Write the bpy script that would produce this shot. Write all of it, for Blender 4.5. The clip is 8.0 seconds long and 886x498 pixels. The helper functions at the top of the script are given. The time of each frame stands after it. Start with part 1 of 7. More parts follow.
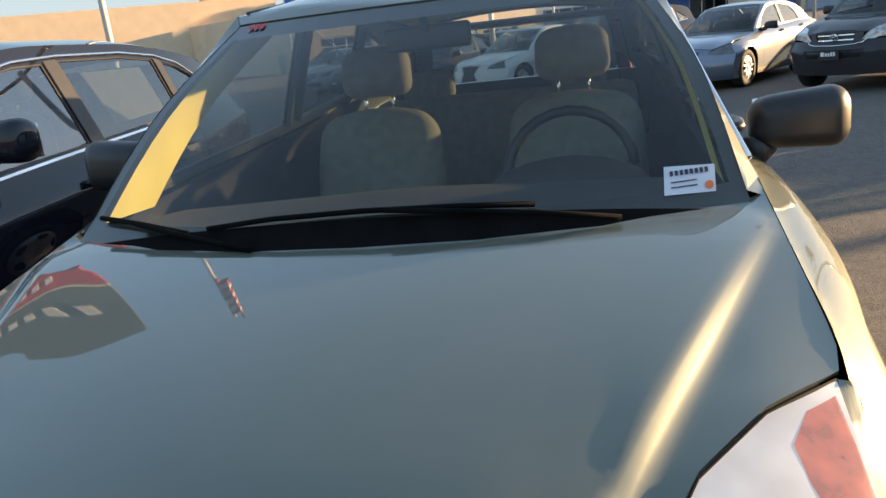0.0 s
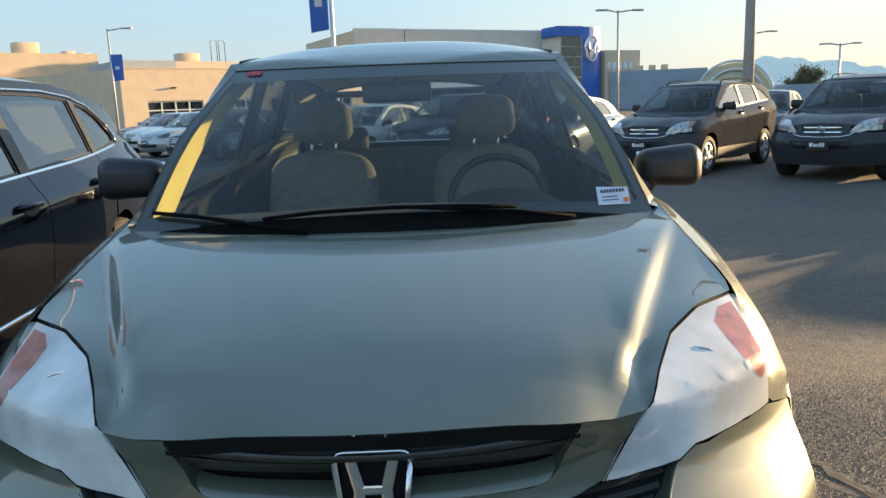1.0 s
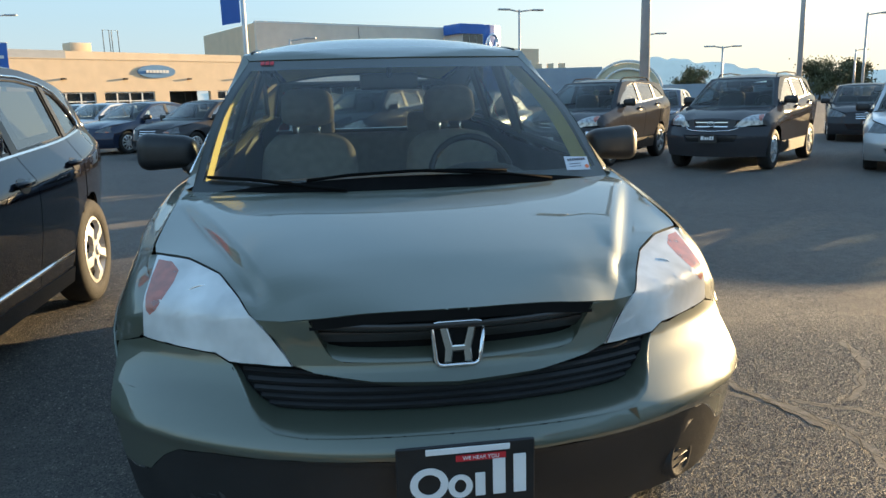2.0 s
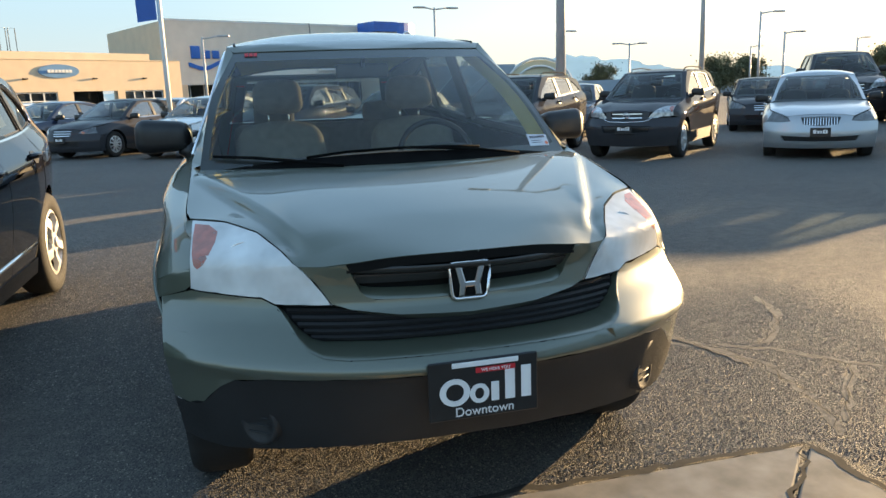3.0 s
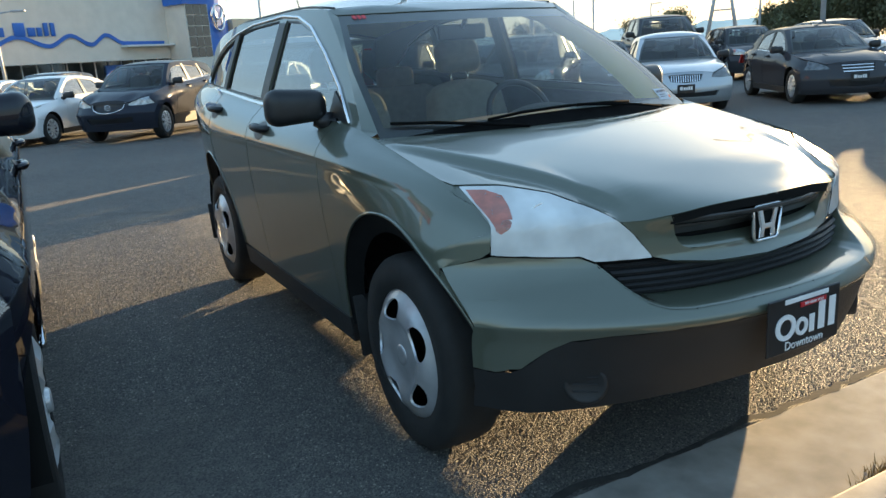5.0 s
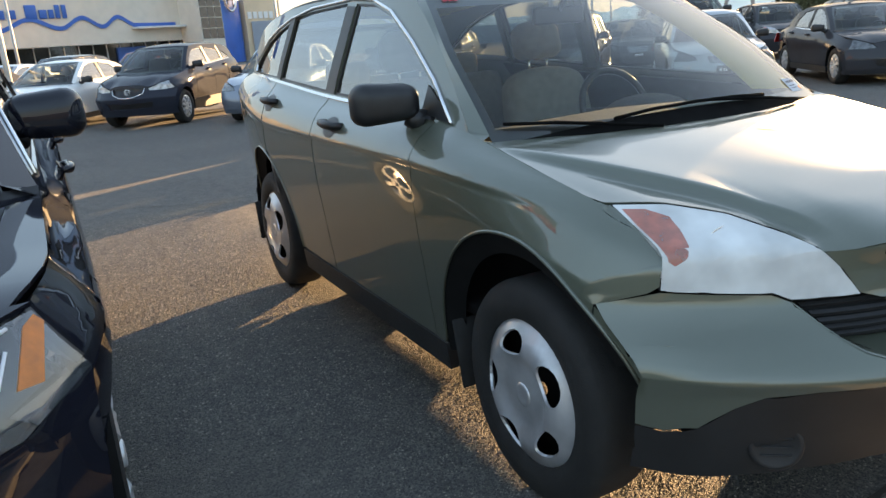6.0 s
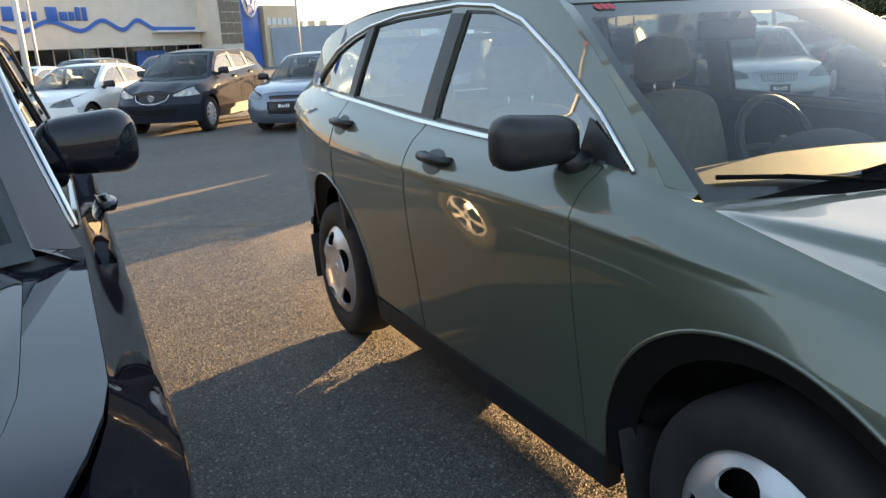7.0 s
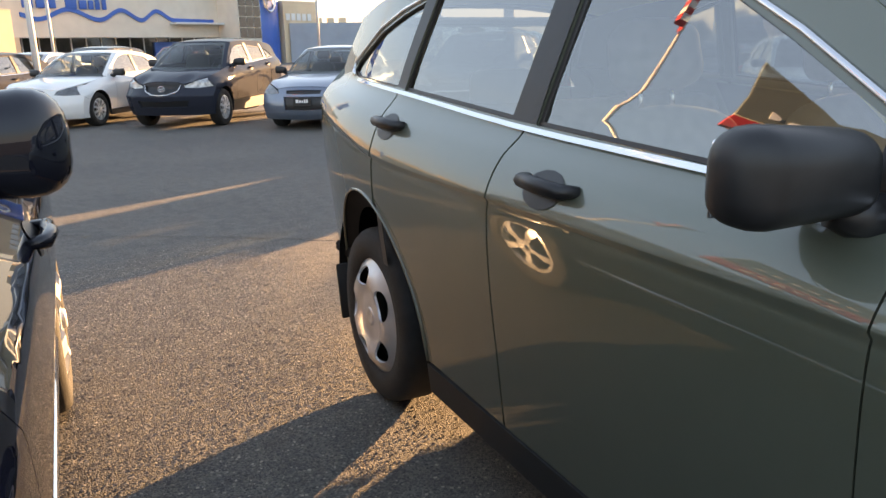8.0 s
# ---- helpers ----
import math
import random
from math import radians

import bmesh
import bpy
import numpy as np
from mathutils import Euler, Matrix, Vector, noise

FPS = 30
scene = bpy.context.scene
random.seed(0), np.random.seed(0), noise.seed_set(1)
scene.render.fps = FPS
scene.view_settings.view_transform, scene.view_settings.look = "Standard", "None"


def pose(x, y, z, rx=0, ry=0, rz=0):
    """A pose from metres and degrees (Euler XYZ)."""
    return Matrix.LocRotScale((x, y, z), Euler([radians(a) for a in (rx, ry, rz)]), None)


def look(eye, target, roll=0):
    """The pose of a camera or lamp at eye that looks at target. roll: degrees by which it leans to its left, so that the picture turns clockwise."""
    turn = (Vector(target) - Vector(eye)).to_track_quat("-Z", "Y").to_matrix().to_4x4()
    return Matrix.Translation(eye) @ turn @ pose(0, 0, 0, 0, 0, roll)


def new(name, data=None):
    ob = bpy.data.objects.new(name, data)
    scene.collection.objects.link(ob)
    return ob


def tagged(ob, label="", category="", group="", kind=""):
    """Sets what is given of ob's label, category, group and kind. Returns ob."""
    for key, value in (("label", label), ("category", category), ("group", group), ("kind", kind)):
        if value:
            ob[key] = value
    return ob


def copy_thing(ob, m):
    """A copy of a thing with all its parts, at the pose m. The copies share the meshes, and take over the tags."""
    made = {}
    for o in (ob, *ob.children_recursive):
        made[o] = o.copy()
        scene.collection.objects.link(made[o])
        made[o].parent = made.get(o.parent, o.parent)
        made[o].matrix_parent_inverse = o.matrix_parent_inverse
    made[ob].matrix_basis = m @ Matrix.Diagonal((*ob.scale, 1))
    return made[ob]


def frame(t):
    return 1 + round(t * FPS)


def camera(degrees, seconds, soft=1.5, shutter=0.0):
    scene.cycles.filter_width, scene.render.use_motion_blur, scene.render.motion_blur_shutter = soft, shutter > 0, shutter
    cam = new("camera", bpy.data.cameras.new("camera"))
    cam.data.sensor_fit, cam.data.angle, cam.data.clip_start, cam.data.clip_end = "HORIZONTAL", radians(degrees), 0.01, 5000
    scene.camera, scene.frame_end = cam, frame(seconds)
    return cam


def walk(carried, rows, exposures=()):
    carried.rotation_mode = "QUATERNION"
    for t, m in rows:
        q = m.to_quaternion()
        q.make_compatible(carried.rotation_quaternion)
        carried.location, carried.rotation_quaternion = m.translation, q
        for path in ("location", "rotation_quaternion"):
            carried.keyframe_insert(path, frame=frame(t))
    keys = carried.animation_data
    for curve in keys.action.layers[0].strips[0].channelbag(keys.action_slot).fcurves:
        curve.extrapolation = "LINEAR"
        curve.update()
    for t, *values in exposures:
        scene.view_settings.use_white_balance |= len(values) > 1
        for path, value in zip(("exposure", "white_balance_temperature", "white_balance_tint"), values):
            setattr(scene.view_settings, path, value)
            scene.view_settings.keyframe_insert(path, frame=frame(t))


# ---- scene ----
cam = camera(60.9, 8.0)
PATH = [
    (0, (0.482, -1.238, 1.424), (0.041, 0.638, 0.887), -6.5),
    (0.5, (0.322, -1.506, 1.379), (0.273, 0.443, 0.933), -2.8),
    (1, (0.108, -1.87, 1.381), (0.135, 0.094, 1.004), -2.1),
    (1.5, (-0.065, -2.175, 1.391), (0.074, -0.217, 1.006), -1.7),
    (1.7, (-0.159, -2.27, 1.38), (0.055, -0.32, 0.993), -1.6),
    (2.8, (-0.486, -2.702, 1.316), (-0.084, -0.788, 0.9), -1.7),
    (3, (-0.582, -2.732, 1.315), (-0.09, -0.837, 0.909), -2.0),
    (3.5, (-0.967, -2.697, 1.328), (-0.114, -0.927, 0.955), -3.2),
    (4, (-1.267, -2.565, 1.306), (-0.324, -0.85, 0.895), -5.0),
    (4.5, (-1.529, -2.374, 1.313), (-0.603, -0.663, 0.849), -4.6),
    (5, (-1.841, -2.216, 1.333), (-0.931, -0.505, 0.835), -3.8),
    (5.2, (-1.903, -2.142, 1.346), (-1.002, -0.432, 0.832), -3.9),
    (6.3, (-1.982, -1.486, 1.389), (-1.112, 0.23, 0.844), -4.1),
    (6.5, (-2.008, -1.32, 1.37), (-1.141, 0.404, 0.842), -3.6),
    (7, (-2.002, -0.945, 1.425), (-1.146, 0.786, 0.905), -3.0),
    (7.5, (-1.865, -0.488, 1.354), (-1.02, 1.249, 0.834), -2.3),
    (8, (-1.787, -0.011, 1.351), (-0.954, 1.733, 0.836), -1.1),
]
EXPOSURES = [(0, 3.42, 7400, 15), (0.5, 3.38, 7700, 16), (1, 3.34, 6900, 9), (1.5, 3.32, 6500, 5), (3, 3.52, 7000, 8), (3.5, 3.33, 6500, 5), (4.5, 3.4, 6500, 4), (5.2, 3.75, 7100, 7), (6.5, 4.0, 8500, 20), (7, 4.05, 8300, 17), (8, 4.2, 9300, 25)]
walk(cam, [(t, look(eye, target, roll)) for t, eye, target, roll in PATH], EXPOSURES)

from mathutils.geometry import tessellate_polygon

# ---- world and sun ----
SUN_AZ, SUN_EL = radians(29.7), radians(7.0)
world = bpy.data.worlds.new("sky")
scene.world = world
world.use_nodes = True
wn, wl = world.node_tree.nodes, world.node_tree.links
sky = wn.new("ShaderNodeTexSky")
sky.sky_type, sky.sun_disc = "NISHITA", False
sky.sun_elevation, sky.sun_rotation = SUN_EL, radians(90) - SUN_AZ
sky.air_density, sky.dust_density, sky.ozone_density = 1.0, 0.6, 1.5
# low dusty air: pale near the ground, bluer above, warmer towards the sun
air, height = wn.new("ShaderNodeTexCoord"), wn.new("ShaderNodeSeparateXYZ")
wl.new(air.outputs["Generated"], height.inputs["Vector"])
tone = wn.new("ShaderNodeValToRGB")
stops = ((0.0, (0.66, 0.78, 0.88)), (0.10, (0.49, 0.70, 0.92)), (0.26, (0.38, 0.68, 1.08)), (0.55, (0.36, 0.64, 1.05)), (0.92, (0.22, 0.40, 0.68)))
while len(tone.color_ramp.elements) < len(stops):
    tone.color_ramp.elements.new(0.5)
for e, (at, c) in zip(tone.color_ramp.elements, stops):
    e.position, e.color = at, (*c, 1)
wl.new(height.outputs["Z"], tone.inputs["Fac"])
sunward, near_sun, low_air, glow = wn.new("ShaderNodeVectorMath"), wn.new("ShaderNodeMapRange"), wn.new("ShaderNodeMapRange"), wn.new("ShaderNodeMath")
sunward.operation, glow.operation = "DOT_PRODUCT", "MULTIPLY"
sunward.inputs[1].default_value = (math.cos(SUN_AZ), math.sin(SUN_AZ), 0.1)
for node, lo, hi, top, end in ((near_sun, 0.45, 1.0, 0.0, 0.75), (low_air, 0.0, 0.35, 1.0, 0.0)):
    node.inputs["From Min"].default_value, node.inputs["From Max"].default_value = lo, hi
    node.inputs["To Min"].default_value, node.inputs["To Max"].default_value = top, end
wl.new(air.outputs["Generated"], sunward.inputs[0])
wl.new(sunward.outputs["Value"], near_sun.inputs["Value"])
wl.new(height.outputs["Z"], low_air.inputs["Value"])
wl.new(near_sun.outputs["Result"], glow.inputs[0])
wl.new(low_air.outputs["Result"], glow.inputs[1])
warm, haze, thick = wn.new("ShaderNodeMix"), wn.new("ShaderNodeMix"), wn.new("ShaderNodeMapRange")
warm.data_type = haze.data_type = "RGBA"
warm.inputs["B"].default_value = (1.12, 1.06, 0.94, 1)
wl.new(glow.outputs[0], warm.inputs["Factor"])
wl.new(tone.outputs["Color"], warm.inputs["A"])
thick.inputs["From Min"].default_value, thick.inputs["From Max"].default_value = 0.0, 0.8
thick.inputs["To Min"].default_value, thick.inputs["To Max"].default_value = 0.97, 0.55
wl.new(height.outputs["Z"], thick.inputs["Value"])
wl.new(thick.outputs["Result"], haze.inputs["Factor"])
wl.new(sky.outputs["Color"], haze.inputs["A"])
wl.new(warm.outputs["Result"], haze.inputs["B"])
wl.new(haze.outputs["Result"], wn["Background"].inputs["Color"])
wn["Background"].inputs["Strength"].default_value = 0.085
sun = new("sun", bpy.data.lights.new("sun", "SUN"))
sun.data.energy, sun.data.angle, sun.data.color = 1.65, radians(0.53), (1.0, 0.70, 0.385)
sun.matrix_world = look((0, 0, 0), (-math.cos(SUN_AZ) * math.cos(SUN_EL), -math.sin(SUN_AZ) * math.cos(SUN_EL), -math.sin(SUN_EL)))


# ---- materials ----
def material(name, color, rough=0.5, metal=0.0, coat=0.0, vary=0.0, scale=8.0, bump=0.0, bump_scale=200.0, alpha=1.0, spec=0.5, trans=0.0, emit=None, coord="Object"):
    """A Principled material with noise in colour and roughness and a fine bump."""
    m = bpy.data.materials.new(name)
    m.use_nodes = True
    n, l = m.node_tree.nodes, m.node_tree.links
    b = n["Principled BSDF"]
    b.inputs["Base Color"].default_value = (*color, 1)
    b.inputs["Roughness"].default_value = rough
    b.inputs["Metallic"].default_value = metal
    b.inputs["Coat Weight"].default_value = coat
    b.inputs["Coat Roughness"].default_value = 0.02
    b.inputs["Specular IOR Level"].default_value = spec
    b.inputs["Transmission Weight"].default_value = trans
    b.inputs["Alpha"].default_value = alpha
    if emit:
        b.inputs["Emission Color"].default_value = (*color, 1)
        b.inputs["Emission Strength"].default_value = emit
    tc = n.new("ShaderNodeTexCoord")
    if vary:
        t1 = n.new("ShaderNodeTexNoise")
        t1.inputs["Scale"].default_value, t1.inputs["Detail"].default_value = scale, 6
        l.new(tc.outputs[coord], t1.inputs["Vector"])
        r = n.new("ShaderNodeMapRange")
        r.inputs["From Min"].default_value, r.inputs["From Max"].default_value = 0.3, 0.7
        r.inputs["To Min"].default_value, r.inputs["To Max"].default_value = 1 - vary, 1 + vary
        l.new(t1.outputs["Fac"], r.inputs["Value"])
        mx = n.new("ShaderNodeVectorMath")
        mx.operation = "SCALE"
        mx.inputs[0].default_value = color
        l.new(r.outputs["Result"], mx.inputs["Scale"])
        l.new(mx.outputs["Vector"], b.inputs["Base Color"])
    if bump:
        t2 = n.new("ShaderNodeTexNoise")
        t2.inputs["Scale"].default_value, t2.inputs["Detail"].default_value = bump_scale, 3
        l.new(tc.outputs[coord], t2.inputs["Vector"])
        bp = n.new("ShaderNodeBump")
        bp.inputs["Strength"].default_value, bp.inputs["Distance"].default_value = bump, 0.004
        l.new(t2.outputs["Fac"], bp.inputs["Height"])
        l.new(bp.outputs["Normal"], b.inputs["Normal"])
    return m


def paint(name, color, metal=0.55, rough=0.32, dust=0.12, coat=1.0):
    """Car paint: flakes under a clear coat, with a thin uneven film of dust."""
    m = material(name, color, rough, metal, coat, spec=0.0 if metal < 0.3 else 0.5)
    n, l = m.node_tree.nodes, m.node_tree.links
    b = n["Principled BSDF"]
    tc = n.new("ShaderNodeTexCoord")
    d = n.new("ShaderNodeTexNoise")
    d.inputs["Scale"].default_value, d.inputs["Detail"].default_value, d.inputs["Roughness"].default_value = 3.0, 8, 0.7
    l.new(tc.outputs["Object"], d.inputs["Vector"])
    r = n.new("ShaderNodeMapRange")
    r.inputs["From Min"].default_value, r.inputs["From Max"].default_value = 0.3, 0.75
    r.inputs["To Min"].default_value, r.inputs["To Max"].default_value = 0.0, dust
    l.new(d.outputs["Fac"], r.inputs["Value"])
    mx = n.new("ShaderNodeMix")
    mx.data_type = "RGBA"
    mx.inputs["A"].default_value, mx.inputs["B"].default_value = (*color, 1), (0.35, 0.31, 0.26, 1)
    l.new(r.outputs["Result"], mx.inputs["Factor"])
    l.new(mx.outputs["Result"], b.inputs["Base Color"])
    r2 = n.new("ShaderNodeMapRange")
    r2.inputs["To Min"].default_value, r2.inputs["To Max"].default_value = 0.0, 0.035
    l.new(d.outputs["Fac"], r2.inputs["Value"])
    l.new(r2.outputs["Result"], b.inputs["Coat Roughness"])
    return m


def glass(name, tint, face=0.08, rough=0.0):
    """Thin pane: a see-through tint under a mirror gloss, which grows towards the edge-on view."""
    m = bpy.data.materials.new(name)
    m.use_nodes = True
    n, l = m.node_tree.nodes, m.node_tree.links
    n.remove(n["Principled BSDF"])
    tr, gl, mix = (n.new("ShaderNode" + k) for k in ("BsdfTransparent", "BsdfGlossy", "MixShader"))
    tr.inputs["Color"].default_value = (*tint, 1)
    gl.inputs["Roughness"].default_value = rough
    lw, p5, ma = n.new("ShaderNodeLayerWeight"), n.new("ShaderNodeMath"), n.new("ShaderNodeMath")
    lw.inputs["Blend"].default_value = 0.5
    p5.operation, p5.inputs[1].default_value = "POWER", 4.5
    ma.operation, ma.inputs[1].default_value, ma.inputs[2].default_value = "MULTIPLY_ADD", 1 - face, face
    l.new(lw.outputs["Facing"], p5.inputs[0])
    l.new(p5.outputs[0], ma.inputs[0])
    l.new(ma.outputs[0], mix.inputs["Fac"])
    l.new(tr.outputs["BSDF"], mix.inputs[1])
    l.new(gl.outputs["BSDF"], mix.inputs[2])
    l.new(mix.outputs["Shader"], n["Material Output"].inputs["Surface"])
    return m


GREEN = paint("green_metallic_paint", (0.098, 0.113, 0.083), 0.45, 0.48, 0.05)
GREEN.node_tree.nodes["Principled BSDF"].inputs["Coat IOR"].default_value = 1.7
BLACK_PAINT = paint("black_paint", (0.009, 0.010, 0.016), 0.0, 0.2, 0.004)
PLASTIC = material("dark_textured_plastic", (0.014, 0.014, 0.015), 0.55, vary=0.25, scale=6, bump=0.25, bump_scale=500)
BLACK = material("black_trim", (0.012, 0.012, 0.013), 0.4, vary=0.3, scale=20)
DEEP = material("underbody_black", (0.01, 0.01, 0.01), 0.9, vary=0.2, spec=0.1)
RUBBER = material("tyre_rubber", (0.014, 0.0135, 0.013), 0.8, vary=0.35, scale=14, bump=0.5, bump_scale=260)
ALLOY = material("wheel_silver", (0.62, 0.62, 0.62), 0.34, 0.45, vary=0.15, scale=10)
CHROME = material("chrome", (0.75, 0.75, 0.76), 0.1, 1.0, vary=0.05)
WINDSHIELD = glass("windshield_glass", (0.86, 0.91, 0.88), 0.06)
SIDE_GLASS = glass("side_glass", (0.50, 0.56, 0.55), 0.27)
TINTED = glass("tinted_glass", (0.22, 0.25, 0.25), 0.20)
LENS = material("hazed_headlight_plastic", (0.74, 0.75, 0.74), 0.24, 0.0, 0.6, vary=0.16, scale=4, alpha=0.80)
n, l = LENS.node_tree.nodes, LENS.node_tree.links
hz, hm = n.new("ShaderNodeTexNoise"), n.new("ShaderNodeMapRange")
hz.inputs["Scale"].default_value, hz.inputs["Detail"].default_value = 7.0, 3
l.new(n["Texture Coordinate"].outputs["Object"], hz.inputs["Vector"])
hm.inputs["From Min"].default_value, hm.inputs["From Max"].default_value = 0.35, 0.65
hm.inputs["To Min"].default_value, hm.inputs["To Max"].default_value = 0.62, 0.88
l.new(hz.outputs["Fac"], hm.inputs["Value"])
l.new(hm.outputs["Result"], n["Principled BSDF"].inputs["Alpha"])
BOWL = material("dull_reflector", (0.6, 0.61, 0.62), 0.3, 0.6, vary=0.2, scale=12)
CLEAR_LENS = material("clear_headlight_plastic", (0.10, 0.105, 0.11), 0.06, 0.2, 1.0, vary=0.5, scale=14)
AMBER = material("amber_reflector", (0.52, 0.11, 0.06), 0.3, 0.0, 0.8, vary=0.35, scale=30, alpha=0.62)
COVER_SILVER = material("silver_painted_plastic", (0.54, 0.54, 0.55), 0.36, 0.6, 0.7, vary=0.2, scale=9)
ORANGE_LENS = material("orange_lens", (0.58, 0.15, 0.012), 0.3, 0.0, 0.3, vary=0.15, scale=40)
RED_LENS = material("red_lens", (0.45, 0.015, 0.012), 0.2, 0.0, 1.0, vary=0.15)
CLEAR_GLASS = glass("clear_side_glass", (0.60, 0.66, 0.65), 0.29)
PRIVACY = glass("privacy_glass", (0.30, 0.34, 0.34), 0.34)
CLOTH = material("grey_beige_seat_cloth", (0.24, 0.225, 0.19), 0.95, vary=0.12, scale=30, bump=0.5, bump_scale=600)
LAMP_SILVER = material("silvered_headlight", (0.36, 0.37, 0.38), 0.16, 0.4, 1.0, vary=0.5, scale=16)
DASH = material("dark_grey_dashboard", (0.030, 0.029, 0.029), 0.7, vary=0.2, bump=0.3, bump_scale=700)
BEIGE = material("beige_interior_trim", (0.50, 0.41, 0.11), 0.8, vary=0.08, bump=0.2, bump_scale=500)


# ---- mesh helpers ----
def link(name, bm, mat, parent=None, label="", smooth=True):
    """Links a bmesh as one mesh object, under a thing or a part where one is given."""
    me = bpy.data.meshes.new(name)
    bm.to_mesh(me)
    bm.free()
    for m in mat if isinstance(mat, (list, tuple)) else (mat,):
        me.materials.append(m)
    if smooth is not None:
        me.polygons.foreach_set("use_smooth", [smooth] * len(me.polygons)) if smooth in (True, False) else None
    ob = new(name, me)
    if parent:
        ob.parent = parent
    if label:
        ob["label"] = label
    return ob


def curve_fn(pts):
    """A smooth curve through (t, value) pairs, straight beyond its ends."""
    xs, ys = [p[0] for p in pts], [p[1] for p in pts]
    n = len(xs)
    d = [(ys[i + 1] - ys[i]) / (xs[i + 1] - xs[i]) for i in range(n - 1)]
    s = [d[0]] + [0.0 if d[i - 1] * d[i] <= 0 else 2 * d[i - 1] * d[i] / (d[i - 1] + d[i]) for i in range(1, n - 1)] + [d[-1]]

    def value(t):
        if t <= xs[0]:
            return ys[0] + (t - xs[0]) * s[0]
        if t >= xs[-1]:
            return ys[-1] + (t - xs[-1]) * s[-1]
        i = 0
        while t > xs[i + 1]:
            i += 1
        h = xs[i + 1] - xs[i]
        u = (t - xs[i]) / h
        return ys[i] * (1 + 2 * u) * (1 - u) ** 2 + h * s[i] * u * (1 - u) ** 2 + ys[i + 1] * u * u * (3 - 2 * u) + h * s[i + 1] * u * u * (u - 1)

    return value


def patch(loops, fmap, step, out, flange=0.015):
    """A curved panel: the 2D outline (with holes) cut on a grid, laid on the surface fmap(u, v); out is the side that faces outwards. Its rim is turned in by flange."""
    flat = [[Vector((u, v, 0)) for u, v in loop] for loop in loops]
    verts = [v for loop in flat for v in loop]
    from_poly = tessellate_polygon(flat)
    bm = bmesh.new()
    bv = [bm.verts.new(v) for v in verts]
    for a, b, c in from_poly:
        if len({a, b, c}) == 3 and (verts[b] - verts[a]).cross(verts[c] - verts[a]).length > 1e-9:
            try:
                bm.faces.new((bv[a], bv[b], bv[c]))
            except ValueError:
                pass
    su, sv = step if isinstance(step, tuple) else (step, step)
    for axis, st in ((0, su), (1, sv)):
        lo, hi = min(v[axis] for v in verts), max(v[axis] for v in verts)
        no = Vector((1, 0, 0)) if axis == 0 else Vector((0, 1, 0))
        for k in range(math.floor(lo / st) + 1, math.ceil(hi / st)):
            bmesh.ops.bisect_plane(bm, geom=bm.verts[:] + bm.edges[:] + bm.faces[:], dist=1e-6, plane_co=no * (k * st), plane_no=no)
    bmesh.ops.remove_doubles(bm, verts=bm.verts[:], dist=1e-5)
    for v in bm.verts:
        v.co = Vector(fmap(v.co.x, v.co.y))
    bm.normal_update()
    total = Vector()
    for f in bm.faces:
        total += f.normal * f.calc_area()
    if total.dot(Vector(out)) < 0:
        bmesh.ops.reverse_faces(bm, faces=bm.faces[:])
        bm.normal_update()
    if flange:
        rim = [e for e in bm.edges if e.is_boundary]
        data = []
        for e in rim:
            a, b = e.verts
            lp = e.link_loops[0]
            if lp.vert is not a:
                a, b = b, a
            data.append((a.co.copy(), b.co.copy(), a.co - a.normal * flange, b.co - b.normal * flange))
        for a, b, a2, b2 in data:
            bm.faces.new([bm.verts.new(p) for p in (b, a, a2, b2)])
    return bm


def box_bm(sx, sy, sz, at=(0, 0, 0), bevel=0.0, seg=2, m=None):
    bm = bmesh.new()
    bmesh.ops.create_cube(bm, size=1.0, matrix=Matrix.Diagonal((sx, sy, sz, 1)))
    if bevel:
        bmesh.ops.bevel(bm, geom=bm.edges[:], offset=bevel, segments=seg, profile=0.5, affect="EDGES")
    bmesh.ops.transform(bm, matrix=Matrix.Translation(at) @ (m or Matrix()), verts=bm.verts[:])
    return bm


def join_bm(*parts):
    bm = bmesh.new()
    for p in parts:
        me = bpy.data.meshes.new("tmp")
        p.to_mesh(me)
        p.free()
        bm.from_mesh(me)
        bpy.data.meshes.remove(me)
    return bm


def revolve_bm(profile, axis_m, seg=32):
    """A profile of (radius, height) turned about z, then set by axis_m."""
    bm = bmesh.new()
    rings = [[bm.verts.new((r * math.cos(2 * math.pi * k / seg), r * math.sin(2 * math.pi * k / seg), h)) for k in range(seg)] for r, h in profile]
    for a, b in zip(rings, rings[1:]):
        for k in range(seg):
            bm.faces.new((a[k], a[(k + 1) % seg], b[(k + 1) % seg], b[k]))
    bmesh.ops.recalc_face_normals(bm, faces=bm.faces[:])
    bmesh.ops.transform(bm, matrix=axis_m, verts=bm.verts[:])
    return bm


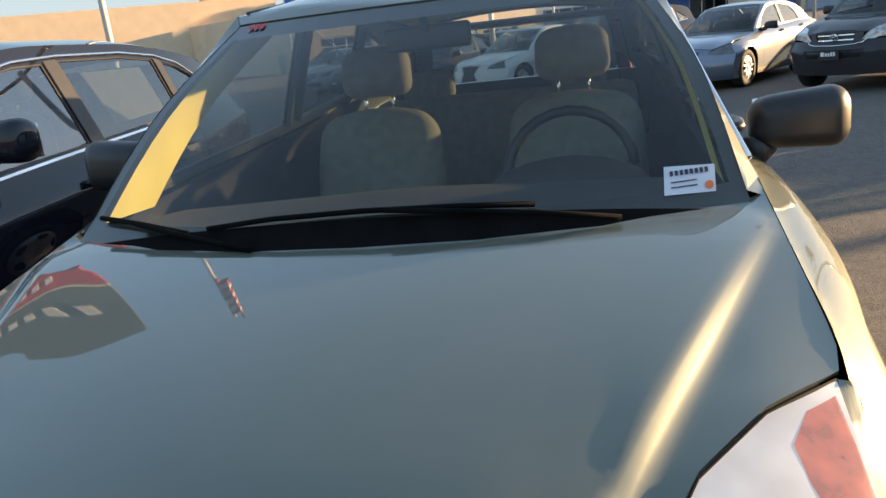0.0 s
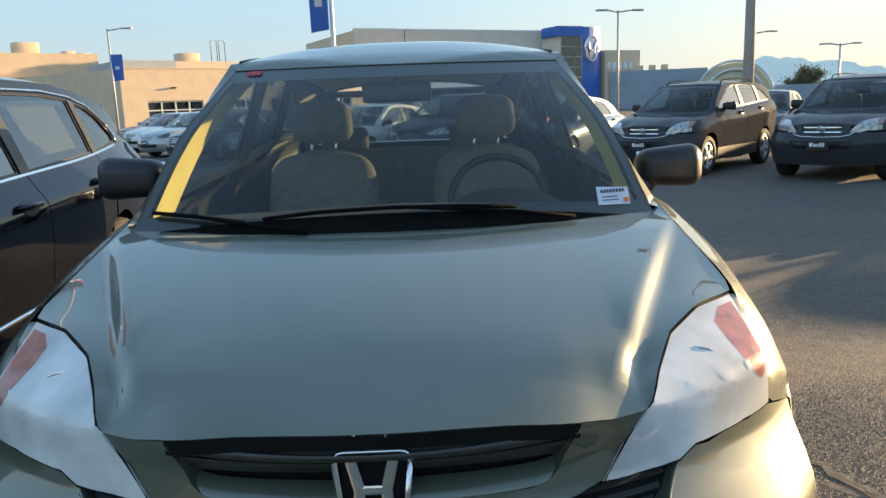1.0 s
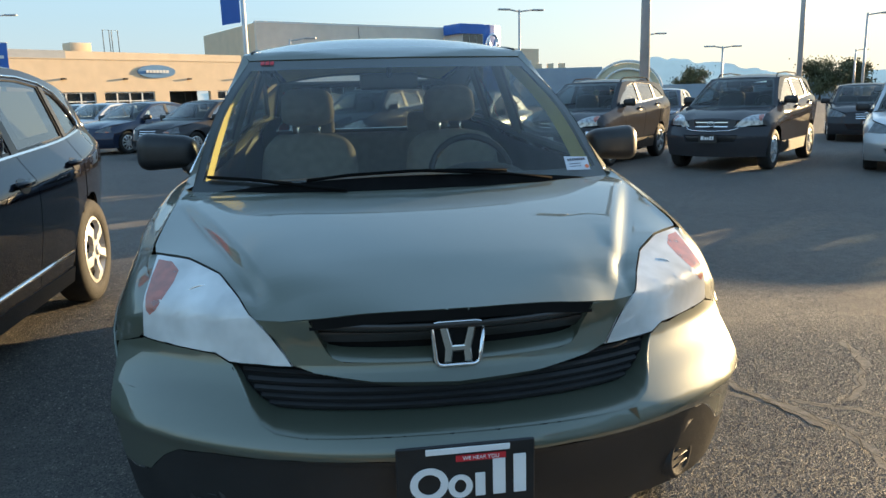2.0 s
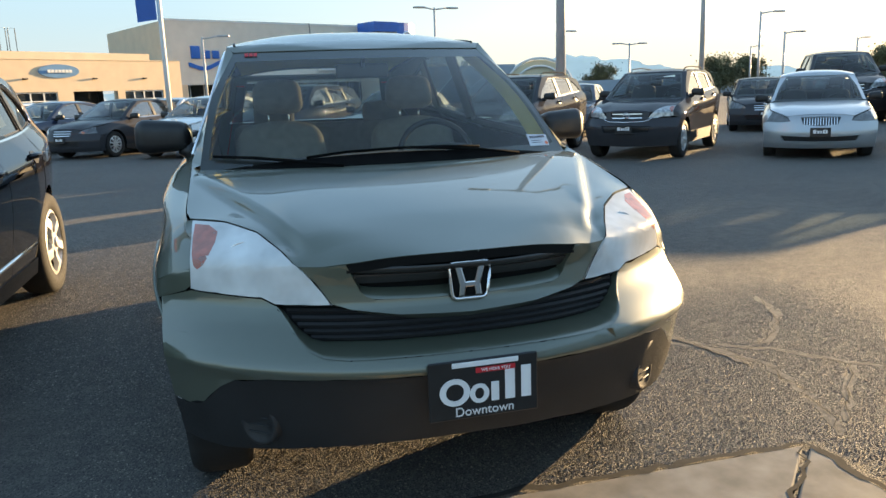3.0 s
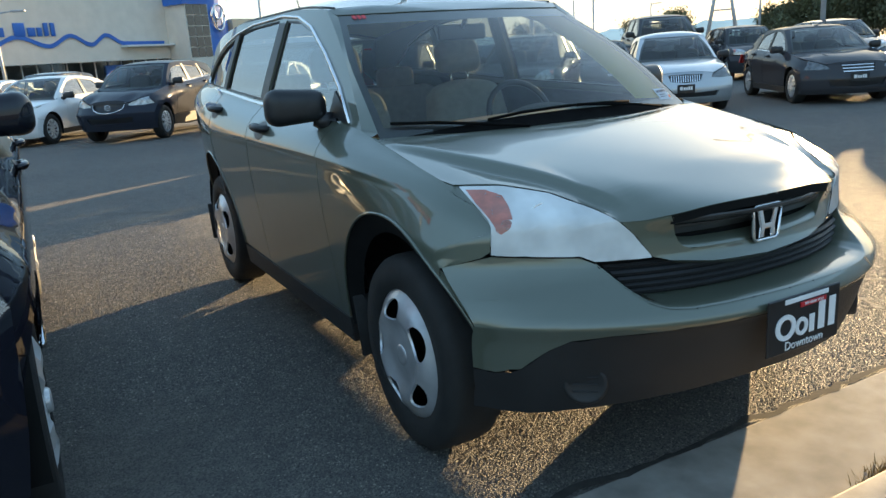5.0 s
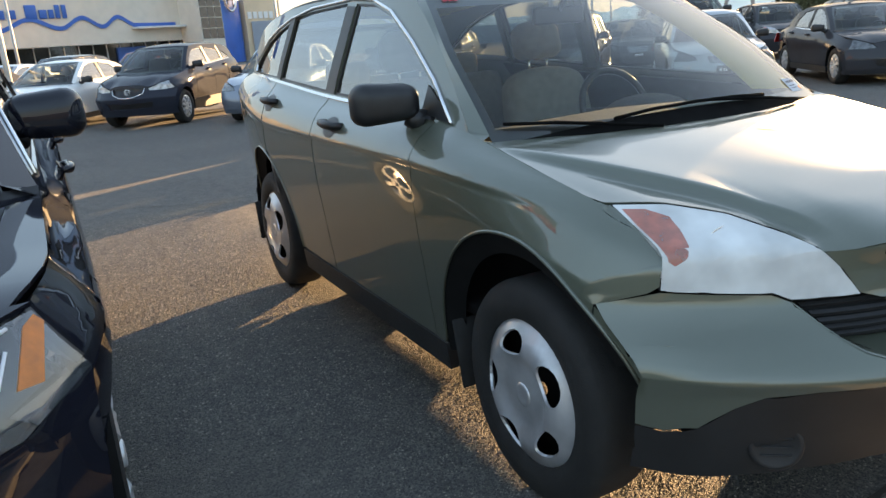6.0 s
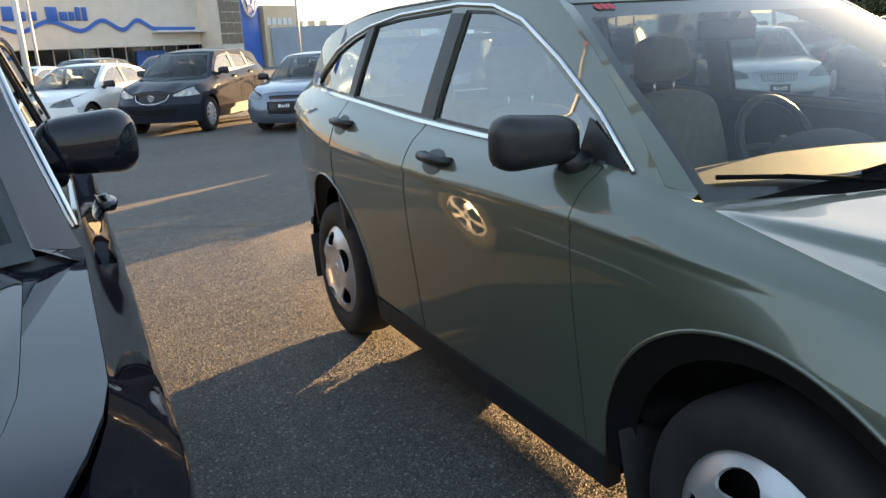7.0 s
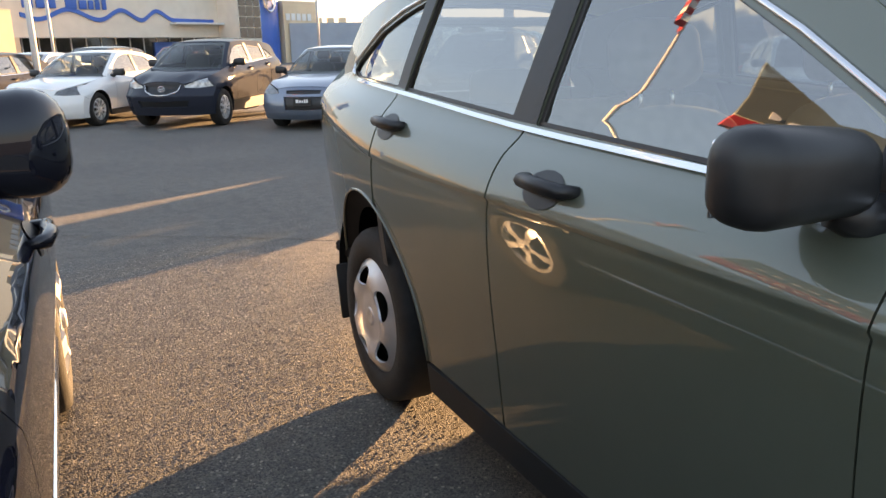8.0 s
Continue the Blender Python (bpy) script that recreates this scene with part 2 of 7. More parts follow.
def tube_bm(pts, r, seg=8):
    """A round bar along a line of points; r may be one radius or one a point."""
    bm = bmesh.new()
    rings = []
    for i, p in enumerate(pts):
        p = Vector(p)
        d = Vector(pts[min(i + 1, len(pts) - 1)]) - Vector(pts[max(i - 1, 0)])
        q = d.to_track_quat("Z", "Y").to_matrix()
        rr = r[i] if isinstance(r, (list, tuple)) else r
        rings.append([bm.verts.new(p + q @ Vector((rr * math.cos(2 * math.pi * k / seg), rr * math.sin(2 * math.pi * k / seg), 0))) for k in range(seg)])
    for a, b in zip(rings, rings[1:]):
        for k in range(seg):
            bm.faces.new((a[k], a[(k + 1) % seg], b[(k + 1) % seg], b[k]))
    bm.faces.new(rings[0][::-1])
    bm.faces.new(rings[-1])
    bmesh.ops.recalc_face_normals(bm, faces=bm.faces[:])
    return bm


def arc(cy, cz, r, a0, a1, n=16):
    return [(cy + r * math.cos(radians(a0 + (a1 - a0) * k / n)), cz + r * math.sin(radians(a0 + (a1 - a0) * k / n))) for k in range(n + 1)]


def strip_bm(left, right, flip=False):
    """A ruled band between two lines of points."""
    bm = bmesh.new()
    a, b = [bm.verts.new(p) for p in left], [bm.verts.new(p) for p in right]
    for i in range(len(a) - 1):
        f = (a[i], b[i], b[i + 1], a[i + 1])
        bm.faces.new(f[::-1] if flip else f)
    return bm


# ---- cars ----
def wheel(parent, x, y, r, side, style, mat, seg=40):
    """A wheel as a part of a car: tyre, and a rim with openings. side is +1 or -1."""
    w = 0.21
    face = Matrix.Translation((x, y, r)) @ pose(0, 0, 0, 0, 90 * side, 0)
    rr = r * 0.655
    tyre = revolve_bm([(rr, -w * 0.9), (r * 0.93, -w * 0.95), (r * 0.985, -w * 0.85), (r, -w * 0.7), (r, -w * 0.2), (r * 0.985, -0.02), (r * 0.94, 0.0), (r * 0.80, 0.006), (rr * 1.02, 0.0), (rr, -0.012)], face, seg)
    hub = new("wheel")
    hub.parent = parent
    link("tyre", tyre, RUBBER, hub)
    holes, n = [], style["spokes"]
    for k in range(n):
        a = 2 * math.pi * (k + 0.5) / n + style.get("turn", 0.0)
        h = math.pi / n * style["gap"]
        r0, r1 = rr * style["r0"], rr * style["r1"]
        pts = []
        for i in range(7):
            t = -h + 2 * h * i / 6
            pts.append((r1 * math.cos(a + t), r1 * math.sin(a + t)))
        h0 = h * style.get("inner", 0.55)
        for i in range(4):
            t = h0 - 2 * h0 * i / 3
            pts.append((r0 * math.cos(a + t), r0 * math.sin(a + t)))
        if "round" in style:
            rm, rh = style["round"]
            pts = [(rr * (rm + rh * math.cos(t)) * math.cos(a + h * math.sin(t)), rr * (rm + rh * math.cos(t)) * math.sin(a + h * math.sin(t))) for t in [2 * math.pi * i / 18 for i in range(18)]]
        holes.append(pts)
    outer = [(rr * math.cos(2 * math.pi * k / seg), rr * math.sin(2 * math.pi * k / seg)) for k in range(seg)]
    dish = style.get("dish", 0.02)

    def on(u, v):
        q = math.hypot(u, v) / rr
        return face @ Vector((u, v, dish * (1 - q ** 2) * 0.8 - 0.012 + style.get("wave", 0.010) * (math.cos(q * 9.0) + 1) * min(1.0, max(0.0, q - 0.3) * 4)))

    rim = patch([outer] + holes, on, style.get("step", 0.05), (side, 0, 0), style.get("thick", 0.035))
    link("rim", rim, mat, hub, style.get("label", ""))
    top = dish - 0.016 if "round" in style else dish
    link("hub_cap", revolve_bm([(0.0, top - 0.001), (0.020, top - 0.001), (0.024, top + 0.001), (0.034, top), (0.038, top - 0.004), (0.040, top - 0.02)], face, 20), mat, hub)
    link("brake", revolve_bm([(0.02, -0.06), (rr * 0.97, -0.065), (rr * 0.97, -0.1)], face, seg), DEEP, hub)
    return hub


class Shape:
    """The outer skin of a car, as functions of a plan of numbers. y runs from the front axle to the tail, x across, z up."""

    def __init__(self, s):
        self.s = s
        self.f0, self.r0 = curve_fn(s["front"]), curve_fn(s["rear"])
        self.zs, self.hc = curve_fn(s["belt"]), curve_fn(s["hood"])
        self.rail, self.roof = curve_fn(s["rail"]), curve_fn(s["roof"])
        self.side = curve_fn(s["section"])
        self.he = curve_fn(s["hood_edge"]) if "hood_edge" in s else self.zs
        self.fold = curve_fn(s["fold"]) if "fold" in s else None
        self.folded = curve_fn(s["folded"]) if "folded" in s else None
        pts = [(x, self.f(x, z), z) for x, z in s["hood_front"]]
        self.nose_x = pts[-1][0]
        self.nose_y = curve_fn([(x, y) for x, y, z in pts])
        self.nose_c = curve_fn([(x, z - self.hood_raw(x, y)) for x, y, z in pts])

    def plan(self, y):
        s = self.s
        return s["hw"] - s.get("cf", 0.6) * max(0.0, s.get("yf", -0.12) - y) ** 2 - s.get("cn", 0.0) * max(0.0, -0.27 - y) ** 2 - s.get("cr", 0.10) * max(0.0, y - s.get("yr", 2.3)) ** 2

    def x(self, y, z):
        zb = self.zs(y)
        d = z - zb
        v = self.plan(y) + self.side(d)
        if self.fold and d < 0:
            zc = min(self.fold(y), zb - 0.01)
            e = -0.16 - (zc - z) if z < zc else -0.16 * (zb - z) / (zb - zc)
            t = min(1.0, max(0.0, (y + 0.35) / 0.75))
            v += (self.folded(e) - self.side(d)) * t * t * (3 - 2 * t)
        if d > 0:
            v -= d * self.s.get("pinch", 0.16) * max(0.0, 1.3 - y) ** 2
        return v

    def on_side(self, k, off=0.0):
        return lambda y, z: (k * (self.x(y, z) + off), y, z)

    def f(self, x, z):
        y = self.f0(z) + self.s.get("fk", 0.54) * abs(x) ** self.s.get("fp", 2.3) + self.s.get("fc", 0.0) * max(0.0, abs(x) - 0.72) ** 2
        if "nose_bump" in self.s:
            u = min(1.0, max(0.0, (z - 0.80) / 0.08))
            y -= self.s["nose_bump"] * u * u * (3 - 2 * u) * max(0.0, 1 - (x / 0.56) ** 2) ** 2
        return y

    def r(self, x, z):
        return self.r0(z) - self.s.get("rk", 0.30) * abs(x) ** self.s.get("rp", 3.0)

    def skin(self, loop, k, step, flange=0.015):
        """A panel of the flank, with rows of its mesh along the shoulder's fold."""
        if not self.fold:
            return patch([loop], self.on_side(k), step, (k, 0, 0), flange)
        fine = []
        for (y0, z0), (y1, z1) in zip(loop, loop[1:] + loop[:1]):
            n = max(1, int(math.hypot(y1 - y0, z1 - z0) / 0.04))
            fine += [(y0 + (y1 - y0) * i / n, z0 + (z1 - z0) * i / n) for i in range(n)]
        on = self.on_side(k)
        return patch([[(y, z - self.fold(y)) for y, z in fine]], lambda y, w: on(y, w + self.fold(y)), step, (k, 0, 0), flange)

    def on_front(self, off=0.0):
        return lambda x, z: (x, self.f(x, z) - off, z)

    def on_rear(self, off=0.0):
        return lambda x, z: (x, self.r(x, z) + off, z)

    def hood_raw(self, x, y):
        xe, c, e = self.x(y, self.zs(y)), self.hc(y), self.he(y)
        if "crease" in self.s:
            a, b = self.s["crease"]
            xr = min(a + b * y, xe - 0.03)
            zr, up = c - 0.020, self.s.get("ridge", 0.012) * min(1.0, max(0.0, (0.26 - y) / 0.2))
            if "soft_tip" in self.s:
                t = min(1.0, max(0.0, (self.s["soft_tip"] - y) / 0.11))
                t = t * t * (3 - 2 * t)
                if t > 0:
                    smooth = c - (c - e) * min(1.0, abs(x) / max(xe, 0.1)) ** 2.8
                    return smooth * t + self.creased(x, xr, xe, c, e, zr, up) * (1 - t)
            return self.creased(x, xr, xe, c, e, zr, up)
        return c - (c - e) * (abs(x) / max(xe, 0.1)) ** self.s.get("hp", 3.2)

    def creased(self, x, xr, xe, c, e, zr, up):
        """Height of a hood with a crease at xr on either side."""
        if abs(x) < xr:
            return c - 0.020 * (abs(x) / xr) ** 2 + up * math.exp(-((abs(x) - xr) / 0.12) ** 2)
        t = (abs(x) - xr) / (xe - xr)
        u = min(1.0, (abs(x) - xr) / min(self.s.get("fall", 0.045), 0.8 * (xe - xr)))
        u = u * u * (3 - 2 * u)
        w = self.s.get("fall_share", 0.7)
        return zr + up - (up + w * (zr - e)) * u - (1 - w) * (zr - e) * t

    def hood(self, x, y):
        ax = min(abs(x), self.nose_x)
        d = (y - self.nose_y(ax)) / self.s.get("nose_reach", 0.34)
        return self.hood_raw(x, y) + (self.nose_c(ax) * math.exp(-d * d) if d > 0 else self.nose_c(ax))

    def roof_z(self, x, y):
        e = self.rail(y)
        xe, c = self.x(y, e), self.roof(y)
        return c - (c - e) * min(1.0, abs(x) / xe) ** 2.6

    def ws(self, x, z):
        s = self.s
        u = (z - s["ws0"][1]) / (s["ws1"][1] - s["ws0"][1])
        return s["ws0"][0] + (s["ws1"][0] - s["ws0"][0]) * u - 0.05 * math.sin(math.pi * min(max(u, 0), 1)) + s.get("wk", 0.30) * x * x

    def front_edge(self, z):
        return self.f(self.x(-0.37, z), z)

    def rear_edge(self, z):
        y = self.r0(z) - 0.25
        for _ in range(4):
            y = self.r(self.x(y, z), z)
        return y


def car(name, s, mat, label, at, group=""):
    """A parked car as one thing with its panels, panes, lamps and wheels as parts."""
    sh, st = Shape(s), s.get("step", 0.10)
    root = tagged(new(name), label, s["category"], group)
    wb, rw, ra = s["wb"], s["rw"], s["ra"]
    sill, g = s["sill"], 0.004
    wx = s["hw"] - s.get("wheel_in", 0.045)
    zs = sh.zs
    d0, d1, d2 = s["doors"]
    low = s.get("low", 0.22)
    wraps = {}
    sf = (st, min(st, s.get("fine", 0.1)))
    for k in (1, -1):
        on = sh.on_side(k)
        out = (k, 0, 0)
        # front fender, down to the bumper's seam
        seam_y, seam_z = sh.front_edge(s["seam"]), s["seam"]
        a_front = math.degrees(math.acos(max(-1, min(1, (seam_z - s.get("seam_drop", 0.06) - rw) / ra)))) + 90
        top = s["hl_top"]
        (hx0, hz0), (hx1, hz1) = s["headlight"][0], s["headlight"][1]
        hx = lambda z: hx1 + (hx0 - hx1) * (z - hz1) / (hz0 - hz1)

        def meet(z):
            y = -0.37
            for _ in range(14):
                y = (y + sh.f(sh.x(y, z), z)) / 2
            y2 = sh.f(hx(z), z) + 0.006
            return y if z < hz1 or sh.x(y, z) > hx(z) + 0.004 else y2

        zf = [seam_z + (hz0 - 0.01 - seam_z) * i / 12 for i in range(1, 13)]
        front = [(meet(z), z) for z in zf]
        bel = [(top[0] + (d0 - top[0]) * i / 8, zs(top[0] + (d0 - top[0]) * i / 8)) for i in range(9)]
        a_sill = math.degrees(math.asin((sill - rw) / ra)) if abs(sill - rw) < ra else 0
        poly = [(seam_y, seam_z), *front, *bel, (d0, sill)] + arc(0, rw, ra, a_sill, a_front)
        cx = sh.x(-0.37, seam_z)
        bm = sh.skin(poly, k, sf, 0.0)
        cols = []
        for y, z in [(seam_y, seam_z)] + front + [bel[0]]:
            xo = sh.x(y, z)
            xi = min(xo - 0.001, hx(z) if z >= hz1 else cx + (hx1 - cx) * (z - seam_z) / (hz1 - seam_z))
            gap = y - sh.f(xo, z)
            cols.append([(k * (xo + (xi - xo) * t), sh.f(xo + (xi - xo) * t, z) + gap * (1 - t), z) for t in (0, 0.25, 0.5, 0.75, 1)])
        for a in range(4):
            bm = join_bm(bm, strip_bm([c[a] for c in cols], [c[a + 1] for c in cols], k > 0))
        bmesh.ops.remove_doubles(bm, verts=bm.verts[:], dist=0.003)
        link("front_fender", bm, mat, root)
        # bumper's side, in front of the wheel
        for nm, (z0, z1) in s.get("wrap", {"bumper_side": (low, seam_z - g)}).items():
            n = 6
            edge = [(sh.front_edge(z0 + (z1 - z0) * i / n), z0 + (z1 - z0) * i / n) for i in range(n + 1)]
            a0_ = a_front + 0.5 if z1 > 0.6 * seam_z + 0.2 else 180 - math.degrees(math.asin((z1 - rw) / ra))
            rim = [(max(y, sh.front_edge(z) + 0.015), z) for y, z in arc(0, rw, ra, a0_, 180 - math.degrees(math.asin((z0 - rw) / ra)))]
            bm = patch([edge + rim], on, st, out, 0.0 if "wrap" in s else 0.015)
            if "wrap" in s:
                wraps.setdefault(nm, []).append(bm)
            else:
                link("bumper_side", bm, mat, root)
        # doors
        b1 = [(d0 + g + (d1 - d0 - 2 * g) * i / 6, zs(d0 + g + (d1 - d0 - 2 * g) * i / 6)) for i in range(7)]
        door = link("front_door", sh.skin([(d0 + g, sill + g)] + b1 + [(d1 - g, sill + g)], k, sf), mat, root)
        b2 = [(d1 + g + (d2 - d1 - 2 * g) * i / 6, zs(d1 + g + (d2 - d1 - 2 * g) * i / 6)) for i in range(7)]
        a_d = [p for p in arc(wb, rw, ra + 0.03, 179 + math.degrees(math.asin(min(1, (rw - sill - g) / ra))), 60, 24) if p[0] < d2 - g]
        rdoor = link("rear_door", sh.skin([(d1 + g, sill + g)] + b2 + [(d2 - g, a_d[-1][1])] + a_d[::-1], k, sf), mat, root)
        # added dark strips behind the door seams stop light leaks and darken the gaps
        for dy in (d0, d1, d2):
            zt = zs(dy) - 0.01
            z0 = sill + 0.02 if dy < d2 else rw + 0.25
            link("door_seal", patch([[(dy - 0.022, z0), (dy + 0.022, z0), (dy + 0.022, zt), (dy - 0.022, zt)]], sh.on_side(k, -0.013), 0.1, out, 0.0), BLACK, root)
        # quarter panel behind
        n = 10
        zq = zs(sh.rear_edge(zs(wb + 0.6)))
        back = [(sh.rear_edge(z), z) for z in [low + (zq - low) * i / n for i in range(n + 1)]]
        yq = back[-1][0]
        b3 = [(d2 + g + (yq - d2 - g) * i / 8, zs(d2 + g + (yq - d2 - g) * i / 8)) for i in range(9)]
        a_q = [p for p in arc(wb, rw, ra, 180, math.degrees(math.asin((low - rw) / ra)), 30)]
        poly = [(d2 + g, zs(d2 + g))] + b3[1:] + back[::-1][1:] + [p for p in a_q[::-1] if p[0] >= d2 + g]
        link("quarter_panel", sh.skin(poly, k, sf), mat, root)
        # strip of body between the rear door and the wheel arch
        lip_i = [p for p in a_q if p[0] < d2 + g]
        lip_o = [p for p in arc(wb, rw, ra + 0.03 - g, 180, 60, 24) if p[0] < d2 + g]
        if len(lip_i) > 1 and len(lip_o) > 1:
            link("arch_lip", patch([lip_i + lip_o[::-1]], on, st, out), mat, root)
        # sill
        low_s = s.get("sill_low", low)
        y0, y1 = math.sqrt(max(ra ** 2 - (sill - rw) ** 2, 0)), wb - math.sqrt(max(ra ** 2 - (sill - rw) ** 2, 0))
        link("sill", patch([[(y0, low_s), (y0, sill), (y1, sill), (y1, low_s)]], sh.on_side(k, 0.006), st, out, 0.05), s.get("sill_mat", PLASTIC), root)
        # greenhouse: frame with its openings, panes set behind
        a0, a1 = s["pillar"]
        ztop = sh.rail
        rail = [(a1[0] + (s["tail_top"][0] - a1[0]) * i / 14, ztop(a1[0] + (s["tail_top"][0] - a1[0]) * i / 14)) for i in range(15)]
        belt = [(a0[0] + (yq - a0[0]) * i / 14, zs(a0[0] + (yq - a0[0]) * i / 14)) for i in range(15)]
        nd = 6
        dp = [(sh.rear_edge(zq + (s["tail_top"][1] - zq) * i / nd), zq + (s["tail_top"][1] - zq) * i / nd) for i in range(1, nd)]
        ap = [(a1[0] + (a0[0] - a1[0]) * i / 4 , a1[1] + (a0[1] - a1[1]) * i / 4 + 0.02 * math.sin(math.pi * i / 4)) for i in range(1, 4)]
        frame_loop = belt + dp + rail[::-1] + ap
        link("roof_side", patch([frame_loop] + s["windows"], on, st, out, 0.03), mat, root)
        for i, w in enumerate(s["windows"]):
            cy, cz = sum(p[0] for p in w) / len(w), sum(p[1] for p in w) / len(w)
            link("side_window", patch([w], sh.on_side(k, -0.012), st, out, 0.0), s["glass"][i], root)
            inner = [(cy + (p[0] - cy) * 0.965, cz + (p[1] - cz) * 0.95) for p in w]
            link("window_seal", patch([w, inner], sh.on_side(k, -0.006), 0.3, out, 0.01), BLACK, root)
        for i in range(len(s["windows"]) - 1):
            post = s.get("posts", [])
            if i < len(post):
                link("pillar_trim", patch([post[i]], sh.on_side(k, 0.003), st, out, 0.0), BLACK, root)
        if s.get("belt_chrome"):
            c = [(p[0], p[1] + 0.012) for p in belt if a0[0] + 0.05 < p[0] < s["belt_chrome"]]
            c2 = [(p[0], p[1] - 0.012) for p in c]
            link("belt_moulding", patch([c + c2[::-1]], sh.on_side(k, 0.008), st, out, 0.008), CHROME, root)
        if s.get("window_chrome"):
            link("window_moulding", tube_bm([(k * (sh.x(y, z) + 0.003), y, z) for y, z in s["window_chrome"]], 0.008, 6), CHROME, root)
        # band from the pane's edge to the pillar: windscreen surround
        zl = [s["ws0"][1] + (s["ws1"][1] - s["ws0"][1]) * i / 12 for i in range(13)]
        wsx = curve_fn(s["ws_edge"])
        left = [(k * wsx(z), sh.ws(wsx(z), z) - 0.002, z) for z in zl]
        yl = [a0] + ap[::-1] + [a1]
        yz = curve_fn([(p[1], p[0]) for p in yl])
        right = [(k * sh.x(yz(z), z), yz(z), z) for z in [a0[1] + (a1[1] - a0[1]) * i / 12 for i in range(13)]]
        link("windscreen_pillar", strip_bm(left, right, k < 0), mat, root)
        # mirror
        mx, my, mz = s["mirror"]
        if k > 0 and "driver_mirror" in s:
            mx, my, mz = s["driver_mirror"]
        sx, sy, sz = s.get("mirror_size", (0.24, 0.13, 0.16))
        bm = box_bm(sx, sy, sz, (0, 0, 0), min(sy, sz) * 0.42, 5)
        for v in bm.verts:
            v.co.y += 0.10 * max(0, v.co.x) / sx * 0.6
            v.co.z *= (1 + 0.25 * v.co.x / sx) * (1.0 if v.co.z > 0 else 0.8)
        bmesh.ops.transform(bm, matrix=Matrix.Translation((k * mx, my, mz)) @ Matrix.Diagonal((k, 1, 1, 1)), verts=bm.verts[:])
        bmesh.ops.recalc_face_normals(bm, faces=bm.faces[:])
        mir = link("side_mirror", bm, s.get("mirror_mat", BLACK), root)
        foot = tube_bm([(k * (sh.x(my - 0.03, mz - 0.06) - 0.01), my - 0.03, mz - 0.065), (k * (mx - sx * 0.3), my, mz - 0.045)], [0.045, 0.03], 10)
        link("mirror_arm", foot, BLACK, mir)
        link("mirror_glass", box_bm(sx * 0.8, 0.006, sz * 0.75, (k * mx, my + sy * 0.5 + 0.012, mz), 0.002, 1), CHROME, mir)
        if "sail" in s:
            link("mirror_sail", patch([s["sail"]], sh.on_side(k, 0.006), 0.1, out, 0.01), BLACK, mir)
        # door handles
        for d, hy in ((door, s["handles"][0]), (rdoor, s["handles"][1])):
            hz = zs(hy) - s.get("handle_drop", 0.06)
            hx = sh.x(hy, hz)
            bm = join_bm(tube_bm([(k * (hx - 0.005), hy - 0.10, hz), (k * (hx + 0.028), hy - 0.08, hz), (k * (hx + 0.036), hy, hz + 0.003), (k * (hx + 0.028), hy + 0.08, hz + 0.004), (k * (hx - 0.005), hy + 0.10, hz + 0.004)], [0.012, 0.018, 0.02, 0.018, 0.012], 8))
            link("door_handle", bm, s.get("handle_mat", mat), d)
            # flat black oval on the skin paints the shade of the handle's cup
            cup = [(hy + 0.02 + 0.075 * math.cos(radians(a)), hz - 0.012 + 0.042 * math.sin(radians(a))) for a in range(0, 360, 24)]
            link("handle_recess", patch([cup], sh.on_side(k, 0.003), 0.05, out, 0.0), BLACK, d)
        for hy in (0.0, wb):
            wheel(root, k * wx, hy, rw, k, s["rim"], s.get("rim_mat", ALLOY))
        # lamps at the corners
        hl = [(k * p[0], p[1]) for p in s["headlight"]]
        lamp = link("headlight", patch([hl], sh.on_front(0.004), min(st, 0.02 if s.get("amber") else 0.06), (0, -1, 0.2), 0.03), s.get("lens", CLEAR_LENS), root)
        if s.get("amber"):
            link("reflector", patch([[(k * p[0], p[1]) for p in s["amber"]]], sh.on_front(0.0055), 0.02, (0, -1, 0), 0.0), s.get("amber_mat", AMBER), lamp)
        tl = [(k * p[0], p[1]) for p in s["tail_lamp"]]
        link("tail_lamp", patch([tl], sh.on_rear(0.006), st, (0, 1, 0), 0.02), RED_LENS, root)
    # hood
    edge = []
    y_c = s["cowl"]
    hf = s["hood_front"]
    nn = 10
    for x, z in hf:
        edge.append((x, sh.f(x, z)))
    ya, yb = edge[-1][1], y_c[1]
    for i in range(1, nn + 1):
        y = ya + (yb - ya) * i / nn
        edge.append((sh.x(y, zs(y)) - 0.002 - s.get("cut", 0.0) * min(1.0, 5.0 * i / nn), y))
    half = edge + [(x, y) for x, y in [(edge[-1][0] * 0.6, y_c[0] + (y_c[1] - y_c[0]) * 0.3), (edge[-1][0] * 0.3, y_c[0] + (y_c[1] - y_c[0]) * 0.06)]]
    loop = half + [(0, y_c[0])] + [(-x, y) for x, y in half[::-1]]
    loop = [p for i, p in enumerate(loop) if i == 0 or p != loop[i - 1]]
    if abs(loop[0][0]) < 1e-6:
        loop = loop[:-1]
    if "crease" in s:
        ca, cb = s["crease"]
        to_u = lambda x, y: x / (ca + cb * y) * 0.6 if abs(x) < ca + cb * y else math.copysign(0.6 + abs(x) - ca - cb * y, x)
        to_x = lambda u, y: u * (ca + cb * y) / 0.6 if abs(u) < 0.6 else math.copysign(abs(u) - 0.6 + ca + cb * y, u)
        fine = []
        for (x0, y0), (x1, y1) in zip(loop, loop[1:] + loop[:1]):
            fine += [(to_u(x0 + (x1 - x0) * t / 4, y0 + (y1 - y0) * t / 4), y0 + (y1 - y0) * t / 4) for t in range(4)]
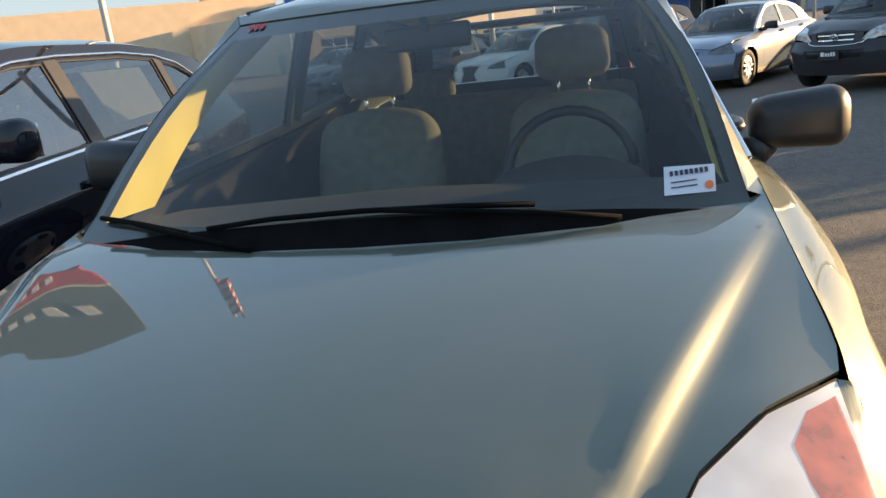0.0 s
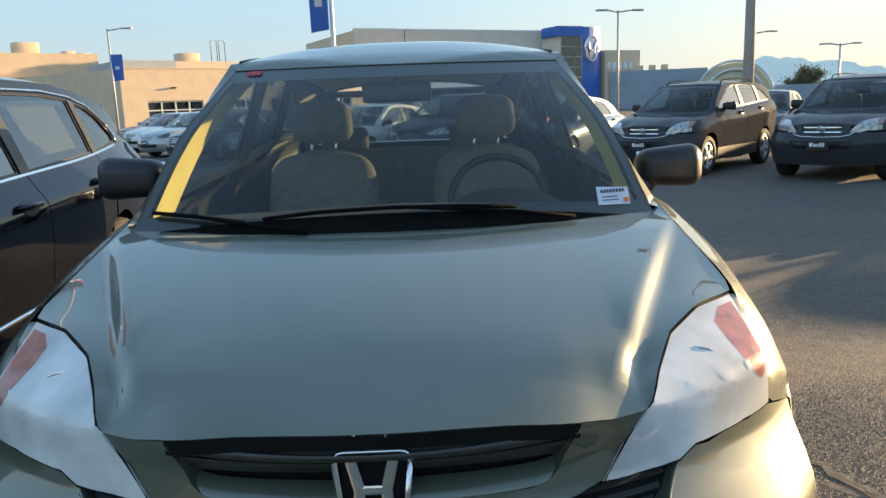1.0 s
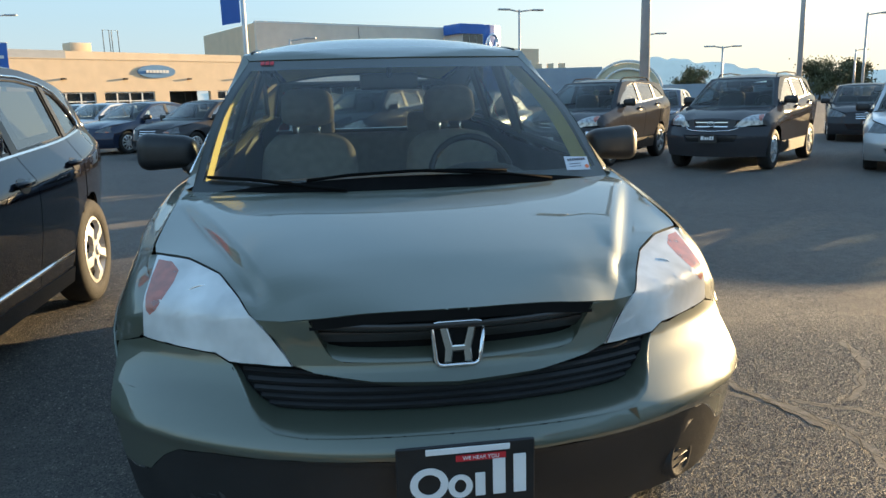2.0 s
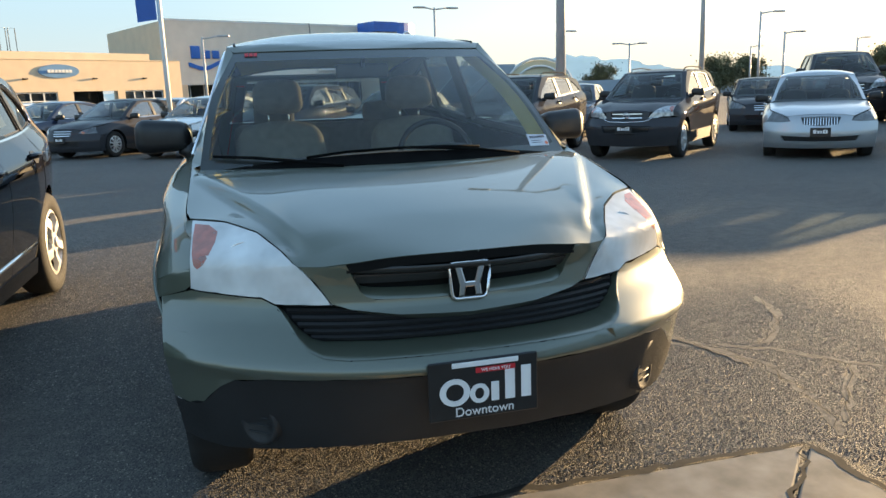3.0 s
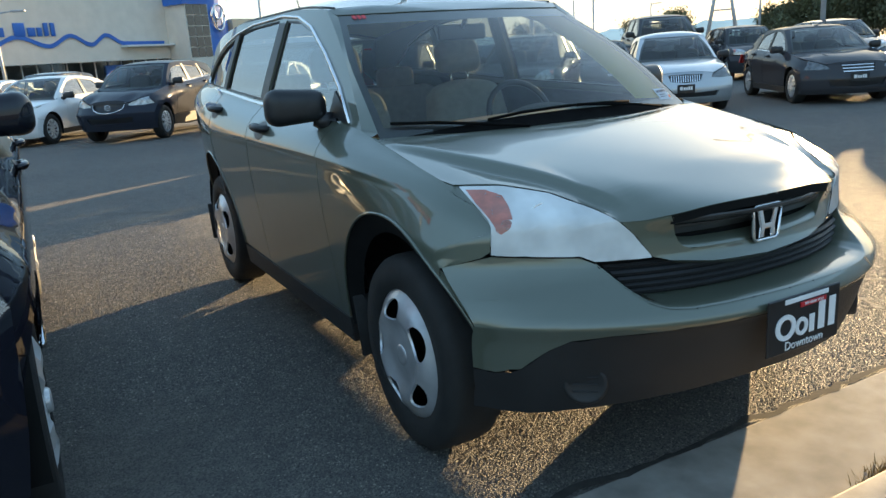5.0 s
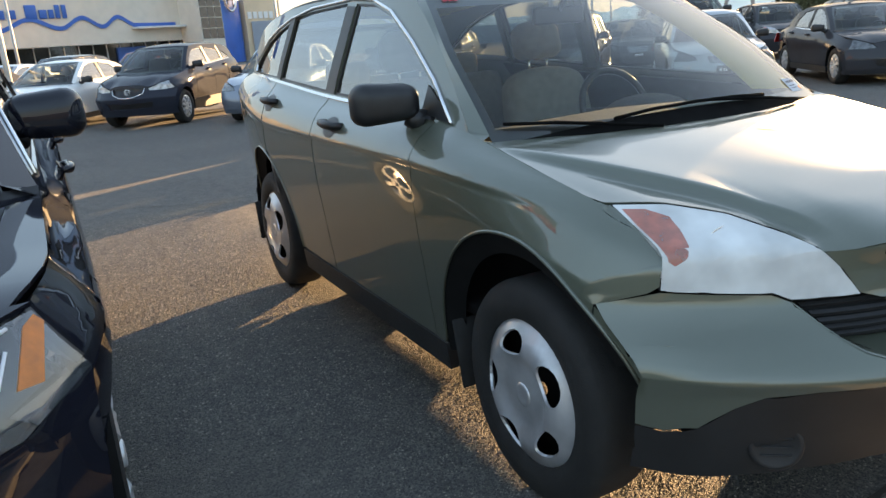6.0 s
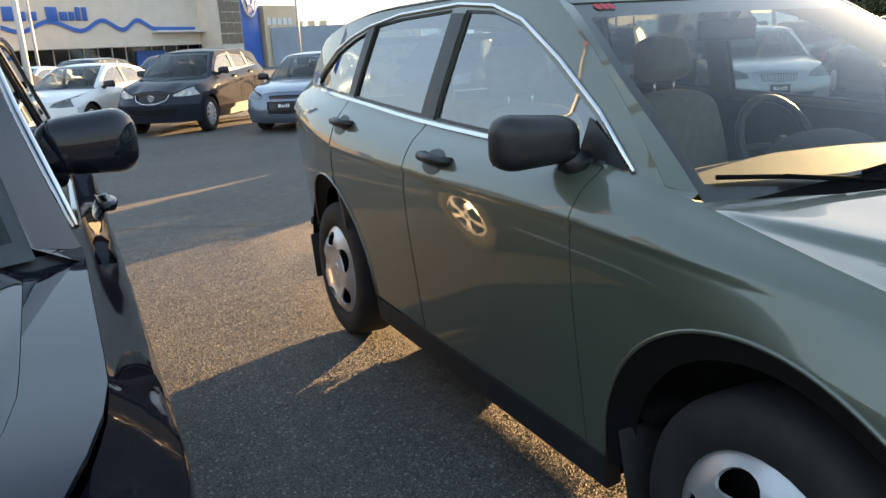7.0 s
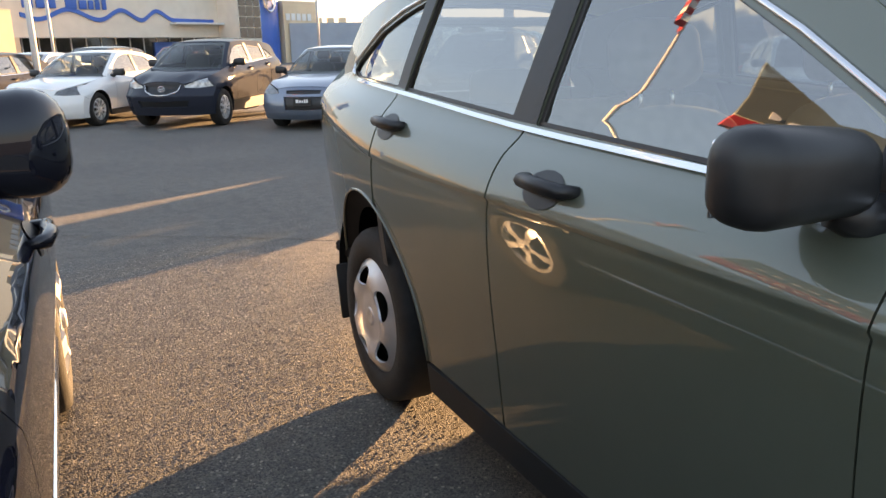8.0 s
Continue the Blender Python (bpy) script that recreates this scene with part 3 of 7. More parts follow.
        bm = patch([fine], lambda u, y: (to_x(u, y), y, sh.hood(to_x(u, y), y)), s.get("hood_step", 0.06), (0, 0, 1), s.get("hood_flange", 0.02))
    else:
        bm = patch([loop], lambda x, y: (x, y, sh.hood(x, y)), min(st, 0.06), (0, 0, 1), 0.02)
    link("hood", bm, mat, root)
    if "cut" in s:
        for k in (1, -1):
            rim = [(k * (x + 0.0015), y) for x, y in edge[len(hf) - 1:]]
            out_e = [(k * p[0], sh.f(*p)) for p in s.get("fender_tip", [])] + [(k * (sh.x(y, zs(y)) - 0.001), y) for x, y in edge[len(hf):]]
            top = patch([rim + out_e[::-1]], lambda x, y: (x, y, sh.hood(x, y) + 0.001), 0.03, (0, 0, 1), 0.012)
            link("fender_top", top, mat, root)
    # corner between hood, fender and windscreen
    wsx = curve_fn(s["ws_edge"])
    zw = s["ws0"][1]
    yc = y_c[1]
    for k in (1, -1):
        bm = bmesh.new()
        pa, pb = (k * wsx(zw), sh.ws(wsx(zw), zw) - 0.004, zw), (k * sh.x(yc - 0.02, zs(yc - 0.02)), yc - 0.02, zs(yc - 0.02) - 0.003)
        pc, pd = (k * sh.x(yc + 0.10, zs(yc + 0.10)), yc + 0.10, zs(yc + 0.10)), (k * wsx(zw + 0.06), sh.ws(wsx(zw + 0.06), zw + 0.06) - 0.003, zw + 0.06)
        va, vb, vc, vd = (bm.verts.new(p) for p in (pa, pb, pc, pd))
        bm.faces.new((va, vb, vc) if k > 0 else (vc, vb, va))
        bm.faces.new((va, vc, vd) if k > 0 else (vd, vc, va))
        link("cowl_corner", bm, mat, root)
    # cowl, between hood and windscreen
    xs = [-1 + 2 * i / 16 for i in range(17)]
    xe = edge[-1][0] + s.get("cut", 0.0)
    bm = strip_bm([(u * xe, y_c[0] + (y_c[1] - y_c[0]) * abs(u) ** 2 - 0.02, sh.hood(u * xe, y_c[0] + (y_c[1] - y_c[0]) * abs(u) ** 2) - 0.025) for u in xs],
                  [(u * xe, sh.ws(u * xe * 0.98, s["ws0"][1] - 0.02) + 0.03, s["ws0"][1] - 0.02) for u in xs], True)
    link("cowl", bm, BLACK, root)
    # windscreen, roof, rear window, tailgate
    wsx = curve_fn(s["ws_edge"])
    z0, z1 = s["ws0"][1] - 0.02, s["ws1"][1]
    zz = [z0 + (z1 - z0) * i / 10 for i in range(11)]
    loop = [(wsx(z), z) for z in zz] + [(-wsx(z), z) for z in zz[::-1]]
    on_ws = lambda o: (lambda x, z: (x, sh.ws(x, z) - o, z))
    link("windscreen", patch([loop], on_ws(0.0), 0.07, (0, -1, 0.6), 0.0), WINDSHIELD, root)
    zi = [z0 + 0.035 + (z1 - z0 - 0.075) * i / 10 for i in range(11)]
    inner = [(wsx(z) - 0.028, z) for z in zi] + [(-wsx(z) + 0.028, z) for z in zi[::-1]]
    link("windscreen_border", patch([loop, inner], on_ws(-0.004), 0.07, (0, -1, 0.6), 0.0), BLACK, root)
    a1 = s["pillar"][1]
    ty, tz = s["tail_top"]
    xt = wsx(z1)
    fr = [(xt * (-1 + 2 * i / 12)) for i in range(13)]
    front_line = [(x, sh.ws(x, z1) + 0.004) for x in fr]
    ny = 14
    ys = [a1[0] + (ty - a1[0]) * i / ny for i in range(ny + 1)]
    right = [(sh.x(y, sh.rail(y)), y) for y in ys]
    back = [(right[-1][0] * (1 - 2 * i / 12), sh.r(right[-1][0] * (1 - 2 * i / 12), tz)) for i in range(1, 12)]
    loop = front_line + right + back + [(-x, y) for x, y in right[::-1]]
    link("roof", patch([loop], lambda x, y: (x, y, min(sh.roof_z(x, y), z1 + 0.003 + 0.6 * max(0.0, y - sh.ws(x, z1)))), min(st, 0.05), (0, 0, 1), 0.02), mat, root)
    glass_z0, glass_z1 = s["rear_glass"]
    zz = [low + (tz - low) * i / 16 for i in range(17)]

    def xr(z):
        return sh.x(sh.rear_edge(z), z)

    loop = [(xr(z), z) for z in zz] + [(-xr(z), z) for z in zz[::-1]]
    gz = [glass_z0 + (glass_z1 - glass_z0) * i / 6 for i in range(7)]
    gl = [(xr(z) - s.get("rear_post", 0.10), z) for z in gz] + [(-xr(z) + s.get("rear_post", 0.10), z) for z in gz[::-1]]
    link("tailgate", patch([loop, gl], sh.on_rear(), st, (0, 1, 0), 0.02), mat, root)
    link("rear_window", patch([gl], sh.on_rear(-0.008), st, (0, 1, 0.4), 0.0), s["glass"][-1], root)
    # nose: panels in front view
    for nm, loops, m, off, lab in s["nose"]:
        bm = patch(loops, sh.on_front(off), min(st, 0.06), (0, -1, 0), 0.0 if nm in wraps else 0.03)
        if nm in wraps:
            bm = join_bm(bm, *wraps[nm])
            bmesh.ops.remove_doubles(bm, verts=bm.verts[:], dist=0.005)
        link(nm, bm, m or mat, root, lab)
    # floor pan, wheel wells and cabin
    hw = s["hw"] - 0.26
    yt = sh.r0(0.5) - 0.25
    link("underbody", box_bm(2 * hw, yt + s["fo"] - 0.35, 0.16, (0, (yt - s["fo"] + 0.35) / 2, 0.40), 0.03, 1), DEEP, root)
    link("fuel_tank", box_bm(1.15, 0.70, 0.22, (0.05, wb - 0.765, 0.287), 0.05, 2), DEEP, root)
    link("exhaust", tube_bm([(0.12, 0.1, 0.27), (0.15, 0.55, 0.215), (0.12, 1.2, 0.215), (-0.2, wb - 0.3, 0.29), (-0.25, wb + 0.45, 0.31)], [0.04, 0.06, 0.035, 0.03, 0.08], 10), DEEP, root)
    link("subframe", join_bm(box_bm(0.95, 0.22, 0.10, (0, 0.16, 0.26), 0.03, 2), tube_bm([(-0.62, 0.02, 0.24), (0, 0.08, 0.22), (0.62, 0.02, 0.24)], 0.035, 8)), DEEP, root)
    link("engine_block", box_bm(2 * hw - 0.05, s["fo"] + 0.0, 0.42, (0, -0.22 + 0.15, 0.55), 0.05, 1), DEEP, root)
    for hy in (0.0, wb):
        for k in (1, -1):
            bm = bmesh.new()
            pts = arc(hy, rw, ra + 0.015, -10, 190 if hy > 0 or "wrap" not in s else 148, 16)
            xin, xo = k * hw, k * (sh.x(hy, rw) - 0.012)
            a = [bm.verts.new((xin, y, z)) for y, z in pts]
            b = [bm.verts.new((xo, y, z)) for y, z in pts]
            for i in range(len(pts) - 1):
                bm.faces.new((a[i], b[i], b[i + 1], a[i + 1]))
            bm.faces.new(a)
            link("wheel_liner", bm, DEEP, root)
    cab0, cab1 = s["ws0"][0] + 0.25, yt - 0.1
    cz = zs(1.2) - 0.35
    link("cabin_floor", box_bm(2 * hw + 0.3, cab1 - cab0, 0.05, (0, (cab0 + cab1) / 2, 0.48), 0.01, 1), DEEP, root)
    dz = zs(d0) - 0.03
    bm = patch([[(-0.66, cab0 - 0.12), (0.66, cab0 - 0.12), (0.66, cab0 + 0.33), (-0.66, cab0 + 0.33)]], lambda x, y: (x, y, dz - 0.35 * max(0, y - cab0 - 0.12) ** 1.5 - 0.03 * abs(x)), 0.1, (0, 0, 1), 0.25)
    link("dashboard", bm, DASH, root)
    hl_loop = [(0.9 * x, a1[0] + 0.02 + (y - a1[0]) * 0.93) for x, y in [(right[0][0], a1[0])] + right[2:-1:3] + [right[-1]]]
    link("headliner", patch([hl_loop + [(-x, y) for x, y in hl_loop[::-1]]], lambda x, y: (x, y, sh.roof_z(x, y) - 0.045), 0.2, (0, 0, -1), 0.0), s.get("trim_mat", DASH), root)
    for k in (1, -1):
        trim = [(d0 - 0.12, sill + 0.12)] + [(d0 - 0.12 + (d2 - d0 + 0.12) * i / 6, zs(d0 - 0.12 + (d2 - d0 + 0.12) * i / 6) - 0.015) for i in range(7)] + [(d2, sill + 0.12)]
        link("door_trim", patch([trim], sh.on_side(k, -0.085), 0.15, (-k, 0, 0), 0.0), s.get("door_mat", DASH), root)
        zi = [s["ws0"][1] + 0.01 + (s["ws1"][1] - s["ws0"][1] - 0.02) * i / 8 for i in range(9)]
        inner_l = [(k * (wsx(z) - 0.035), sh.ws(wsx(z) - 0.035, z) + 0.03, z) for z in zi]
        wide = s.get("pillar_trim_width", 0.10)
        inner_r = [(k * (wsx(z) - 0.028), sh.ws(wsx(z) - 0.02, z) + 0.03 + wide, z - 0.01) for z in zi]
        link("pillar_trim", strip_bm(inner_l, inner_r, k > 0), s.get("trim_mat", DASH), root)
        seat(root, k * 0.37, s["seat_y"], s["seat_z"], s.get("seat_mat", DASH))
    bench(root, s["seat_y"] + 0.82, s["seat_z"], s.get("seat_mat", DASH))
    wheel_y, wheel_z = s["seat_y"] - 0.42, s.get("wheel_z", s["seat_z"] + 0.36)
    ring = [(0.37 + 0.185 * math.cos(2 * math.pi * i / 24), wheel_y + 0.07 * math.sin(2 * math.pi * i / 24), wheel_z + 0.165 * math.sin(2 * math.pi * i / 24)) for i in range(25)]
    link("steering_wheel", join_bm(tube_bm(ring, 0.016, 8), tube_bm([ring[0], (0.37, wheel_y, wheel_z - 0.01), ring[12]], 0.018, 6), tube_bm([(0.37, wheel_y, wheel_z - 0.01), (0.37, wheel_y - 0.25, wheel_z - 0.11)], 0.05, 10)), BLACK, root)
    root.matrix_world = at
    return root


def cushion_bm(sx, sy, sz, at, bulge=0.03, bevel=0.05, m=None, taper=0.0):
    """An upholstered block: bulged on its front, narrower and rounded towards its top."""
    bm = box_bm(sx, sy, sz, (0, 0, 0), bevel, 4)
    bmesh.ops.subdivide_edges(bm, edges=[e for e in bm.edges if e.calc_length() > 0.1], cuts=4, use_grid_fill=True)
    for v in bm.verts:
        x, z = 2 * v.co.x / sx, 2 * v.co.z / sz
        v.co.y -= bulge * max(0, 1 - x * x) * max(0, 1 - z * z) if v.co.y < 0 else 0
        v.co.x *= 1 - taper * max(0, z) ** 2
        v.co.z -= 0.07 * sz * x * x * max(0, z)
        v.co.y -= 0.03 * max(0, abs(x) - 0.55) * (v.co.y < 0)
    bmesh.ops.transform(bm, matrix=Matrix.Translation(at) @ (m or Matrix()), verts=bm.verts[:])
    return bm


def seat(root, x, y, z, mat):
    top = new("front_seat")
    top.parent = root
    lean = pose(0, 0, 0, -14, 0, 0)
    link("seat_cushion", box_bm(0.5, 0.5, 0.16, (x, y - 0.26, z - 0.02), 0.06, 3), mat, top)
    link("seat_back", cushion_bm(0.50, 0.16, 0.62, (x, y + 0.10, z + 0.32), 0.035, 0.07, lean, 0.12), mat, top)
    rest = link("headrest", cushion_bm(0.27, 0.11, 0.19, (x, y + 0.205, z + 0.755), 0.02, 0.05, lean, 0.15), mat, top)
    for k in (-0.055, 0.055):
        link("headrest_post", tube_bm([(x + k, y + 0.175, z + 0.58), (x + k, y + 0.19, z + 0.70)], 0.007, 6), CHROME, rest)


def bench(root, y, z, mat):
    top = new("rear_seat")
    top.parent = root
    link("seat_cushion", box_bm(1.25, 0.5, 0.16, (0, y - 0.26, z), 0.06, 2), mat, top)
    link("seat_back", box_bm(1.25, 0.16, 0.58, (0, y + 0.1, z + 0.30), 0.06, 2, pose(0, 0, 0, -16, 0, 0)), mat, top)
    for x in (-0.36, 0.36):
        link("headrest", box_bm(0.26, 0.1, 0.15, (x, y + 0.2, z + 0.63), 0.04, 2), mat, top)


# ---- ground ----
def asphalt():
    """Old asphalt: loose aggregate with worn binder, in patches."""
    m = material("worn_asphalt", (0.10, 0.094, 0.088), 0.82)
    n, l = m.node_tree.nodes, m.node_tree.links
    b = n["Principled BSDF"]
    tc = n.new("ShaderNodeTexCoord")
    big, fine, grit = (n.new("ShaderNodeTexNoise") for _ in range(3))
    stone = n.new("ShaderNodeTexVoronoi")
    for t, s, d in ((big, 0.45, 6), (fine, 240.0, 3), (grit, 9.0, 5)):
        t.inputs["Scale"].default_value, t.inputs["Detail"].default_value = s, d
        l.new(tc.outputs["Object"], t.inputs["Vector"])
    stone.inputs["Scale"].default_value = 150.0
    l.new(tc.outputs["Object"], stone.inputs["Vector"])
    ramp = n.new("ShaderNodeValToRGB")
    ramp.color_ramp.elements[0].position, ramp.color_ramp.elements[0].color = 0.30, (0.070, 0.070, 0.071, 1)
    ramp.color_ramp.elements[1].position, ramp.color_ramp.elements[1].color = 0.72, (0.140, 0.134, 0.124, 1)
    mixf = n.new("ShaderNodeMath")
    mixf.operation = "ADD"
    sc = n.new("ShaderNodeMath")
    sc.operation = "MULTIPLY"
    sc.inputs[1].default_value = 0.55
    l.new(grit.outputs["Fac"], sc.inputs[0])
    sc2 = n.new("ShaderNodeMath")
    sc2.operation = "MULTIPLY"
    sc2.inputs[1].default_value = 0.45
    l.new(big.outputs["Fac"], sc2.inputs[0])
    l.new(sc.outputs[0], mixf.inputs[0])
    l.new(sc2.outputs[0], mixf.inputs[1])
    l.new(mixf.outputs[0], ramp.inputs["Fac"])
    tint = n.new("ShaderNodeMix")
    tint.data_type, tint.blend_type = "RGBA", "MULTIPLY"
    tint.inputs["Factor"].default_value = 0.7
    l.new(ramp.outputs["Color"], tint.inputs["A"])
    cr = n.new("ShaderNodeValToRGB")
    cr.color_ramp.elements[0].color, cr.color_ramp.elements[1].color = (0.25, 0.25, 0.25, 1), (2.1, 1.95, 1.75, 1)
    l.new(stone.outputs["Color"], cr.inputs["Fac"])
    l.new(cr.outputs["Color"], tint.inputs["B"])
    l.new(tint.outputs["Result"], b.inputs["Base Color"])
    add = n.new("ShaderNodeMath")
    add.operation = "ADD"
    half = n.new("ShaderNodeMath")
    half.operation, half.inputs[1].default_value = "MULTIPLY", 0.4
    l.new(fine.outputs["Fac"], half.inputs[0])
    chip = n.new("ShaderNodeTexVoronoi")
    chip.inputs["Scale"].default_value = 190.0
    l.new(tc.outputs["Object"], chip.inputs["Vector"])
    l.new(chip.outputs["Distance"], add.inputs[0])
    l.new(half.outputs[0], add.inputs[1])
    bp = n.new("ShaderNodeBump")
    bp.inputs["Strength"].default_value, bp.inputs["Distance"].default_value = 1.0, 0.007
    bp.invert = True
    l.new(add.outputs[0], bp.inputs["Height"])
    l.new(bp.outputs["Normal"], b.inputs["Normal"])
    return m


ASPHALT = asphalt()
CONCRETE = material("pale_concrete", (0.25, 0.232, 0.205), 0.85, vary=0.30, scale=7, bump=0.22, bump_scale=420)
PALE_STUCCO = material("pale_stucco", (0.70, 0.63, 0.53), 0.9, vary=0.06, scale=0.8, bump=0.3, bump_scale=30)
STUCCO = material("tan_stucco", (0.70, 0.54, 0.37), 0.9, vary=0.06, scale=0.8, bump=0.3, bump_scale=30)
GREY_STUCCO = material("grey_stucco", (0.42, 0.42, 0.41), 0.9, vary=0.06, scale=0.8, bump=0.3, bump_scale=30)
WHITE_TRIM = material("white_trim", (0.72, 0.71, 0.68), 0.6, vary=0.06, scale=1.0)
SIGN_BLUE = material("sign_blue", (0.02, 0.12, 0.45), 0.35, vary=0.1, scale=0.7)
OVAL_BLUE = material("oval_sign_blue", (0.12, 0.25, 0.42), 0.4, vary=0.1, scale=0.9)
DARK_GLASS = material("dark_shop_window", (0.02, 0.025, 0.03), 0.08, 0.0, 1.0, vary=0.3, scale=0.6)
POLE_GREY = material("painted_steel_pole", (0.45, 0.46, 0.47), 0.5, 0.2, vary=0.12, scale=3)
SOIL = material("dry_soil", (0.28, 0.225, 0.16), 0.95, vary=0.4, scale=9, bump=1.0, bump_scale=70)
TAR = material("dusty_crack_filler", (0.13, 0.12, 0.105), 0.9, vary=0.35, scale=25, bump=0.6, bump_scale=150)
CRACK = material("dark_crack", (0.03, 0.028, 0.025), 0.95, vary=0.3, scale=30)

bm = bmesh.new()
bmesh.ops.create_grid(bm, x_segments=8, y_segments=8, size=4000)
tagged(link("ground", bm, ASPHALT, smooth=False), "worn dark grey asphalt of a car lot", "ground", kind="structure")


def slab(outline, z0, z1, bevel=0.008):
    """A flat slab from its outline, with eased edges."""
    bm = bmesh.new()
    f = bm.faces.new([bm.verts.new((x, y, z0)) for x, y in outline])
    r = bmesh.ops.extrude_face_region(bm, geom=[f])
    top = [v for v in r["geom"] if isinstance(v, bmesh.types.BMVert)]
    bmesh.ops.translate(bm, vec=(0, 0, z1 - z0), verts=top)
    bmesh.ops.recalc_face_normals(bm, faces=bm.faces[:])
    if bevel:
        es = [e for e in bm.edges if all(v in top for v in e.verts)]
        bmesh.ops.bevel(bm, geom=es, offset=bevel, segments=2, profile=0.5, affect="EDGES")
    return bm


gutter = tagged(new("gutter"), "pale worn concrete gutter round the island", "gutter", kind="structure")
for o in ([(-6.0, -0.58), (-1.92, -0.58), (-1.92, -1.05), (-6.0, -1.05)], [(-1.905, -0.58), (1.315, -0.588), (0.85, -1.05), (-1.905, -1.05)],
          [(1.335, -0.60), (1.36, -3.2), (0.88, -3.2), (0.868, -1.058)], [(1.36, -3.215), (1.38, -7.0), (0.9, -7.0), (0.88, -3.215)]):
    link("slab", slab(o, -0.1, 0.006), CONCRETE, gutter, smooth=False)
kerb = tagged(new("kerb"), "pale concrete kerb with open joints round the island", "kerb", kind="structure")
for o in ([(-6.0, -1.055), (-2.9, -1.055), (-2.9, -1.21), (-6.0, -1.21)], [(-2.885, -1.055), (0.845, -1.058), (0.70, -1.205), (-2.885, -1.21)],
          [(0.885, -1.085), (0.89, -3.2), (0.73, -3.2), (0.735, -1.235)], [(0.89, -3.215), (0.90, -7.0), (0.74, -7.0), (0.73, -3.215)]):
    link("kerb_stone", slab(o, -0.05, 0.062, 0.014), CONCRETE, kerb)
tagged(link("island_soil", slab([(-6.0, -1.215), (0.69, -1.21), (0.725, -3.2), (0.735, -7.0), (-6.0, -7.0)], -0.05, 0.015, 0.0), SOIL, smooth=False), "dry bare soil of the island", "soil", kind="structure")


def ribbon(pts, w, z, seed):
    """A crooked ribbon along a line, of uneven width."""
    rnd = random.Random(seed)
    fine = []
    for (x0, y0), (x1, y1) in zip(pts, pts[1:]):
        n = max(2, int(math.hypot(x1 - x0, y1 - y0) / 0.06))
        for i in range(n):
            t = i / n
            fine.append((x0 + (x1 - x0) * t + rnd.gauss(0, 0.012), y0 + (y1 - y0) * t + rnd.gauss(0, 0.012)))
    fine.append(pts[-1])
    left, right = [], []
    for i, (x, y) in enumerate(fine):
        a, b = fine[max(i - 1, 0)], fine[min(i + 1, len(fine) - 1)]
        d = Vector((b[0] - a[0], b[1] - a[1], 0)).normalized()
        nrm = Vector((-d.y, d.x, 0)) * w * rnd.uniform(0.45, 1.2) * (0.3 if i in (0, len(fine) - 1) else 1)
        left.append(Vector((x, y, z)) + nrm)
        right.append(Vector((x, y, z)) - nrm)
    return strip_bm(right, left)


CRACKS = [[(1.45, 0.62), (1.64, 0.45), (1.73, 0.15), (1.69, -0.08), (1.6, -0.38), (1.5, -0.56)], [(1.67, 0.49), (1.9, 0.34), (2.1, 0.05), (2.38, -0.18), (3.1, -0.75)],
          [(2.11, 0.04), (1.86, -0.21), (1.61, -0.47)], [(2.44, 1.15), (2.3, 0.81), (2.06, 0.53), (1.9, 0.42)], [(2.5, 4.44), (3.1, 4.75), (3.4, 5.1), (3.98, 5.42)],
          [(2.15, 3.16), (2.41, 3.25), (2.72, 3.54)], [(-2.4, 6.6), (-1.14, 5.86), (-0.3, 5.27), (0.6, 4.7)], [(1.2, 1.0), (1.54, 0.72), (1.67, 0.19)]]
for i, c in enumerate(CRACKS):
    filler = tagged(link("crack_filler", ribbon(c, 0.024 if i not in (6,) else 0.010, 0.0008, i), TAR), "dusty filled crack in the asphalt", "crack", kind="structure")
    filler.location.z = 0.0003 * i
    link("crack", ribbon(c, 0.0025, 0.0035, i + 40), CRACK, filler)
for i, c in enumerate(([(-6.0, -0.572), (-2, -0.572), (0.3, -0.57), (1.33, -0.575)], [(1.345, -0.58), (1.36, -1.4), (1.37, -3.2), (1.39, -7)], [(1.325, -0.59), (1.1, -0.82), (0.86, -1.055)])):
    tagged(link("edge_crack", ribbon(c, 0.017 if i < 2 else 0.009, 0.0066 + 0.0006 * i, 80 + i), CRACK), "open dirty joint between asphalt and concrete", "crack", kind="structure")

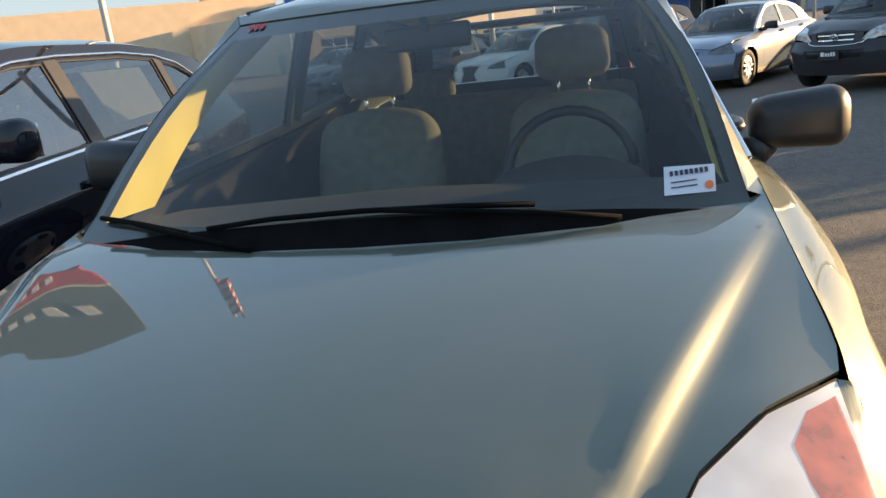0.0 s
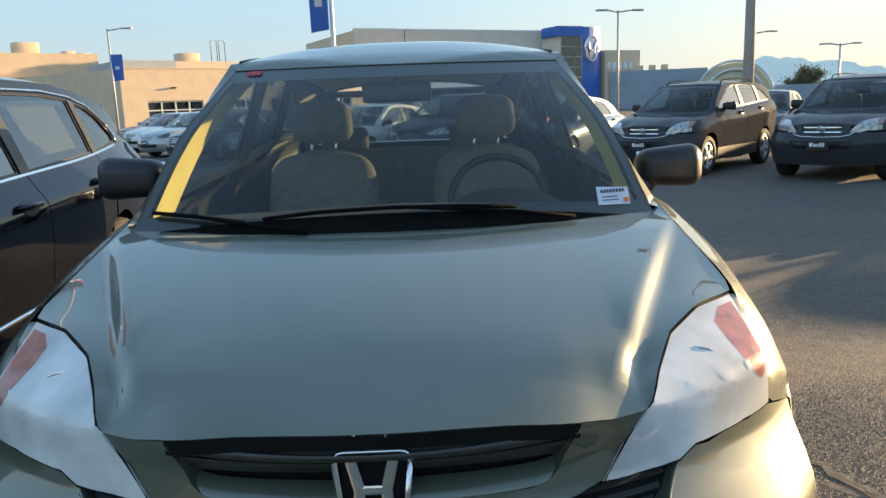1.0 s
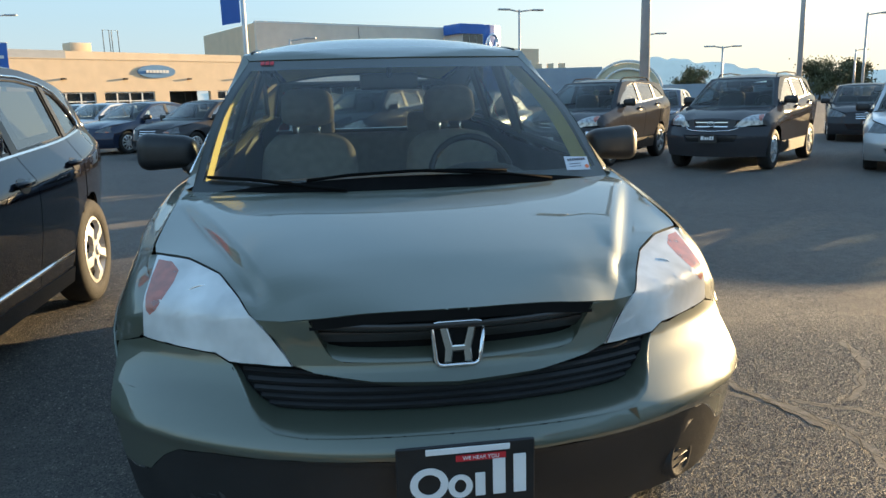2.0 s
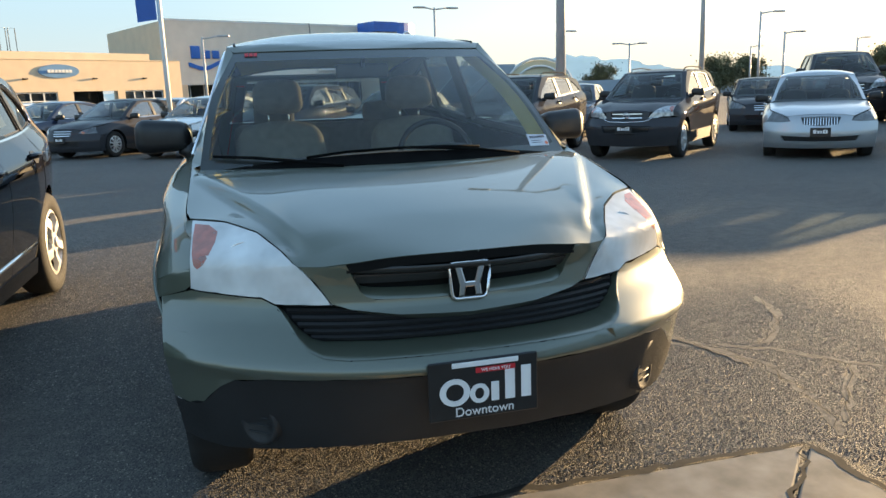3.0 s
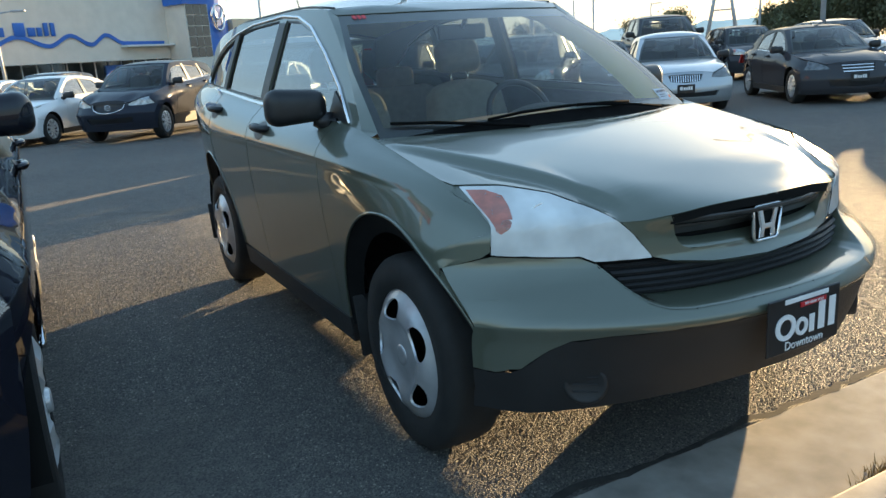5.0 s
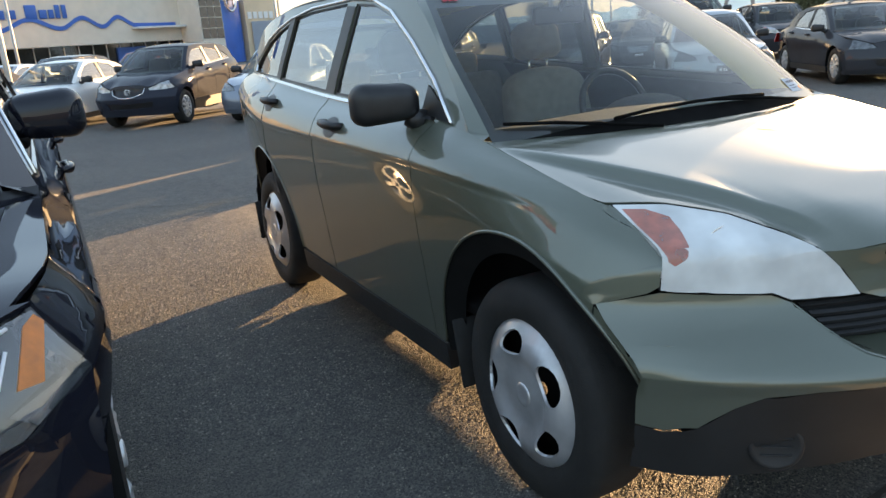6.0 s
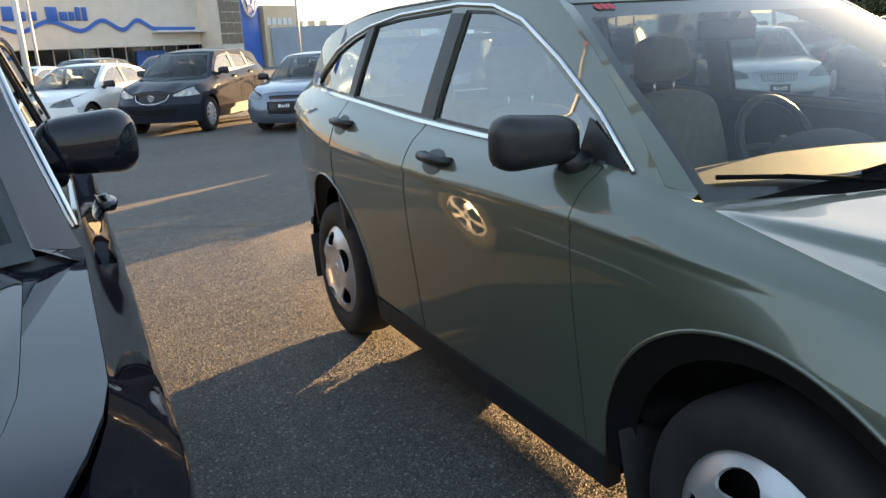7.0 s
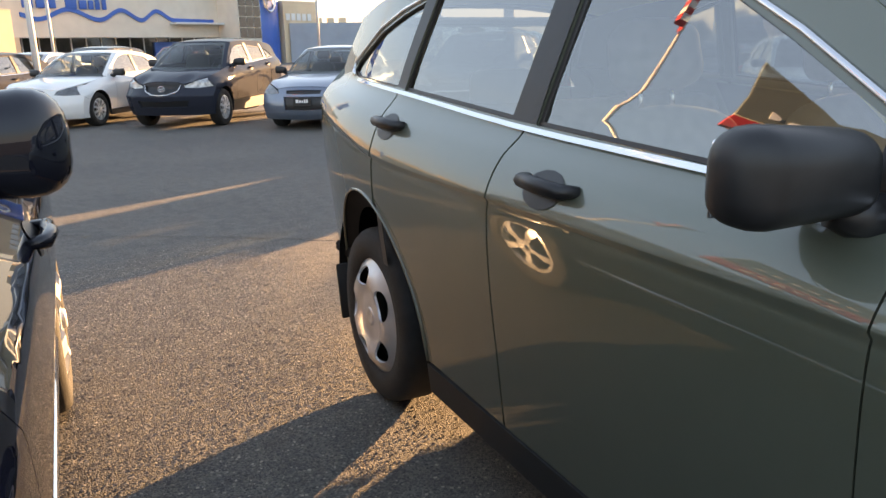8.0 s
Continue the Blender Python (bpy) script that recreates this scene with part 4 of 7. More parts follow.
# ---- coarse aggregate standing proud of the asphalt ----
def aggregate(x0, x1, y0, y1, pitch, tall, seed):
    """Angular stones over a stretch of asphalt, sparser towards its edges; none on the concrete or the cracks."""
    rng = np.random.default_rng(seed)
    gx_, gy_ = np.meshgrid(np.arange(x0, x1, pitch), np.arange(y0, y1, pitch))
    p = np.stack([gx_.ravel(), gy_.ravel()], 1) + rng.uniform(-0.5, 0.5, (gx_.size, 2)) * pitch
    inside = np.minimum.reduce([p[:, 0] - x0, x1 - p[:, 0], p[:, 1] - y0, y1 - p[:, 1]])
    keep = rng.uniform(0, 1, len(p)) < np.clip(inside / 0.6, 0, 0.92)
    keep &= ~((p[:, 1] < -0.555) & (p[:, 0] < 1.40))
    for line in CRACKS:
        for (ax, ay), (bx, by) in zip(line, line[1:]):
            d = np.array([bx - ax, by - ay])
            t = np.clip(((p - (ax, ay)) @ d) / (d @ d), 0, 1)[:, None]
            keep &= np.hypot(*(p - (ax, ay) - t * d).T) > 0.022
    p = p[keep]
    n, k = len(p), 5
    size = rng.uniform(0.28, 0.62, n) * pitch
    high = rng.uniform(0.35, 1.0, n) ** 1.5 * tall
    ang = rng.uniform(0, 2 * np.pi, n)[:, None] + np.arange(k) * 2 * np.pi / k + rng.uniform(-0.4, 0.4, (n, k))
    rad = size[:, None] * rng.uniform(0.7, 1.3, (n, k))
    v = np.empty((n, k + 1, 3))
    v[:, :k, 0], v[:, :k, 1], v[:, :k, 2] = p[:, :1] + rad * np.cos(ang), p[:, 1:] + rad * np.sin(ang), -0.0006
    v[:, k, :2], v[:, k, 2] = p + rng.uniform(-0.35, 0.35, (n, 2)) * size[:, None], high
    i = np.arange(k)
    tri = np.stack([i, (i + 1) % k, np.full(k, k)], 1)
    faces = (tri[None] + (np.arange(n) * (k + 1))[:, None, None]).reshape(-1, 3)
    me = bpy.data.meshes.new("aggregate")
    me.vertices.add(n * (k + 1))
    me.vertices.foreach_set("co", v.ravel())
    me.loops.add(faces.size)
    me.loops.foreach_set("vertex_index", faces.ravel())
    me.polygons.add(len(faces))
    me.polygons.foreach_set("loop_start", np.arange(len(faces)) * 3)
    me.update(calc_edges=True)
    me.materials.append(STONE)
    return tagged(new("aggregate", me), "coarse angular stones of the worn asphalt", "aggregate", kind="stuff")


def stone():
    m = material("asphalt_stone", (0.12, 0.11, 0.10), 0.6)
    n, l = m.node_tree.nodes, m.node_tree.links
    geo, ramp = n.new("ShaderNodeNewGeometry"), n.new("ShaderNodeValToRGB")
    ramp.color_ramp.elements[0].color, ramp.color_ramp.elements[1].color = (0.030, 0.029, 0.028, 1), (0.34, 0.30, 0.24, 1)
    mid = ramp.color_ramp.elements.new(0.75)
    mid.color = (0.082, 0.075, 0.066, 1)
    l.new(geo.outputs["Random Per Island"], ramp.inputs["Fac"])
    l.new(ramp.outputs["Color"], n["Principled BSDF"].inputs["Base Color"])
    return m


STONE = stone()
aggregate(-1.6, 3.0, -2.4, 1.6, 0.0095, 0.0042, 11)
aggregate(-2.6, -0.5, 0.6, 5.6, 0.014, 0.0040, 12)

# ---- weeds in the kerb's gap ----
rnd = random.Random(5)
bm = bmesh.new()
for _ in range(420):
    x, y = rnd.gauss(0.26, 0.055), rnd.gauss(-1.035, 0.02)
    h, a = rnd.uniform(0.01, 0.045), rnd.uniform(0, 6.28)
    d = Vector((math.cos(a), math.sin(a), 0))
    p = Vector((x, y, 0.0))
    q = p + d * rnd.uniform(0.01, 0.03) + Vector((0, 0, h))
    s_ = Vector((-d.y, d.x, 0)) * 0.003
    bm.faces.new([bm.verts.new(v) for v in (p - s_, p + s_, q)])
tagged(link("weeds", bm, material("dry_weeds", (0.22, 0.16, 0.07), 0.9, vary=0.4, scale=40), smooth=False), "dry weeds in the gap of the kerb", "weeds", kind="stuff")


# ---- buildings ----
def plane_frame(x, y, deg):
    """Along a wall: s to the right, outwards towards the lot, up."""
    return Matrix.Translation((x, y, 0)) @ Matrix.Rotation(radians(deg), 4, "Z")


def block(name, w, m, parent, label="", mat=STUCCO, bevel=0.0):
    s0, s1, d0, d1, z0, z1 = w
    return link(name, box_bm(s1 - s0, d1 - d0, z1 - z0, ((s0 + s1) / 2, (d0 + d1) / 2, (z0 + z1) / 2), bevel, 2), mat, parent, label, smooth=bool(bevel))


def holed_wall(name, s0, s1, z0, z1, holes, thick, parent, mat, depth=0.0):
    """A wall with openings right through it; its face lies at depth."""
    outer = [(s0, z0), (s1, z0), (s1, z1), (s0, z1)]
    loops = [outer] + [[(a, c), (b, c), (b, d), (a, d)] for a, b, c, d in holes]
    bm = patch(loops, lambda u, v: (u, depth, v), 60.0, (0, -1, 0), thick)
    bmesh.ops.remove_doubles(bm, verts=bm.verts[:], dist=1e-4)
    return link(name, bm, mat, parent, smooth=False)


service = tagged(new("service_building"), "long tan stucco service building with glazed garage doors", "building")
doors_at = [(18.5, 24.4), (25.3, 30.8), (32.5, 37.6), (38.5, 43.4)]
FOOT_Z = -0.46
holed_wall("wall", 16.0, 46.0, FOOT_Z, 6.0, [(a, b, FOOT_Z + 0.02, 2.75) for a, b in doors_at], 0.35, service, STUCCO)
block("wall_return", (45.7, 46.0, 0.36, 14.0, FOOT_Z, 6.0), None, service)
bm = slab([(15.99, 0.0), (9.05, 20.6), (9.40, 20.6), (16.3, 0.36)], FOOT_Z, 6.0, 0.0)
link("side_wall", bm, STUCCO, service, "", smooth=False)
block("side_door", (0.6, 1.7, -0.06, -0.005, FOOT_Z, 1.6), None, service, "grey side door", GREY_STUCCO).matrix_world = Matrix.Translation((14.6, 4.2, 0)) @ Matrix.Rotation(radians(108.6 - 180), 4, "Z")
block("back_wing", (-14.0, 20.4, 21.0, 30.0, FOOT_Z, 9.0), None, service, "taller tan rear wing")
block("upper_storey", (17.0, 23.0, 3.0, 14.0, 5.9, 7.05), None, service, "grey parapet set back on the roof", GREY_STUCCO)
block("upper_storey", (23.0, 44.0, 3.02, 14.0, 5.9, 7.0), None, service, "tan parapet set back on the roof", STUCCO)
block("roof", (16.4, 45.6, 0.36, 14.0, 5.7, 5.88), None, service, "", GREY_STUCCO)
block("coping", (16.0, 46.05, -0.06, 0.42, 6.004, 6.09), None, service, "", STUCCO)
for i, (a, b) in enumerate(doors_at):
    if i == 2:
        # open bay: a dark sheet set back inside stands for its shade
        block("open_bay", (a, b, 3.0, 3.2, FOOT_Z, 2.9), None, service, "dark open garage bay", DARK_GLASS)
        continue
    door = block("garage_door", (a, b, 0.24, 0.30, FOOT_Z, 2.75), None, service, "white framed glazed garage door", DARK_GLASS)
    for k in range(5):
        x = a + (b - a) * k / 4
        block("mullion", (x - 0.07, x + 0.07, 0.16, 0.235, FOOT_Z, 2.74), None, door, "", WHITE_TRIM)
    for z in (-0.4, 0.3, 1.0, 1.75, 2.62):
        block("rail", (a + 0.08, b - 0.08, 0.165, 0.23, z, z + 0.11), None, door, "", WHITE_TRIM)
for x in (21.3, 27.6, 35.0, 41.0):
    block("wall_lamp", (x - 0.25, x + 0.25, -0.30, -0.005, 4.0, 4.15), None, service, "", BLACK, 0.03)
bm = revolve_bm([(0.0, 0.0), (2.15, 0.0), (2.2, -0.06), (2.15, -0.12), (0, -0.12)], Matrix.Translation((31.2, -0.14, 4.85)) @ Matrix.Diagonal((1, 1, 0.32, 1)) @ Matrix.Rotation(radians(90), 4, "X"), 40)
oval = link("oval_sign", bm, OVAL_BLUE, service, "pale blue oval sign with unreadable lettering", smooth=False)
for k in range(7):
    block("lettering", (29.9 + k * 0.38, 30.2 + k * 0.38, -0.30, -0.265, 4.7, 5.0), None, oval, "", WHITE_TRIM)
for x, w, y, z, h in ((24.0, 2.2, 4.0, 7.004, 0.95), (11.6, 2.7, 22.5, 9.004, 1.35), (17.0, 1.2, 22.5, 9.004, 0.45), (18.6, 1.4, 22.5, 9.004, 0.2)):
    block("rooftop_unit", (x, x + w, y, y + 2.0, z, z + h), None, service, "tan rooftop air unit", STUCCO, 0.04)
for k in (0.0, 0.95):
    link("roof_hoop", tube_bm([(27.2 + k, 3.2, 7.0), (27.2 + k, 3.2, 9.3), (27.9 + k, 3.2, 9.3), (27.9 + k, 3.2, 7.0)], 0.04, 6), BLACK, service)
service.matrix_world = Matrix.Translation((0.027, -0.468, 0.345)) @ Matrix.Scale(0.75, 4) @ plane_frame(-42.79, 65.64, 39.24)

show = tagged(new("showroom"), "tall tan stucco showroom with a blue wave sign", "building")
block("wall", (0.0, 28.6, 0.0, 0.5, 3.05, 9.6), None, show, "", PALE_STUCCO)
block("coping", (-0.05, 28.65, -0.05, 0.55, 9.604, 9.78), None, show, "", WHITE_TRIM)
block("side_wall", (0.0, 0.4, 0.505, 18.0, 0.0, 9.6), None, show)
block("shop_front", (0.4, 28.0, 2.2, 2.4, 0.0, 3.04), None, show, "dark glazed shop front", DARK_GLASS)
block("soffit", (0.4, 28.6, 0.5, 2.4, 3.05, 3.15), None, show, "", WHITE_TRIM)
block("pier", (0.0, 2.0, 0.0, 0.5, 0.0, 3.046), None, show)
block("entrance_panel", (17.0, 20.5, 1.9, 2.19, 0.0, 2.6), None, show, "blue entrance panel", SIGN_BLUE)
for k in range(16):
    block("shop_mullion", (3.0 + 1.6 * k, 3.1 + 1.6 * k, 2.08, 2.19, 0, 3.04), None, show, "", WHITE_TRIM)
zc = curve_fn([(2.3, 5.15), (3.9, 4.72), (6.9, 5.70), (10.0, 4.75), (12.4, 5.75), (14.6, 4.80), (16.4, 5.75), (18.4, 4.85), (23.5, 4.78), (24.0, 4.78)])
loop = [(2.3 + 21.2 * i / 80, zc(2.3 + 21.2 * i / 80) + 0.21) for i in range(81)]
loop = loop + [(u, v - 0.42) for u, v in loop[::-1]]
link("wave_sign", patch([loop], lambda u, v: (u, -0.16, v), 60.0, (0, -1, 0), 0.15), SIGN_BLUE, show, "blue wave-shaped sign band", smooth=False)
block("canopy_edge", (18.0, 29.2, -1.2, -0.005, 4.42, 4.62), None, show, "white canopy edge", WHITE_TRIM)
for a, b, c in ((2.6, 3.6, 7.05), (3.9, 4.7, 6.6), (4.95, 5.75, 6.6), (6.7, 7.8, 7.05), (8.05, 8.8, 6.6), (9.0, 9.5, 6.6), (9.7, 10.15, 7.05), (10.4, 10.85, 7.05)):
    block("sign_bar", (a, b, -0.2, -0.01, 5.75, c), None, show, "blue sign bar", SIGN_BLUE, 0.04)
# blue corner tower
bm = bmesh.new()
pts = [(29.3, 0.3), (29.3, -3.2)] + [(30.9 + 3.6 * math.cos(radians(a)), -1.9 + 1.7 * math.sin(radians(a))) for a in range(246, 361, 13)] + [(34.5, 3.0), (29.3, 3.0)]
f = bm.faces.new([bm.verts.new((x, y, 0)) for x, y in pts])
r = bmesh.ops.extrude_face_region(bm, geom=[f])
bmesh.ops.translate(bm, vec=(0, 0, 9.9), verts=[v for v in r["geom"] if isinstance(v, bmesh.types.BMVert)])
bmesh.ops.recalc_face_normals(bm, faces=bm.faces[:])
tower = tagged(link("corner_tower", bm, SIGN_BLUE, smooth=False), "glossy blue rounded corner tower of the showroom", "tower")
for row in range(5):
    for col in range(3):
        x, z = 27.5 + col * 1.0, 2.9 + row * 1.18
        block("tower_pane", (x, x + 0.9, -3.9, -3.84, z, z + 1.08), None, tower, "dark tower pane", DARK_GLASS)
block("pane_frame", (27.4, 30.5, -3.84, -0.02, 0.0, 9.3), None, tower, "tan return that frames the panes", PALE_STUCCO)
block("blue_cap", (26.9, 30.4, -4.05, -0.6, 8.75, 9.9), None, tower, "blue cap over the panes", SIGN_BLUE)
ring = [(31.9 + 0.95 * math.cos(t) * (1 if math.sin(t) > 0 else 0.85), -3.9, 7.3 + 1.45 * math.sin(t)) for t in [2 * math.pi * i / 28 for i in range(29)]]
bars = [tube_bm([(31.9 + k * 0.55, -3.9, 8.3), (31.9 + k * 0.32, -3.9, 7.3), (31.9 + k * 0.42, -3.9, 6.3)], 0.16, 6) for k in (1, -1)]
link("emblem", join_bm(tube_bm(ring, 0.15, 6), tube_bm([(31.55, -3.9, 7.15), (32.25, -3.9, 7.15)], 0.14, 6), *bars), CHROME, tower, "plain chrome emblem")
show.matrix_world = plane_frame(-7.36, 82.51, 25.74)
tower.matrix_world = show.matrix_world @ Matrix.Translation((-3.2, 0, 0))
annexe = tagged(link("annexe", box_bm(5.6, 8.0, 7.2, (37.4, 1.0, 3.6)), STUCCO, smooth=False), "plain tan stucco annexe block beside the tower", "building")
for k in range(5):
    block("sign_bar", (34.9 + k * 0.85, 35.5 + k * 0.85, -3.12, -3.005, 4.95, 5.75), None, annexe, "pale sign bar", WHITE_TRIM)
block("annexe_door", (36.6, 37.4, -3.1, -3.005, 0, 2.0), None, annexe, "", BLACK)
annexe.matrix_world = show.matrix_world @ Matrix.Translation((-3.2, 0, 0))

PALE_BLUE = material("blue_grey_siding", (0.30, 0.36, 0.42), 0.7, vary=0.08, scale=0.5)
hall = tagged(new("low_hall"), "low blue-grey hall with arched white roof trusses", "building")
block("wall", (-6.3, 5.2, 0, 20, 0, 4.6), None, hall, "", PALE_BLUE)
for k in range(3):
    block("roof_unit", (-3.0 + 1.5 * k, -2.2 + 1.5 * k, 3, 5, 4.604, 5.3), None, hall, "", STUCCO)
VAULT = material("sunlit_cream_vault", (0.62, 0.56, 0.40), 0.7, vary=0.1, scale=0.6)
vault = patch([[(4.0, 0.0)] + [(8.2 - 4.2 * math.cos(math.pi * i / 16), 1.2 + 3.8 * math.sin(math.pi * i / 16)) for i in range(17)] + [(12.4, 0.0)]], lambda u, v: (u, -0.6, v), 60.0, (0, -1, 0), 12.0)
link("vaulted_end", vault, VAULT, hall, "cream vaulted end wall", smooth=False)
for r in (4.35, 3.3):
    link("arch", tube_bm([(8.2 - r * math.cos(math.pi * i / 16), -0.8, 1.2 + 0.92 * r * math.sin(math.pi * i / 16)) for i in range(17)], 0.16, 6), WHITE_TRIM, hall)
block("low_wing", (12.6, 34, 0, 12, 0, 2.2), None, hall, "", PALE_BLUE)
hall.matrix_world = plane_frame(29.0, 92.0, -14.0)


# ---- poles, lamps, banners, signs ----
def lamp_post(x, y, h, arms, label, group="lamp posts", r=0.09):
    ob = tagged(new("lamp_post"), label, "lamp post", group)
    link("pole", tube_bm([(0, 0, 0), (0, 0, h)], [r, r * 0.7], 10), POLE_GREY, ob)
    for dx, dy in arms:
        arm = link("arm", tube_bm([(0, 0, h - 0.12), (dx * 0.7, dy * 0.7, h)], 0.05, 6), POLE_GREY, ob)
        link("lamp_head", box_bm(0.75, 0.34, 0.10, (0, 0, 0), 0.04, 2, Matrix.Translation((dx, dy, h)) @ Matrix.Rotation(math.atan2(dy, dx), 4, "Z")), POLE_GREY, arm)
    ob.location = (x, y, 0)
    return ob


lamp_post(-21.5, 51.9, 7.25, [(1.3, 0)], "pale steel lamp post with one arm and a banner")
lamp_post(11.67, 44.56, 6.5, [(1.25, 0.3), (-1.0, -0.2)], "pale steel lamp post with two heads")
lamp_post(21.6, 48.58, 5.3, [(1.2, 0.2)], "pale steel lamp post with one arm")
lamp_post(27.56, 49.03, 4.4, [(1.2, 0.3), (-0.9, 0.2)], "pale steel lamp post with two heads")
lamp_post(31.39, 39.46, 5.6, [(1.3, 0)], "pale steel lamp post with one arm")
lamp_post(37.51, 44.83, 4.75, [(1.3, 0)], "pale steel lamp post with one arm")
lamp_post(45.98, 36.55, 6.3, [(1.4, 0)], "pale steel lamp post with one arm")
lamp_post(-2.41, 47.94, 5.2, [(1.3, -0.5)], "pale steel lamp post before the showroom")
lamp_post(52.0, 68.0, 5.0, [(1.0, 0)], "distant grey steel lamp post", r=0.12)
lamp_post(58.0, 60.0, 5.2, [(1.0, 0)], "distant grey steel lamp post", r=0.12)
lamp_post(7.43, 15.55, 9.5, [(1.2, -0.6), (-1.2, 0.6)], "tall thick steel lot light pole", "lot light poles", 0.13)
lamp_post(19.78, 28.08, 11.0, [(1.2, -0.6), (-1.2, 0.6)], "tall thick steel lot light pole", "lot light poles", 0.12)
lamp_post(23.99, 16.01, 10.0, [(1.2, -0.6), (-1.2, 0.6)], "tall thick steel lot light pole", "lot light poles", 0.10)


def banner(x, y, z0, z1, w, label):
    """A hanging cloth banner on its bracket, slightly bellied by the wind."""
    bm = patch([[(0, z0), (w, z0 + 0.06), (w, z1), (0, z1)]], lambda u, v: (x + u * 0.96, y + 0.12 * math.sin(u * 2.2 + v * 0.8), v), 0.15, (0, -1, 0), 0.004)
    ob = tagged(link("banner", bm, SIGN_BLUE), label, "banner", "blue banners")
    link("bracket", tube_bm([(x, y, z1 + 0.02), (x + w, y, z1 + 0.02)], 0.03, 6), POLE_GREY, ob)
    link("banner_text", patch([[(w * 0.3, (z0 + z1) / 2 - 0.1), (w * 0.7, (z0 + z1) / 2 - 0.1), (w * 0.7, (z0 + z1) / 2 + 0.1), (w * 0.3, (z0 + z1) / 2 + 0.1)]], lambda u, v: (x + u * 0.96, y - 0.015 + 0.12 * math.sin(u * 2.2 + v * 0.8), v), 0.2, (0, -1, 0), 0.0), WHITE_TRIM, ob)
    return ob


banner(-21.4, 51.8, 3.75, 5.5, 0.8, "blue banner with unreadable white text on a lamp post")
flag = tagged(link("flag_pole", tube_bm([(0, 0, 0), (0, 0, 6.2)], [0.075, 0.055], 10), WHITE_TRIM), "tall white banner pole before the showroom", "pole")
flag.location = (-2.43, 19.86, 0)
banner(-3.02, 19.80, 3.45, 5.0, 0.54, "blue banner with unreadable white text on a white pole")

# flag on its pole and a tall sign beside the lot, mirrored in the paint
FLAG_RED = material("flag_red", (0.45, 0.03, 0.04), 0.8, vary=0.1, scale=3)
pole = tagged(new("flag_pole"), "tall white flag pole with a red and white striped flag", "flag pole")
link("pole", tube_bm([(0, 0, 0), (0, 0, 9.6)], [0.065, 0.04], 12), WHITE_TRIM, pole)
for k in range(9):
    stripe = patch([[(0.06, 7.9 + 0.16 * k), (2.2, 7.7 + 0.16 * k), (2.2, 7.855 + 0.16 * k), (0.06, 8.055 + 0.16 * k)]], lambda u, v: (u * 0.55, -u * 0.6 + 0.14 * math.sin(u * 4 + v), v - 0.25 * u), 0.15, (0, -1, 0), 0.004)
    link("stripe", stripe, WHITE_TRIM if k % 2 else FLAG_RED, pole)
pole.location = (-8.0, 11.13, 0)
tall = tagged(new("tall_sign"), "tall grey-green sign board with a red band on a post", "sign")
SIGN_GREEN = material("grey_green_board", (0.11, 0.13, 0.12), 0.6, vary=0.12, scale=0.8)
link("board", box_bm(4.1, 0.4, 2.2, (0.50, 0, 9.35), 0.03), SIGN_GREEN, tall, smooth=False)
link("cream_band", box_bm(4.12, 0.44, 0.10, (0.50, 0, 8.20), 0.02), VAULT, tall, smooth=False)
link("red_band", box_bm(4.14, 0.46, 1.05, (0.50, 0, 7.62), 0.02), FLAG_RED, tall, smooth=False)
for k in range(6):
    link("sign_bar", box_bm(0.24, 0.04, 0.36, (-0.60 + 0.44 * k, -0.25, 7.62), 0.01), WHITE_TRIM, tall, smooth=False)
    link("sign_bar", box_bm(0.26, 0.04, 0.34, (-0.75 + 0.50 * k, -0.22, 9.00), 0.01), WHITE_TRIM, tall, smooth=False)
link("post", tube_bm([(0.50, 0, 0), (0.50, 0, 7.1)], 0.16, 10), POLE_GREY, tall)
tall.matrix_world = pose(-13.6, 10.6, 0, 0, 0, 40)

SIGN_GREY = material("weathered_sign_face", (0.30, 0.16, 0.14), 0.7, vary=0.15, scale=0.6)
board = tagged(new("pole_sign"), "high weathered sign board on two leaning legs", "sign")
link("board", box_bm(7.4, 0.6, 1.9, (0, 0, 11.6), 0.05), SIGN_GREY, board, smooth=False)
for k in (-1, 1):
    link("leg", tube_bm([(k * 2.2, 0, 0), (k * 0.5, 0, 10.7)], [0.3, 0.2], 8), POLE_GREY, board)
link("cross_bar", tube_bm([(-1.4, 0, 5.0), (1.4, 0, 5.0)], 0.12, 6), POLE_GREY, board)
board.matrix_world = pose(88.0, 77.0, 0, 0, 0, -48)

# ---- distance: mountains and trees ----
# distance haze is put into the range's pale cream base colour
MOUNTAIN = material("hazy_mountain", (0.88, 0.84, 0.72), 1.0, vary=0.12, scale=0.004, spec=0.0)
bm = bmesh.new()
prev = None
for i in range(641):
    az = radians(-40 + 160 * i / 640)
    h = 58 + 26 * noise.fractal(Vector((az * 6.0, 3.1, 0)), 1.0, 2.1, 5) + 92 * math.exp(-((math.degrees(az) - 65.5) / 6.0) ** 2) + 8 * math.sin(az * 29) + 22 * noise.fractal(Vector((az * 34.0, 7.7, 0)), 0.9, 2.2, 5)
    a = bm.verts.new((3400 * math.cos(az), 3400 * math.sin(az), -10))
    b = bm.verts.new((3700 * math.cos(az), 3700 * math.sin(az), max(h, 30)))
    if prev:
        bm.faces.new((a, prev[0], prev[1], b))
    prev = (a, b)
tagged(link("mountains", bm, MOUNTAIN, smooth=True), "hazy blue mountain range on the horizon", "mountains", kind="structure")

LEAF = material("dusty_green_leaves", (0.10, 0.105, 0.05), 0.8, vary=0.5, scale=0.9)
